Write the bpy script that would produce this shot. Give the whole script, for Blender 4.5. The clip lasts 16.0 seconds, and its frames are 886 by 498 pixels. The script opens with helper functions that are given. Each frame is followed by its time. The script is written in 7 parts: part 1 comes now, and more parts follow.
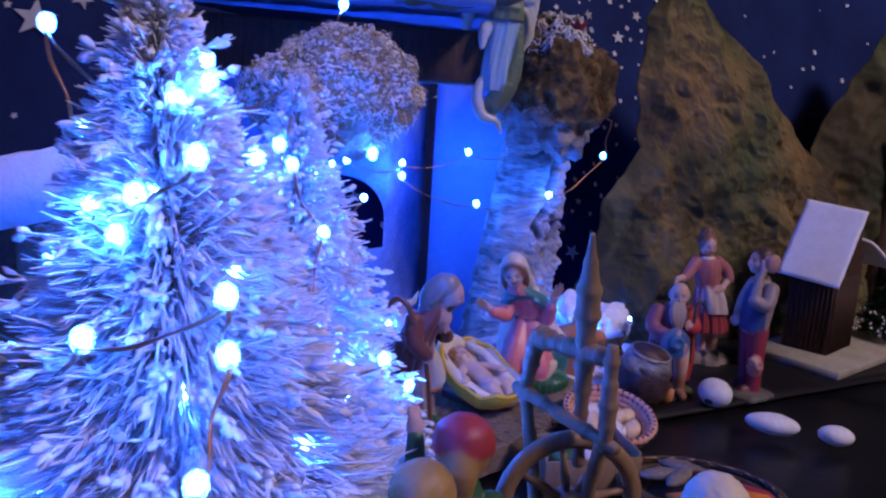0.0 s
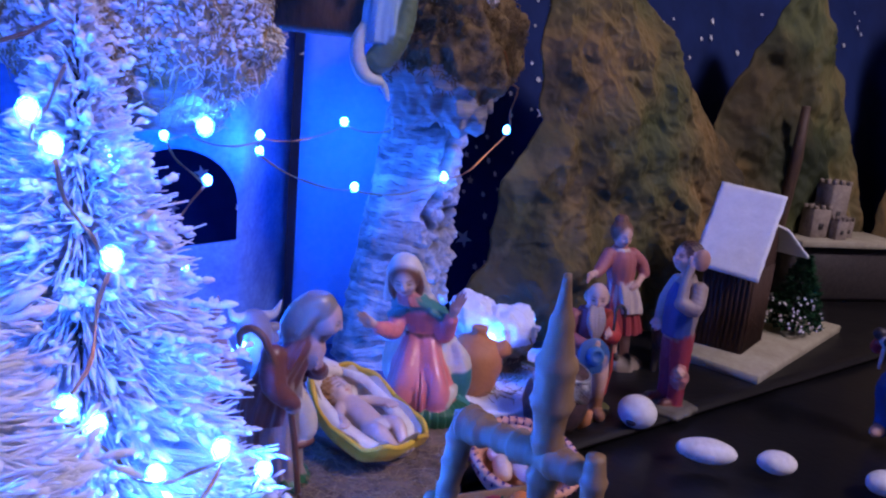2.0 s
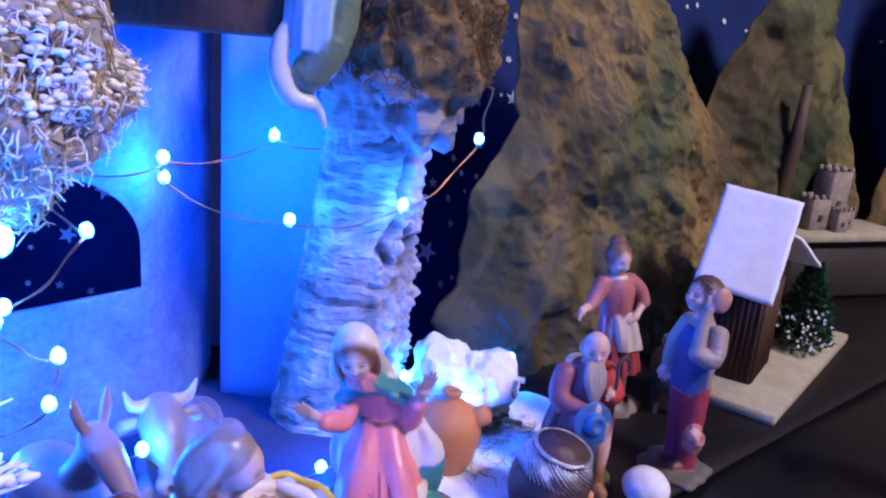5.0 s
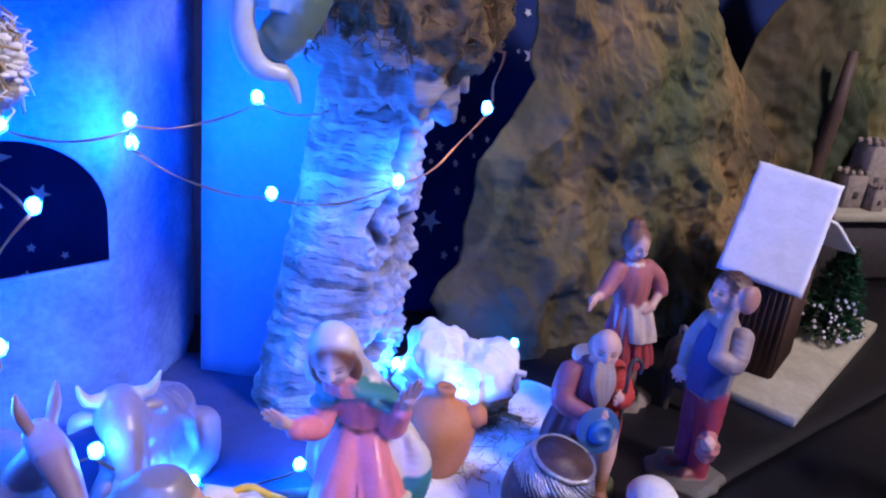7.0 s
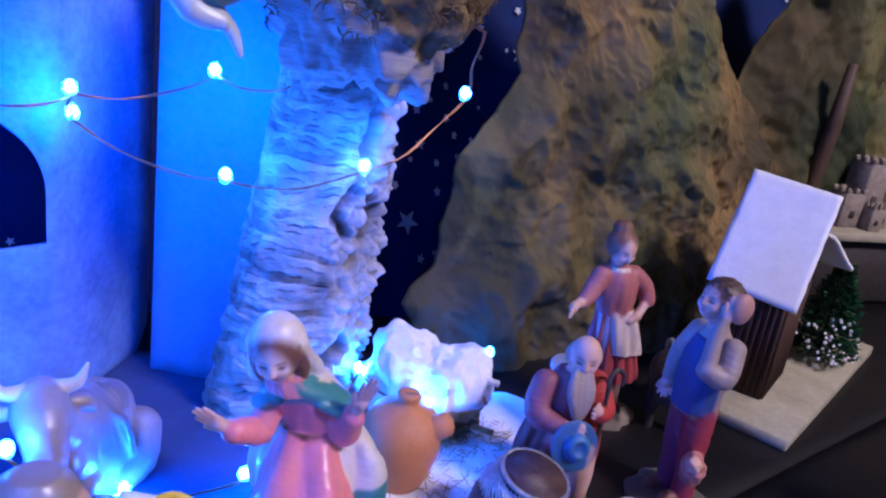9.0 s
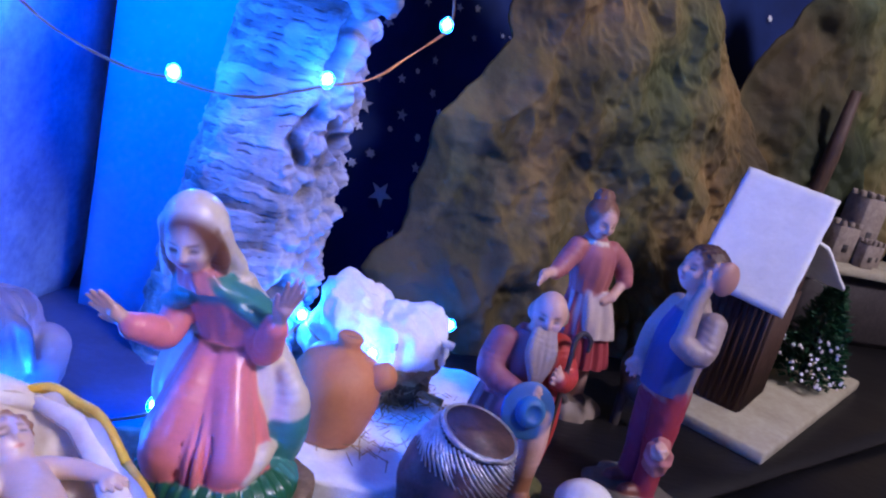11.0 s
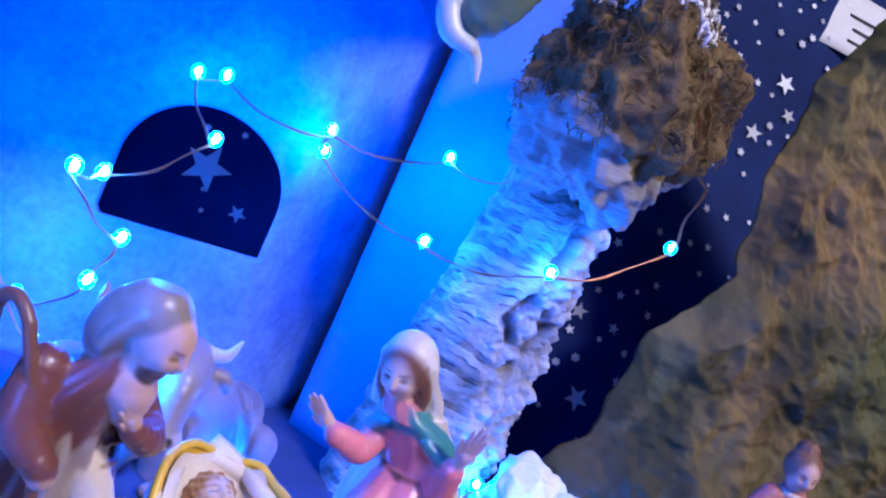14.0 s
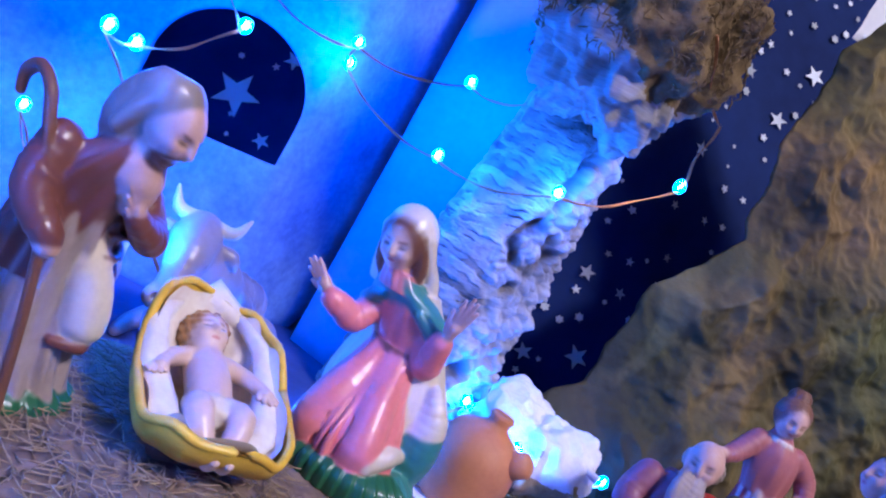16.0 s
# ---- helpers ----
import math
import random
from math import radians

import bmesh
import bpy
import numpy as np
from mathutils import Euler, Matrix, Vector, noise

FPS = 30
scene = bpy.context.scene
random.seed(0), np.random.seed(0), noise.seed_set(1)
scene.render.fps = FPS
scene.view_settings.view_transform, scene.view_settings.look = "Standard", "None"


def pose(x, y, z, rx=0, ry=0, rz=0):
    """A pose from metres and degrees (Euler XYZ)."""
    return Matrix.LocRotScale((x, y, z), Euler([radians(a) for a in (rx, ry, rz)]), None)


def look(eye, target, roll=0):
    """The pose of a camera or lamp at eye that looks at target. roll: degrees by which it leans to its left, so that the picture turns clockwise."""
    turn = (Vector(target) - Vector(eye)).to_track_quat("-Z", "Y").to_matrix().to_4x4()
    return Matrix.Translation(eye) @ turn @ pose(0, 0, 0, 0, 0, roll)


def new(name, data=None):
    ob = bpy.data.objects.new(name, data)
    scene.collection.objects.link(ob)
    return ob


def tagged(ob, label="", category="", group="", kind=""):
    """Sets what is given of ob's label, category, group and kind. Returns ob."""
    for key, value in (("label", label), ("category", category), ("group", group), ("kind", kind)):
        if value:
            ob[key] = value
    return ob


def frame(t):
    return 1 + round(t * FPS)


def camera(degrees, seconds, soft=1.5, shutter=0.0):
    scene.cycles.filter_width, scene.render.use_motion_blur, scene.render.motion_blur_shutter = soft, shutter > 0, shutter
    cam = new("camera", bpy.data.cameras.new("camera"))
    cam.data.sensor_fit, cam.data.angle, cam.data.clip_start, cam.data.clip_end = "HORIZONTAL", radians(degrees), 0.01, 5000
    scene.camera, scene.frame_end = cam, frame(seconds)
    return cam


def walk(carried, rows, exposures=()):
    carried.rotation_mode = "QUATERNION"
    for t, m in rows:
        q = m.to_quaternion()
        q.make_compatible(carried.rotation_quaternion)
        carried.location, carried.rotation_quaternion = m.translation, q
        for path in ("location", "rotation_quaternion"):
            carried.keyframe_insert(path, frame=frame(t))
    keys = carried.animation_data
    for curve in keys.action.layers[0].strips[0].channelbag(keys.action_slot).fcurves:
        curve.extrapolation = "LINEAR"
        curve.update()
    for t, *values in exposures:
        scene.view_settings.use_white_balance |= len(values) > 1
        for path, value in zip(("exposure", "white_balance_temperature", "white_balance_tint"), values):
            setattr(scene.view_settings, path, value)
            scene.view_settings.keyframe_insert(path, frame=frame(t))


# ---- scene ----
cam = camera(60.6, 16.0, soft=2.2, shutter=0.3)
PATH = [  # seconds, eye, target, roll
    (0, (0.0683, 0.1251, 0.2424), (0.0659, 0.616, 0.1477), 3.63),
    (0.5, (0.0657, 0.1645, 0.2393), (0.0889, 0.6539, 0.1398), 3.96),
    (1, (0.0639, 0.1962, 0.2412), (0.1004, 0.6859, 0.147), 4.34),
    (1.5, (0.0625, 0.2327, 0.2419), (0.1261, 0.7184, 0.1412), 4.45),
    (2, (0.0668, 0.259, 0.2375), (0.1496, 0.7398, 0.1279), 5.45),
    (2.5, (0.0696, 0.2774, 0.2347), (0.1651, 0.7543, 0.1185), 5.82),
    (3, (0.0757, 0.298, 0.2395), (0.1774, 0.7728, 0.1201), 5.86),
    (3.5, (0.0764, 0.3232, 0.2455), (0.1865, 0.7968, 0.1287), 5.45),
    (4, (0.0793, 0.3575, 0.2481), (0.204, 0.8282, 0.1345), 5.04),
    (4.5, (0.0807, 0.3694, 0.2557), (0.1957, 0.841, 0.136), 4.55),
    (5, (0.0826, 0.3831, 0.2637), (0.1932, 0.8517, 0.1288), 4.97),
    (7.5, (0.1052, 0.436, 0.2719), (0.2068, 0.8946, 0.1006), 7.11),
    (8, (0.1081, 0.4397, 0.2681), (0.2107, 0.8989, 0.0989), 7.28),
    (10.5, (0.1447, 0.4733, 0.2066), (0.2553, 0.9424, 0.0734), 13.32),
    (11, (0.1495, 0.4689, 0.1929), (0.2578, 0.9403, 0.0659), 14.53),
    (11.5, (0.152, 0.463, 0.1883), (0.2506, 0.9373, 0.0644), 15.18),
    (12, (0.1592, 0.4563, 0.1761), (0.254, 0.9308, 0.05), 16.79),
    (12.5, (0.1629, 0.4514, 0.1692), (0.2572, 0.9248, 0.0387), 17.83),
    (13, (0.1576, 0.4563, 0.1816), (0.2174, 0.9408, 0.0733), 18.72),
    (13.5, (0.1511, 0.4532, 0.1904), (0.1397, 0.9494, 0.1295), 20.90),
    (14, (0.1539, 0.4367, 0.1833), (0.0904, 0.9311, 0.1439), 24.35),
    (14.5, (0.1656, 0.4271, 0.1716), (0.0889, 0.9195, 0.1314), 26.38),
    (15, (0.1739, 0.425, 0.1597), (0.0926, 0.9167, 0.1193), 27.79),
    (15.5, (0.1819, 0.4274, 0.1482), (0.1024, 0.9194, 0.1083), 28.69),
    (16, (0.1859, 0.43, 0.1388), (0.1048, 0.9221, 0.1028), 29.58),
]

EXPOSURES = [(0.0, -0.65, 6300.0, 30.0), (1.0, -0.55, 6100.0, 14.0), (1.5, -0.65, 6100.0, 18.0), (2.0, -0.3, 6100.0, 26.0), (2.5, 0.05, 6000.0, 32.0), (3.0, 0.35, 6100.0, 30.0), (4.0, 0.6, 6100.0, 22.0), (5.0, 0.55, 6100.0, 18.0), (7.5, 0.4, 6000.0, 18.0), (8.0, 0.37, 6000.0, 18.0), (10.5, 0.25, 5800.0, 19.0), (12.5, 0.3, 5800.0, 18.0), (13.5, 0.45, 5750.0, 14.0), (14.5, 0.6, 5700.0, 11.0), (16.0, 0.5, 5700.0, 11.0)]
walk(cam, [(t, look(e, g, r)) for t, e, g, r in PATH], EXPOSURES)

# ---- light: a dim room lamp on the ceiling, and the blue string lights built further down ----
world = bpy.data.worlds.new("room_dark")
scene.world = world
world.use_nodes = True
world.node_tree.nodes["Background"].inputs[0].default_value = (0.45, 0.42, 0.5, 1)
world.node_tree.nodes["Background"].inputs[1].default_value = 0.02
lamp_data = bpy.data.lights.new("ceiling_lamp_light", "AREA")
lamp_data.shape, lamp_data.size, lamp_data.energy, lamp_data.color = "DISK", 0.5, 59.0, (0.98, 0.86, 0.97)
lamp_light = new("ceiling_lamp_light", lamp_data)
lamp_light.matrix_world = look((1.3, -0.2, 1.66), (0.35, 0.85, 0.0))
LED = (0.015, 0.14, 1.0)
LED_POWER = 1600.0


# ---- materials ----
def mat(name, base, other=None, rough=0.6, scale=60.0, bump=0.25, fine=300.0, metal=0.0, spec=0.4, coat=0.0, stretch=(1, 1, 1), contrast=0.5, glow=None, random_tint=0.0, trans=0.0, relief=0.0015):
    m = bpy.data.materials.new(name)
    m.use_nodes = True
    nt = m.node_tree
    p = nt.nodes["Principled BSDF"]
    p.inputs["Roughness"].default_value = rough
    p.inputs["Metallic"].default_value = metal
    p.inputs["Specular IOR Level"].default_value = spec
    p.inputs["Coat Weight"].default_value = coat
    p.inputs["Coat Roughness"].default_value = 0.25
    p.inputs["Transmission Weight"].default_value = trans
    co = nt.nodes.new("ShaderNodeTexCoord")
    mp = nt.nodes.new("ShaderNodeMapping")
    mp.inputs["Scale"].default_value = stretch
    nt.links.new(co.outputs["Object"], mp.inputs[0])
    n1 = nt.nodes.new("ShaderNodeTexNoise")
    n1.inputs["Scale"].default_value, n1.inputs["Detail"].default_value = scale, 6
    n1.inputs["Roughness"].default_value = 0.65
    n2 = nt.nodes.new("ShaderNodeTexNoise")
    n2.inputs["Scale"].default_value, n2.inputs["Detail"].default_value = fine, 4
    for n in (n1, n2):
        nt.links.new(mp.outputs[0], n.inputs["Vector"])
    ramp = nt.nodes.new("ShaderNodeValToRGB")
    lo, hi = 0.5 - contrast * 0.35, 0.5 + contrast * 0.35
    ramp.color_ramp.elements[0].position, ramp.color_ramp.elements[1].position = lo, hi
    other = other or tuple(c * 0.72 for c in base)
    ramp.color_ramp.elements[0].color, ramp.color_ramp.elements[1].color = (*other, 1), (*base, 1)
    mixf = nt.nodes.new("ShaderNodeMath")
    mixf.operation = "MULTIPLY_ADD"
    nt.links.new(n2.outputs[0], mixf.inputs[0])
    mixf.inputs[1].default_value = 0.3
    sub = nt.nodes.new("ShaderNodeMath")
    sub.operation = "MULTIPLY_ADD"
    nt.links.new(n1.outputs[0], sub.inputs[0])
    sub.inputs[1].default_value, sub.inputs[2].default_value = 0.85, -0.075
    nt.links.new(sub.outputs[0], mixf.inputs[2])
    nt.links.new(mixf.outputs[0], ramp.inputs[0])
    col = ramp.outputs[0]
    if random_tint:
        oi = nt.nodes.new("ShaderNodeObjectInfo")
        hs = nt.nodes.new("ShaderNodeHueSaturation")
        mr = nt.nodes.new("ShaderNodeMapRange")
        mr.inputs[3].default_value, mr.inputs[4].default_value = 1 - random_tint, 1 + random_tint
        nt.links.new(oi.outputs["Random"], mr.inputs[0])
        nt.links.new(mr.outputs[0], hs.inputs["Value"])
        nt.links.new(col, hs.inputs["Color"])
        col = hs.outputs[0]
    nt.links.new(col, p.inputs["Base Color"])
    if bump:
        b = nt.nodes.new("ShaderNodeBump")
        b.inputs["Strength"].default_value, b.inputs["Distance"].default_value = bump, relief
        nt.links.new(mixf.outputs[0], b.inputs["Height"])
        nt.links.new(b.outputs[0], p.inputs["Normal"])
    if glow:
        p.inputs["Emission Color"].default_value = (*glow[0], 1)
        p.inputs["Emission Strength"].default_value = glow[1]
    return m


M_floor = mat("black_sheet", (0.004, 0.004, 0.005), (0.008, 0.0075, 0.008), rough=0.34, scale=14, bump=0.35, fine=160)
M_slab = mat("dark_slate", (0.003, 0.003, 0.0035), (0.014, 0.012, 0.0105), rough=0.4, scale=28, bump=0.5, fine=240, contrast=0.9, stretch=(0.5, 1.6, 1))
M_sky = mat("navy_star_paper", (0.012, 0.028, 0.12), (0.007, 0.015, 0.07), rough=0.8, spec=0.15, scale=8, bump=0.25, fine=40)
M_foil = mat("silver_foil", (0.62, 0.66, 0.7), (0.5, 0.52, 0.56), rough=0.5, scale=90, bump=0.3, metal=0.15, random_tint=0.35)
M_rock = mat("rock_paper", (0.18, 0.145, 0.075), (0.042, 0.044, 0.026), rough=0.75, scale=9, bump=0.75, fine=55, contrast=0.8, spec=0.25, relief=0.007)
M_cavefloor = mat("cave_floor_card", (0.05, 0.075, 0.17), (0.025, 0.04, 0.1), rough=0.7, scale=30, bump=0.3, contrast=0.8)
M_cave = mat("cave_paint", (0.16, 0.28, 0.54), (0.07, 0.13, 0.32), rough=0.8, scale=20, bump=0.45, fine=230, contrast=0.45)
M_panel = mat("panel_board", (0.2, 0.32, 0.55), (0.15, 0.25, 0.46), rough=0.75, scale=10, bump=0.15, fine=200)
M_cork = mat("cork_bark", (0.46, 0.43, 0.4), (0.14, 0.12, 0.1), rough=0.9, scale=60, bump=0.7, fine=380, stretch=(0.6, 0.6, 5.0), contrast=0.9, spec=0.15)
M_moss = mat("dry_moss", (0.26, 0.18, 0.085), (0.06, 0.038, 0.018), rough=0.95, scale=110, bump=0.7, fine=600, contrast=0.8, spec=0.1)
M_snow = mat("fake_snow", (0.84, 0.83, 0.84), (0.7, 0.68, 0.68), rough=0.9, scale=120, bump=0.6, fine=700, spec=0.15)
M_straw = mat("straw", (0.5, 0.36, 0.16), (0.25, 0.16, 0.07), rough=0.8, scale=200, bump=0.3)
M_wood = mat("dark_wood", (0.11, 0.062, 0.036), (0.045, 0.026, 0.016), rough=0.6, scale=60, bump=0.4, stretch=(6, 1, 1))
M_brown = mat("hut_bark_brown", (0.075, 0.035, 0.02), (0.035, 0.017, 0.011), rough=0.75, scale=90, bump=0.6, stretch=(2, 2, 0.5))
M_toywood = mat("turned_wood", (0.3, 0.19, 0.1), (0.2, 0.115, 0.055), rough=0.45, scale=120, bump=0.15, stretch=(1, 1, 0.3))
M_card = mat("painted_board", (0.42, 0.38, 0.26), (0.3, 0.26, 0.17), rough=0.85, scale=50, bump=0.4)
M_white = mat("white_roof_paint", (0.8, 0.8, 0.8), (0.66, 0.66, 0.66), rough=0.8, scale=90, bump=0.4, contrast=0.8)
M_stone = mat("white_pebble", (0.78, 0.75, 0.7), (0.6, 0.56, 0.5), rough=0.6, scale=70, bump=0.2)
M_skin = mat("painted_flesh", (0.7, 0.44, 0.33), (0.6, 0.35, 0.25), rough=0.36, scale=120, bump=0.06, coat=0.25)
M_cream = mat("cream_enamel", (0.72, 0.62, 0.47), (0.58, 0.45, 0.32), rough=0.5, scale=70, bump=0.3, fine=220, coat=0.12, contrast=0.8)
M_green = mat("green_base", (0.03, 0.12, 0.05), (0.015, 0.06, 0.025), rough=0.4, scale=160, bump=0.3, coat=0.3)
M_hair = mat("brown_hair", (0.16, 0.075, 0.04), (0.09, 0.04, 0.02), rough=0.45, scale=240, bump=0.25, coat=0.2)
M_grey = mat("grey_hair", (0.25, 0.21, 0.18), (0.13, 0.1, 0.085), rough=0.5, scale=240, bump=0.3)
M_robe = mat("mauve_robe", (0.42, 0.34, 0.32), (0.32, 0.24, 0.23), rough=0.5, scale=60, bump=0.3, fine=220, coat=0.12, contrast=0.8)
M_red = mat("red_paint", (0.42, 0.045, 0.05), (0.3, 0.03, 0.035), rough=0.55, scale=70, bump=0.3, fine=240, coat=0.06, contrast=0.8)
M_plum = mat("plum_cloth", (0.28, 0.1, 0.12), (0.18, 0.06, 0.075), rough=0.55, scale=70, bump=0.3, fine=240, coat=0.06, contrast=0.8)
M_rose = mat("rose_cloth", (0.42, 0.16, 0.15), (0.32, 0.11, 0.11), rough=0.55, scale=70, bump=0.3, fine=240, coat=0.06, contrast=0.8)
M_blue = mat("blue_cloth", (0.03, 0.1, 0.26), (0.02, 0.06, 0.17), rough=0.55, scale=70, bump=0.3, fine=240, coat=0.06, contrast=0.8)
M_yellow = mat("yellow_crib", (0.84, 0.55, 0.06), (0.66, 0.38, 0.03), rough=0.4, scale=90, bump=0.25, coat=0.3)
M_cloth = mat("white_swaddle", (0.82, 0.76, 0.66), (0.68, 0.58, 0.48), rough=0.5, scale=90, bump=0.12, coat=0.15)
M_terra = mat("terracotta", (0.6, 0.24, 0.1), (0.5, 0.18, 0.07), rough=0.55, scale=60, bump=0.15)
M_basket = mat("woven_basket", (0.76, 0.42, 0.28), (0.58, 0.27, 0.17), rough=0.7, scale=150, bump=0.5)
M_purple = mat("purple_stitch", (0.13, 0.05, 0.12), rough=0.7)
M_bread = mat("pale_bread", (0.8, 0.62, 0.44), (0.66, 0.45, 0.29), rough=0.6, scale=90, bump=0.2)
M_barrel = mat("dark_pot", (0.12, 0.065, 0.06), (0.035, 0.02, 0.02), rough=0.5, scale=120, bump=0.5)
M_glitter = mat("silver_glitter", (0.7, 0.68, 0.66), (0.4, 0.38, 0.38), rough=0.3, scale=400, bump=0.8, metal=0.8)
M_donkey = mat("donkey_hide", (0.33, 0.2, 0.17), (0.22, 0.12, 0.1), rough=0.45, scale=110, bump=0.2, coat=0.2)
M_ox = mat("ox_hide", (0.42, 0.33, 0.31), (0.15, 0.11, 0.115), rough=0.5, scale=55, bump=0.3, coat=0.15, contrast=0.9)
M_goat = mat("dark_hide", (0.05, 0.04, 0.035), (0.025, 0.02, 0.018), rough=0.6, scale=160, bump=0.4)
M_pine = mat("plastic_pine", (0.02, 0.09, 0.03), (0.01, 0.05, 0.02), rough=0.5, scale=200)
M_wire = mat("copper_wire", (0.5, 0.25, 0.13), (0.4, 0.18, 0.09), rough=0.35, metal=0.9, bump=0)
M_stem = mat("dark_stem", (0.03, 0.03, 0.03), rough=0.6)
M_needle = mat("flocked_needle", (0.84, 0.83, 0.85), (0.62, 0.63, 0.66), rough=0.85, scale=160, bump=0.3, contrast=0.7, spec=0.15)
M_led = mat("lit_led", (0.6, 0.8, 1.0), rough=0.3, bump=0, glow=(LED, LED_POWER))
M_wall = mat("room_plaster", (0.5, 0.46, 0.4), (0.45, 0.41, 0.36), rough=0.9, scale=3, bump=0.1, fine=40)
M_lampwhite = mat("lamp_glass", (0.9, 0.88, 0.82), rough=0.4, glow=((1.0, 0.85, 0.7), 2.0))
M_paper = mat("white_paper", (0.75, 0.75, 0.74), (0.66, 0.66, 0.66), rough=0.7, scale=30, bump=0.1)
M_ink = mat("grey_print", (0.08, 0.08, 0.09), rough=0.7)
M_castle = mat("castle_plaster", (0.34, 0.28, 0.22), (0.18, 0.14, 0.11), rough=0.85, scale=90, bump=0.5)
M_orange = mat("carrot_orange", (0.75, 0.22, 0.03), (0.6, 0.15, 0.02), rough=0.45, scale=120, bump=0.15)
M_blond = mat("ochre_hair", (0.42, 0.24, 0.08), (0.28, 0.14, 0.04), rough=0.5, scale=200, bump=0.3, stretch=(1, 1, 0.3))
M_bushgreen = mat("green_leaf", (0.03, 0.13, 0.05), (0.015, 0.07, 0.03), rough=0.5, scale=90)


# the mountain paper drifts between brown and olive
rock_nodes = M_rock.node_tree
rock_bsdf = rock_nodes.nodes["Principled BSDF"]
tone = rock_nodes.nodes.new("ShaderNodeTexNoise")
tone.inputs["Scale"].default_value, tone.inputs["Detail"].default_value = 4.5, 3
tone_ramp = rock_nodes.nodes.new("ShaderNodeValToRGB")
tone_ramp.color_ramp.elements[0].position, tone_ramp.color_ramp.elements[1].position = 0.4, 0.6
tone_ramp.color_ramp.elements[0].color, tone_ramp.color_ramp.elements[1].color = (0.75, 1.0, 0.72, 1), (1.5, 1.16, 0.86, 1)
tone_mix = rock_nodes.nodes.new("ShaderNodeMix")
tone_mix.data_type, tone_mix.blend_type = "RGBA", "MULTIPLY"
tone_mix.inputs[0].default_value = 1.0
rock_nodes.links.new(rock_nodes.nodes["Texture Coordinate"].outputs["Object"], tone.inputs["Vector"])
rock_nodes.links.new(tone.outputs[0], tone_ramp.inputs[0])
rock_nodes.links.new(rock_bsdf.inputs["Base Color"].links[0].from_socket, tone_mix.inputs[6])
rock_nodes.links.new(tone_ramp.outputs[0], tone_mix.inputs[7])
# dark olive paint dabbed on in hard-edged patches, and fine crumpled creases
dab = rock_nodes.nodes.new("ShaderNodeTexNoise")
dab.inputs["Scale"].default_value, dab.inputs["Detail"].default_value, dab.inputs["Distortion"].default_value = 6.5, 7, 0.9
dab_ramp = rock_nodes.nodes.new("ShaderNodeValToRGB")
dab_ramp.color_ramp.elements[0].position, dab_ramp.color_ramp.elements[1].position = 0.46, 0.53
dab_ramp.color_ramp.elements[0].color, dab_ramp.color_ramp.elements[1].color = (0.42, 0.46, 0.46, 1), (1.1, 1.08, 1.0, 1)
dab_mix = rock_nodes.nodes.new("ShaderNodeMix")
dab_mix.data_type, dab_mix.blend_type = "RGBA", "MULTIPLY"
dab_mix.inputs[0].default_value = 1.0
rock_nodes.links.new(rock_nodes.nodes["Texture Coordinate"].outputs["Object"], dab.inputs["Vector"])
rock_nodes.links.new(dab.outputs[0], dab_ramp.inputs[0])
rock_nodes.links.new(tone_mix.outputs[2], dab_mix.inputs[6])
rock_nodes.links.new(dab_ramp.outputs[0], dab_mix.inputs[7])
rock_nodes.links.new(dab_mix.outputs[2], rock_bsdf.inputs["Base Color"])
below = rock_bsdf.inputs["Normal"].links[0].from_node
for size, deep in ((22.0, 0.004), (58.0, 0.0018)):
    cells = rock_nodes.nodes.new("ShaderNodeTexVoronoi")
    cells.feature = "DISTANCE_TO_EDGE"
    cells.inputs["Scale"].default_value = size
    cells.inputs["Randomness"].default_value = 1.0
    crimp = rock_nodes.nodes.new("ShaderNodeBump")
    crimp.inputs["Strength"].default_value, crimp.inputs["Distance"].default_value = 0.3, deep
    warp = rock_nodes.nodes.new("ShaderNodeMix")
    warp.data_type, warp.blend_type = "RGBA", "ADD"
    warp.inputs[0].default_value = 0.05
    rock_nodes.links.new(rock_nodes.nodes["Texture Coordinate"].outputs["Object"], warp.inputs[6])
    rock_nodes.links.new(dab.outputs["Color"], warp.inputs[7])
    rock_nodes.links.new(warp.outputs[2], cells.inputs["Vector"])
    rock_nodes.links.new(cells.outputs["Distance"], crimp.inputs["Height"])
    rock_nodes.links.new(below.outputs[0], crimp.inputs["Normal"])
    below = crimp
rock_nodes.links.new(below.outputs[0], rock_bsdf.inputs["Normal"])

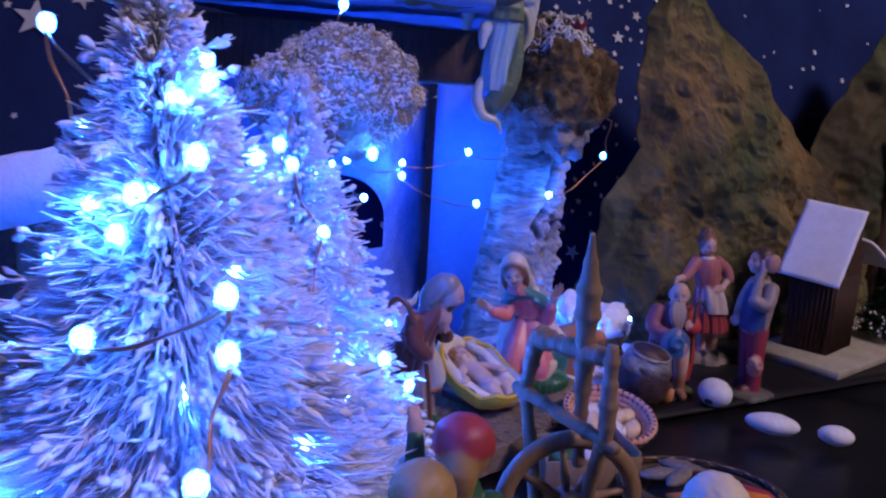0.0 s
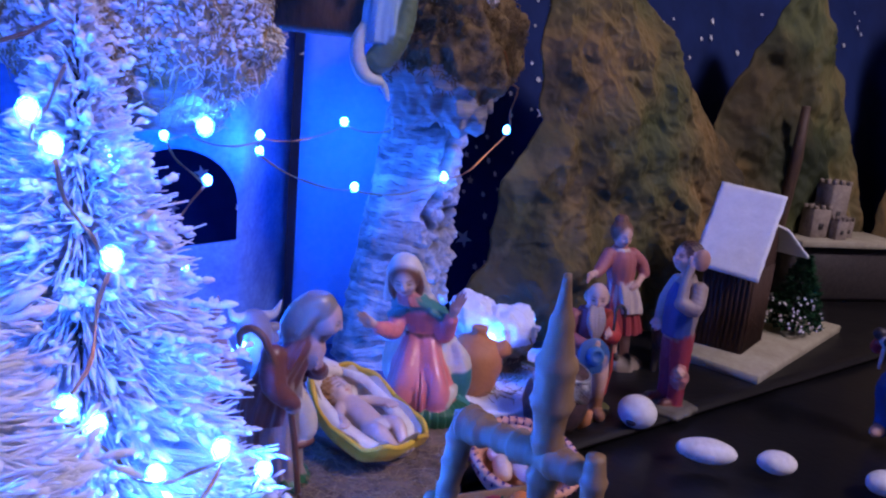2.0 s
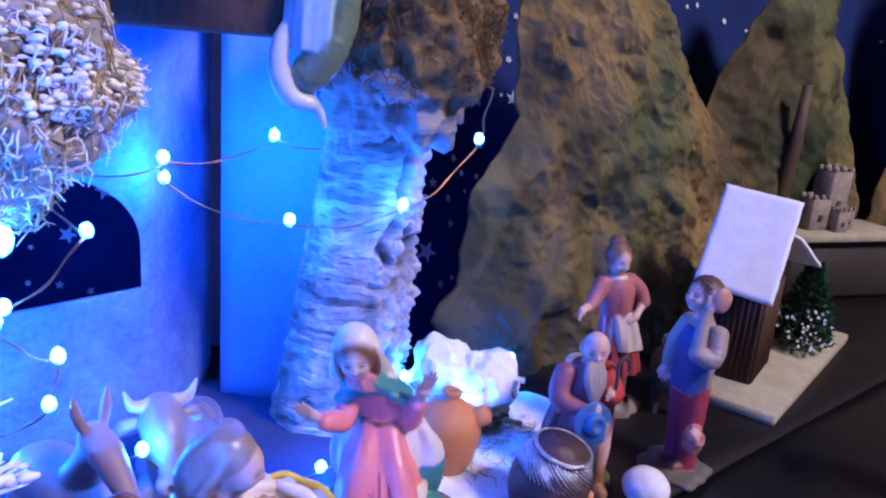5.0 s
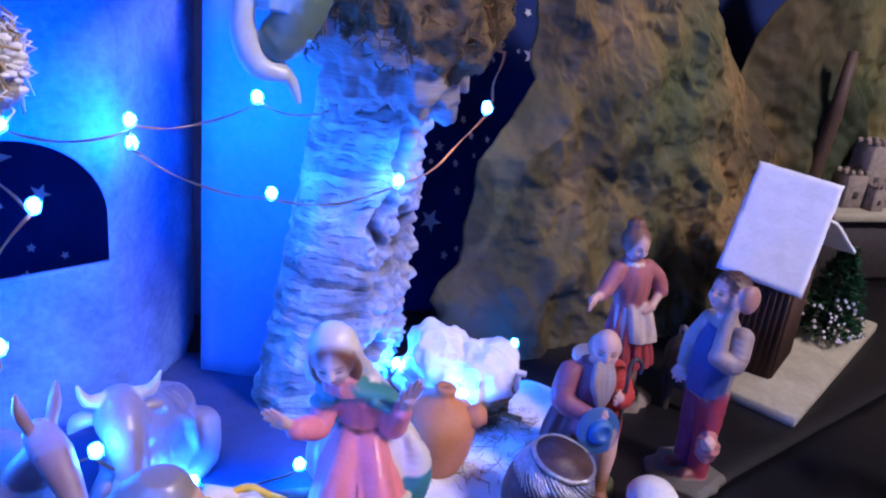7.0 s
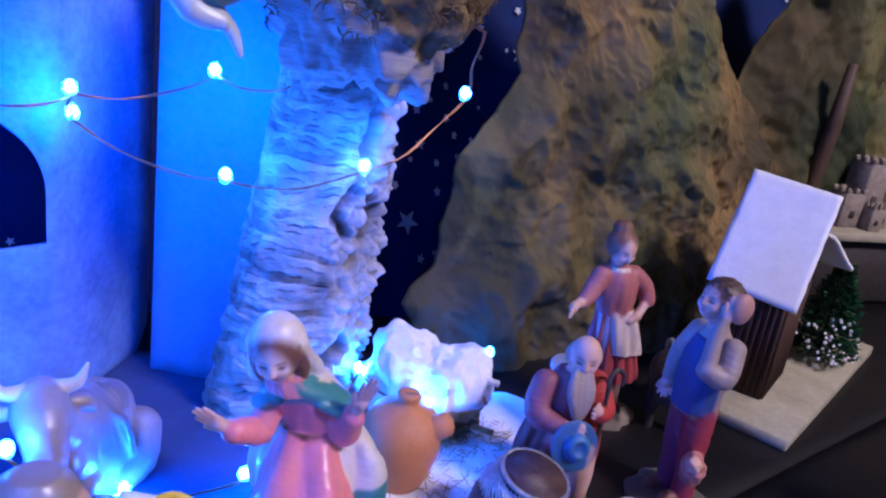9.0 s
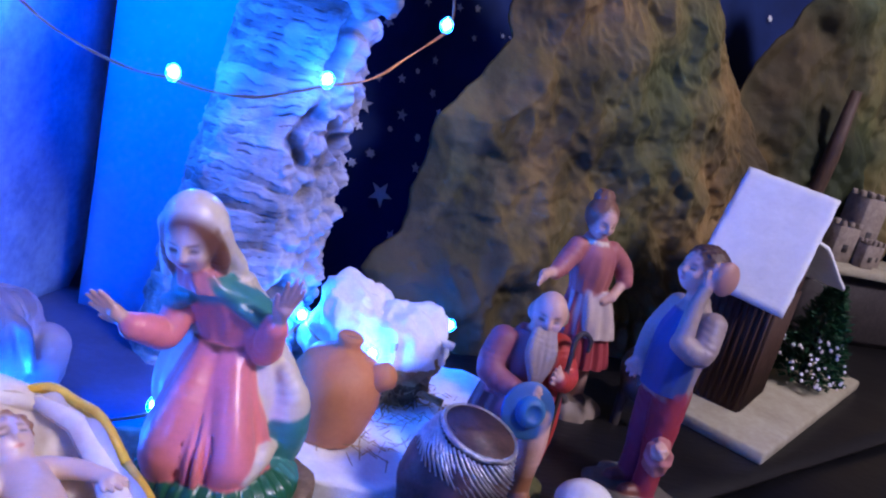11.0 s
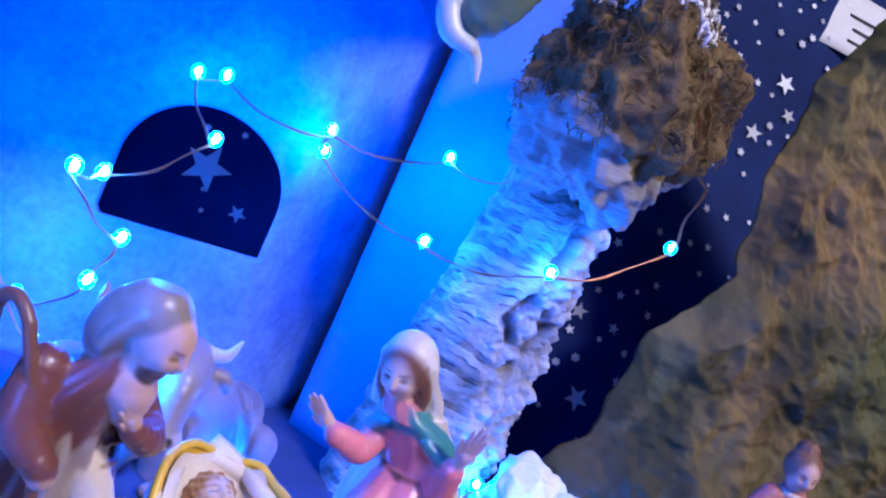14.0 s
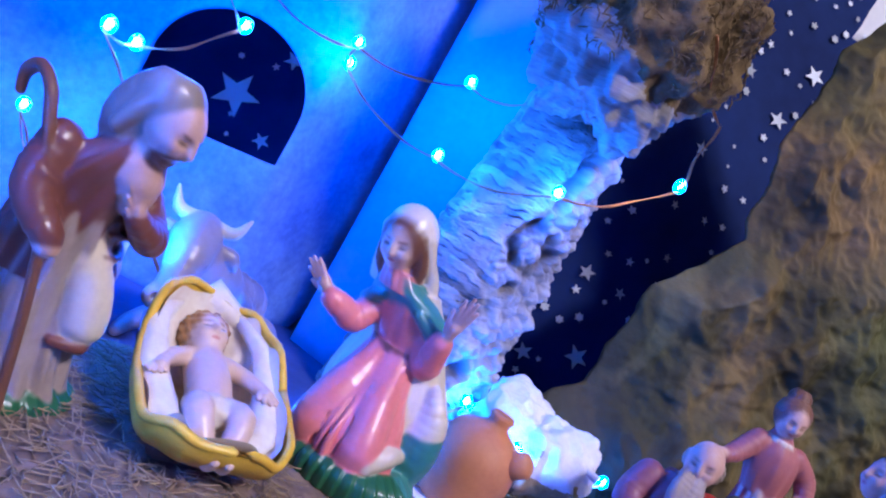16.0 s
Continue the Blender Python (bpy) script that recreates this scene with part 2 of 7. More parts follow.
# ---- mesh building ----
class Mesh:
    """Collects shells, each with its own material, into one mesh."""

    def __init__(self):
        self.v, self.f, self.m, self.mats = [], [], [], []

    def slot(self, material):
        if material not in self.mats:
            self.mats.append(material)
        return self.mats.index(material)

    def add(self, verts, faces, material):
        o, s = len(self.v), self.slot(material)
        self.v += [tuple(p) for p in verts]
        self.f += [tuple(i + o for i in f) for f in faces]
        self.m += [s] * len(faces)

    def tube(self, pts, radii, material, n=14, fold=0, depth=0.0, flat=(1, 0, 0), twist=0.0, wob=0.0):
        """Rings along pts; radii are (across, through) or numbers; fold waves of that depth run along it as drapery."""
        pts = [Vector(p) for p in pts]
        radii = [r if isinstance(r, tuple) else (r, r) for r in radii]
        verts, ref = [], Vector(flat)
        for i, p in enumerate(pts):
            t = (pts[min(i + 1, len(pts) - 1)] - pts[max(i - 1, 0)])
            t = t.normalized() if t.length > 1e-9 else Vector((0, 0, 1))
            a = ref - t * ref.dot(t)
            a = a.normalized() if a.length > 1e-4 else t.orthogonal().normalized()
            b = t.cross(a)
            r = radii[i]
            for k in range(n):
                w = 2 * math.pi * k / n
                s = 1 + depth * math.sin(fold * w + twist * i) + (wob * noise.noise(Vector((math.cos(w) * 2, math.sin(w) * 2, i * 0.7 + p.x * 90))) if wob else 0)
                verts.append(p + a * (math.cos(w) * r[0] * s) + b * (math.sin(w) * r[1] * s))
        faces = [(i * n + k, i * n + (k + 1) % n, (i + 1) * n + (k + 1) % n, (i + 1) * n + k) for i in range(len(pts) - 1) for k in range(n)]
        faces += [tuple(range(n))[::-1], tuple(range((len(pts) - 1) * n, len(pts) * n))]
        self.add(verts, faces, material)

    def ball(self, c, r, material, turn=None, n=14, rough=0.0, grain=60.0):
        r = r if isinstance(r, tuple) else (r, r, r)
        turn = Euler([radians(x) for x in turn]).to_matrix() if turn else Matrix.Identity(3)
        rings, verts = max(6, n * 2 // 3), []
        for i in range(1, rings):
            u = math.pi * i / rings
            for k in range(n):
                w = 2 * math.pi * k / n
                d = Vector((math.sin(u) * math.cos(w), math.sin(u) * math.sin(w), math.cos(u)))
                p = Vector((d.x * r[0], d.y * r[1], d.z * r[2]))
                if rough:
                    p *= 1 + rough * noise.fractal((Vector(c) + p) * grain, 1.0, 2.0, 3)
                verts.append(Vector(c) + turn @ p)
        verts += [Vector(c) + turn @ Vector((0, 0, r[2])), Vector(c) - turn @ Vector((0, 0, r[2]))]
        faces = [(i * n + k, (i + 1) * n + k, (i + 1) * n + (k + 1) % n, i * n + (k + 1) % n) for i in range(rings - 2) for k in range(n)]
        top, low, last = len(verts) - 2, len(verts) - 1, (rings - 2) * n
        faces += [(top, k, (k + 1) % n) for k in range(n)] + [(low, last + (k + 1) % n, last + k) for k in range(n)]
        self.add(verts, faces, material)

    def box(self, c, s, material, turn=None, bevel=0.12):
        """A box with chamfered edges."""
        turn = Euler([radians(x) for x in turn]).to_matrix() if turn else Matrix.Identity(3)
        bm = bmesh.new()
        bmesh.ops.create_cube(bm, size=1.0)
        for v in bm.verts:
            v.co = Vector((v.co.x * s[0], v.co.y * s[1], v.co.z * s[2]))
        if bevel:
            bmesh.ops.bevel(bm, geom=bm.edges[:], offset=min(s) * bevel, segments=1, affect="EDGES")
        bm.verts.index_update()
        self.add([Vector(c) + turn @ v.co for v in bm.verts], [tuple(v.index for v in f.verts) for f in bm.faces], material)
        bm.free()

    def grid(self, fn, nu, nv, material, wrap=False, thick=None):
        """A sheet fn(u, v) with u, v in 0 to 1; thick: the offset of its other side."""
        vs = [Vector(fn(i / nu, j / nv)) for j in range(nv + 1) for i in range(nu + 1)]
        w = nu + 1
        fs = [(j * w + i, j * w + i + 1, (j + 1) * w + i + 1, (j + 1) * w + i) for j in range(nv) for i in range(nu)]
        if thick:
            o, th = len(vs), Vector(thick)
            vs += [p + th for p in vs]
            fs += [tuple(i + o for i in f[::-1]) for f in fs]
            rim = [i for i in range(w)] + [j * w + nu for j in range(1, nv + 1)] + [nv * w + i for i in range(nu - 1, -1, -1)] + [j * w for j in range(nv - 1, 0, -1)]
            fs += [(rim[k], rim[k] + o, rim[(k + 1) % len(rim)] + o, rim[(k + 1) % len(rim)]) for k in range(len(rim))]
        self.add(vs, fs, material)

    def make(self, name, parent=None, at=None, smooth=True, label=""):
        me = bpy.data.meshes.new(name)
        me.from_pydata(self.v, [], self.f)
        for m in self.mats:
            me.materials.append(m)
        me.polygons.foreach_set("material_index", self.m)
        me.polygons.foreach_set("use_smooth", [smooth] * len(self.f))
        me.update()
        ob = new(name, me)
        if parent:
            ob.parent = parent
        if at is not None:
            ob.matrix_basis = at
        if label:
            ob["label"] = label
        return ob


def thing(name, label, category, at=None, group="", kind=""):
    ob = new(name)
    ob.empty_display_size = 0.01
    if at is not None:
        ob.matrix_basis = at
    return tagged(ob, label, category, group, kind)


def lathe(c, profile):
    """Stations of a turned shape: (radius, height) pairs above c."""
    c = Vector(c)
    return [c + Vector((0, 0, h)) for _, h in profile], [r for r, _ in profile]


def fbm(p, s, octaves=4):
    return noise.fractal(Vector(p) * s, 1.0, 2.0, octaves)


# ---- the room and the table ----
def structure(name, m, label, smooth=True, category=""):
    return tagged(m.make(name, smooth=smooth), label, category or name.split("_")[0], kind="structure")


m = Mesh()
m.box((0.3, 0.2, -0.82), (5.2, 5.2, 0.08), M_wood, bevel=0)
structure("floor", m, "dim brown floor of the room", False)
for nm, c, s in (("wall_north", (0.3, 2.75, 0.45), (5.2, 0.1, 2.46)), ("wall_south", (0.3, -2.35, 0.45), (5.2, 0.1, 2.46)), ("wall_west", (-2.25, 0.2, 0.45), (0.1, 5.0, 2.46)), ("wall_east", (2.85, 0.2, 0.45), (0.1, 5.0, 2.46))):
    m = Mesh()
    m.box(c, s, M_wall, bevel=0)
    structure(nm, m, "plain plaster wall of the dim room", False, "wall")
m = Mesh()
m.box((0.3, 0.2, 1.73), (5.2, 5.2, 0.1), M_wall, bevel=0)
structure("ceiling", m, "plain plaster ceiling of the dim room", False)
clamp = thing("ceiling_lamp", "round frosted ceiling lamp in the dim room", "lamp", pose(1.3, -0.2, 1.675))
m = Mesh()
m.tube(*lathe((0, 0, 0), [(0.2, 0.0), (0.21, 0.004)]), M_lampwhite, n=32)
m.make("shade", clamp)

# table under the display, with a black sheet over it
m = Mesh()
m.grid(lambda u, v: (-1.0 + 2.8 * u, -0.25 + 2.0 * v, -0.003 + 0.0012 * fbm((u * 2.8, v * 2.0, 0), 9) - 0.002), 90, 70, M_floor, thick=(0, 0, -0.02))
ground = structure("ground", m, "wrinkled black plastic sheet covering the display table")
m = Mesh()
tbl = thing("table", "plain brown wooden table under the black sheet", "table", pose(0.4, 0.75, -0.03))
m.box((0, 0, -0.025), (2.7, 1.95, 0.04), M_wood)
m.make("tabletop", tbl)
for sx in (-1.25, 1.25):
    for sy in (-0.88, 0.88):
        m = Mesh()
        m.box((sx, sy, -0.3975), (0.07, 0.07, 0.705), M_wood)
        m.make("leg", tbl)

# slate slab behind the stones
def slab_at(u, v):
    a, d, n = Vector((0.16, 0.665)), Vector((0.886, 0.464)), Vector((-0.464, 0.886))
    p = a + d * (1.2 * u - 0.35) + n * (0.42 * v)
    return p.x, p.y, 0.0005 + 0.0007 * fbm((p.x, p.y, 3), 22)


m = Mesh()
m.grid(slab_at, 80, 30, M_slab, thick=(0, 0, -0.003))
structure("ground_slab", m, "dark scuffed slate-look board lying on the black sheet", category="board")


# ---- star backdrop ----
def sky_y(x, z):
    knots = ((-1.2, 0.62), (-0.5, 0.78), (-0.2, 0.885), (-0.06, 0.945), (0.1, 0.99), (0.28, 1.04), (0.7, 1.22), (1.2, 1.34), (1.9, 1.42))
    y = float(np.interp(x, [k[0] for k in knots], [k[1] for k in knots]))
    return y + 0.35 * z + 0.012 * math.sin(x * 21 + 0.6) + 0.006 * math.sin(x * 47 + z * 6)


m = Mesh()
m.grid(lambda u, v: (-1.1 + 2.9 * u, sky_y(-1.1 + 2.9 * u, v * 0.95), -0.003 + v * 0.95), 220, 30, M_sky)
backdrop = structure("backdrop", m, "hung navy paper sheet printed with silver stars")


def star_mesh(r, inner, points=5):
    me = bpy.data.meshes.new("star")
    vs = [(0, 0, 0.0003)]
    for k in range(points * 2):
        w, q = math.pi * k / points, (r if k % 2 == 0 else r * inner)
        vs.append((q * math.sin(w), q * math.cos(w), 0.0002))
    me.from_pydata(vs, [], [(0, 1 + (k + 1) % (points * 2), 1 + k) for k in range(points * 2)])
    me.materials.append(M_foil)
    return me


STARS = [star_mesh(1.0, 0.42), star_mesh(1.0, 0.5), star_mesh(1.0, 0.62, 6)]


def put_star(x, z, r, k=0, turn=0.0):
    y = sky_y(x, z)
    sx = (sky_y(x + 0.004, z) - sky_y(x - 0.004, z)) / 0.008
    ax = Vector((1, sx, 0)).normalized()
    az = Vector((0, 0.35, 1)).normalized()
    nz = ax.cross(az).normalized()
    az = nz.cross(ax)
    rot = Matrix((ax, az, nz)).transposed().to_4x4()
    ob = new("star", STARS[k])
    ob.parent = backdrop
    ob.matrix_basis = Matrix.Translation(Vector((x, y, z)) + nz * 0.0022) @ rot @ pose(0, 0, 0, 0, 0, turn) @ Matrix.Diagonal((r, r, 1, 1))


rng = random.Random(7)
taken = []
for x, z, r in ((-0.098, 0.122, 0.019), (-0.078, 0.165, 0.008), (-0.042, 0.13, 0.008), (-0.064, 0.1, 0.007), (0.195, 0.135, 0.0075), (0.225, 0.133, 0.0055), (0.286, 0.397, 0.011), (0.275, 0.34, 0.0095), (0.3, 0.37, 0.008), (-0.365, 0.3, 0.022), (-0.33, 0.325, 0.012)):
    put_star(x, z, r, 0, rng.uniform(-30, 30))
    taken.append((x, z))
while len(taken) < 300:
    x, z = rng.uniform(-0.42, 0.98) if rng.random() < 0.6 else rng.uniform(0.14, 0.36), rng.uniform(0.04, 0.52)
    if 0.32 < x < 0.62 and z < 0.2 or x > 0.55 and z < 0.28 or -0.17 < x < -0.12:
        continue
    if min((x - a) ** 2 + (z - b) ** 2 for a, b in taken) < 0.0125 ** 2:
        continue
    taken.append((x, z))
    big = rng.random()
    r = rng.uniform(0.007, 0.011) if big > 0.92 else rng.uniform(0.0024, 0.005)
    put_star(x, z, r, 0 if r > 0.006 else rng.choice((0, 1, 2)), rng.uniform(-40, 40))


# ---- rock paper mountains ----
def facet(q, s):
    """Crumpled paper: flat cells between sharp folds."""
    d, _ = noise.voronoi(q * s + Vector((noise.noise(q * s), noise.noise(q * s + Vector((9, 2, 4))), 0)) * 0.4)
    return min(1.0, d[1] - d[0]) - 0.8 * d[0]


def fold(q, a, b):
    """Sharp ridges, as of paper creased by hand."""
    return 1 - 2.2 * abs(noise.noise(Vector((q.x * a + 0.35 * q.y * a, q.y * b - 0.2 * q.x * b, q.z + a))))


def mountain(name, o, d, left, right, bulge, label, seed, nu=270, nv=280):
    o, d = Vector(o), Vector((*d, 0)).normalized()
    n = Vector((d.y, -d.x, 0))
    zs = [k[0] for k in left]
    top = zs[-1]

    def at(u, v):
        z = top * v
        a = float(np.interp(z, zs, [k[1] for k in left]))
        b = float(np.interp(z, [k[0] for k in right], [k[1] for k in right]))
        s = a + (b - a) * u
        round_ = (1 - abs(2 * u - 0.9) ** 2.2) * (1 - 0.75 * v) * bulge
        q = Vector((s, z, seed))
        crease = 1 - abs(noise.noise(q * 11 + Vector((0, 0, 5)))) * 2
        crumple = 0.012 * fbm(q, 6, 3) + 0.008 * crease ** 2 + 0.012 * facet(q, 9) + 0.007 * facet(q + Vector((3, 1, 0)), 19) + 0.007 * fold(q + Vector((0.02 * fbm(q, 20), 0.03 * fbm(q, 14), 0)), 15, 8) + 0.003 * fold(q + Vector((0.01 * fbm(q, 30), 0.02 * fbm(q, 22), 0)), 30, 26) + 0.0026 * fold(q, 64, 60) + 0.0012 * fold(q, 150, 140) + 0.01 * (1 - abs(noise.noise(Vector((s * 26, z * 7, seed)))))
        fade = min(1, u * 9 + 0.15) * min(1, (1 - u) * 9 + 0.15)
        p = o + d * (s + 0.006 * fbm((z, seed, 0), 30) * (1 if u in (0, 1) else 0.4)) + n * (round_ + crumple * (0.35 + 0.65 * fade))
        p -= n * 0.024
        return p.x, p.y, z - 0.002
    m = Mesh()
    m.grid(at, nu, nv, M_rock, thick=(n * -0.0015))
    return tagged(m.make(name), label, "mountain", "paper mountains")


mountain("mountain", (0.27, 0.945, 0), (0.906, 0.423), [(0, -0.05), (0.05, -0.066), (0.075, -0.045), (0.154, -0.03), (0.209, 0.012), (0.274, -0.003), (0.35, 0.004), (0.43, 0.04)],
         [(0, 0.46), (0.15, 0.345), (0.192, 0.30), (0.275, 0.206), (0.37, 0.094), (0.43, 0.055)], 0.05, "tall crumpled brown and olive rock-paper mountain before the stars", 1.3)
mountain("mountain", (0.70, 1.17, 0), (0.937, 0.35), [(0, -0.24), (0.1, -0.2), (0.213, -0.168), (0.272, -0.145), (0.347, -0.088), (0.41, -0.05)],
         [(0, 0.23), (0.111, 0.17), (0.282, 0.063), (0.36, 0.004), (0.41, -0.03)], 0.03, "smaller crumpled tan rock-paper mountain further back", 4.7, 120, 120)
mountain("mountain", (1.02, 1.26, 0), (0.94, 0.3), [(0, -0.2), (0.26, -0.13), (0.38, -0.09), (0.5, -0.02)],
         [(0, 0.35), (0.25, 0.2), (0.5, 0.03)], 0.03, "distant crumpled dark rock-paper mountain at the end", 8.1, 70, 70)


# ---- the cave ----
def cave_wall():
    cx, cz = -0.036, 0.125
    arch = []
    N = 72
    half, sill, spring = 0.042, 0.096, 0.128
    for k in range(N):
        w = 2 * math.pi * k / N
        dx, dz = math.cos(w), math.sin(w)
        best = 1.0
        lo, hi = 0.0, 0.2
        for _ in range(24):
            r = (lo + hi) / 2
            x, z = dx * r, cz + dz * r
            inside = abs(x) < half and z > sill + 0.1 * x and (z < spring or (x / half) ** 2 + ((z - spring) / 0.042) ** 2 < 1)
            lo, hi = (r, hi) if inside else (lo, r)
        arch.append((cx + dx * lo, cz + dz * lo))
    x0, x1, z0, z1 = -0.16, 0.04, 0.0, 0.3
    outer = []
    for k in range(N):
        w = 2 * math.pi * k / N
        dx, dz = math.cos(w), math.sin(w)
        r = min(((x1 - cx) / dx if dx > 0 else (x0 - cx) / dx) if abs(dx) > 1e-6 else 9, ((z1 - cz) / dz if dz > 0 else (z0 - cz) / dz) if abs(dz) > 1e-6 else 9)
        outer.append((cx + dx * r, cz + dz * r))
    m, vs, fs, R = Mesh(), [], [], 20
    for side in (0, 1):
        for j in range(R + 1):
            q = (j / R) ** 1.4
            for k in range(N):
                x, z = arch[k][0] + (outer[k][0] - arch[k][0]) * q, arch[k][1] + (outer[k][1] - arch[k][1]) * q
                y = 0.8455 + 0.42 * x + 2.4 * max(0.0, x - 0.01)
                y += 0.9 * max(0.0, -0.08 - x) ** 2 * -1.5
                y += 0.004 * fbm((x, z, 0), 22) * min(1, q * 4)
                vs.append((x, y + side * 0.005, z))
    h = (R + 1) * N
    for j in range(R):
        for k in range(N):
            a, b = j * N + k, j * N + (k + 1) % N
            fs += [(a, b, b + N, a + N), (h + a, h + a + N, h + b + N, h + b)]
    for k in range(N):
        b = (k + 1) % N
        fs += [(k, h + k, h + b, b), (R * N + k, R * N + b, h + R * N + b, h + R * N + k)]
    m.add(vs, fs, M_cave)
    return m


structure("wall_cave", cave_wall(), "grey painted cave wall with an arched window hole", category="wall")
m = Mesh()
m.grid(lambda u, v: (-0.13 + 0.29 * u, 0.695 + 0.23 * v - 0.06 * u * (1 - v), 0.0022 + 0.0008 * fbm((u, v, 4), 8)), 40, 30, M_cavefloor, thick=(0, 0, -0.0025))
structure("ground_cave", m, "dark blue card floor inside the cave", category="floor")
m = Mesh()
m.grid(lambda u, v: (0.049 + 0.118 * u, 0.902 - 0.028 * u + 0.0008 * fbm((u, v, 0), 6), 0.32 * v), 12, 24, M_panel, thick=(0, 0.005, 0))
tagged(m.make("upright_board"), "smooth pale upright board closing the back of the cave", "board")
m = Mesh()
m.box((-0.033, 0.735, 0.277), (0.246, 0.055, 0.04), M_wood, turn=(0, 0, 3), bevel=0.06)
tagged(m.make("roof_beam"), "dark rough wooden beam across the cave front", "beam")
m = Mesh()
m.grid(lambda u, v: (-0.16 + 0.25 * u, 0.64 + 0.3 * v, 0.306 + 0.012 * v + 0.002 * fbm((u, v, 1), 6)), 30, 24, M_panel, thick=(0, 0, 0.008))
tagged(m.make("roof_board"), "pale flat board roofing the cave above the beam", "board")


def lump(name, c, r, parts, label, category, at=None, n=200):
    """A rough lump: parts are (material, test) tried in turn on each face's centre direction and height."""
    m = Mesh()
    m.ball((0, 0, 0), r, parts[-1][0], n=n)
    c = Vector(c)
    for i, p in enumerate(m.v):
        d = Vector(p).normalized()
        q = Vector(p) + c
        k = 0.34 * fbm(q, 30, 3) + 0.12 * (1 - 2 * abs(noise.noise(Vector((q.x * 90, q.y * 90, q.z * 34))))) + 0.07 * fbm(q, 150, 3)
        m.v[i] = tuple(Vector(p) * (1 + k))
    slots = [m.slot(a) for a, _ in parts]
    for i, f in enumerate(m.f):
        q = sum((Vector(m.v[j]) for j in f), Vector()) / len(f)
        for s, (a, test) in zip(slots, parts):
            if test is None or test(q, fbm(q + c, 45, 3)):
                m.m[i] = s
                break
    return tagged(m.make(name, at=at or pose(*c)), label, category)


# cork bark column: layered plates with fissures darkened in colour, a knobbly crust along one side
M_bark = mat("cork_bark_layers", (1, 1, 1), (0.6, 0.57, 0.54), rough=0.92, scale=70, bump=0.8, fine=420, stretch=(0.7, 0.7, 3.5), contrast=0.9, spec=0.12)
bark_nodes = M_bark.node_tree
bark_shade_tint = bark_nodes.nodes.new("ShaderNodeAttribute")
bark_shade_tint.attribute_name = "paint"
bark_mix = bark_nodes.nodes.new("ShaderNodeMix")
bark_mix.data_type, bark_mix.blend_type = "RGBA", "MULTIPLY"
bark_mix.inputs[0].default_value = 1.0
bark_bsdf = bark_nodes.nodes["Principled BSDF"]
bark_nodes.links.new(bark_shade_tint.outputs["Color"], bark_mix.inputs[6])
bark_nodes.links.new(bark_bsdf.inputs["Base Color"].links[0].from_socket, bark_mix.inputs[7])
bark_nodes.links.new(bark_mix.outputs[2], bark_bsdf.inputs["Base Color"])


def cork_column(nu=300, nv=460):
    vs, tint = [], []
    for j in range(nv + 1):
        v = j / nv
        z = 0.25 * v
        cx, cy, r0 = 0.131 + 0.02 * v, 0.868 - 0.012 * v, 0.045 - 0.016 * v + 0.006 * max(0.0, 0.2 - v)
        for i in range(nu):
            w = 2 * math.pi * i / nu
            d = Vector((math.cos(w), math.sin(w), 0))
            q = Vector((d.x * r0, d.y * r0, z))
            side = min(1.0, max(0.0, (d.x - 0.12 + 0.5 * noise.noise(q * 55)) * 3.5))
            # plates
            lay = z * 230 + 1.6 * noise.noise(Vector((d.x * 1.3, d.y * 1.3, z * 28))) + 0.5 * noise.noise(q * 120)
            cell, part_ = math.floor(lay), lay - math.floor(lay)
            proud = noise.noise(Vector((d.x * 1.6 + cell * 3.1, d.y * 1.6, cell * 1.7)))
            width = 0.02 + 0.6 * noise.noise(Vector((d.x * 4.2, d.y * 4.2 + cell * 2.3, 5.0)))
            gap = max(0.0, 1 - min(part_, 1 - part_) / max(0.02, width * 0.55)) if width > 0.02 else 0.0
            plate = 0.045 * proud - 0.06 * min(1.0, gap * 1.5) + 0.07 * fbm(q, 70, 4)
            # crust
            dist, _ = noise.voronoi(q * 125 + Vector((noise.noise(q * 90), noise.noise(q * 80), 0)) * 0.7)
            dist2, _ = noise.voronoi(q * 300)
            pit = max(0.0, noise.noise(q * 75 + Vector((3, 8, 1))) - 0.12)
            crust = 0.2 * (0.45 - dist[0]) + 0.05 * (0.4 - dist2[0]) - 0.75 * pit + 0.12 * fbm(q, 45, 2)
            r = r0 * (1 + plate * (1 - side) + crust * side)
            # dark inner bark of gaps and pits, plus their shade, put into the colour
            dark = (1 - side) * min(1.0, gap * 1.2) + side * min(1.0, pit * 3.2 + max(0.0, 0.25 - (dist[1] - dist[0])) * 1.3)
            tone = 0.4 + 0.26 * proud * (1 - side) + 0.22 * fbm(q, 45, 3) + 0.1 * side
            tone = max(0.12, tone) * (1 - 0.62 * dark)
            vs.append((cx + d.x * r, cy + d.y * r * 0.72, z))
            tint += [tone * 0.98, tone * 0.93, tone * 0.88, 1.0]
    fs = [(j * nu + i, j * nu + (i + 1) % nu, (j + 1) * nu + (i + 1) % nu, (j + 1) * nu + i) for j in range(nv) for i in range(nu)]
    fs += [tuple(range(nu))[::-1], tuple(range(nv * nu, nv * nu + nu))]
    m = Mesh()
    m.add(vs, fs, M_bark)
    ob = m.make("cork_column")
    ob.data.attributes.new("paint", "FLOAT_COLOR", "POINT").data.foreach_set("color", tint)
    return tagged(ob, "thick pale cork bark column with horizontal cracks", "bark column")


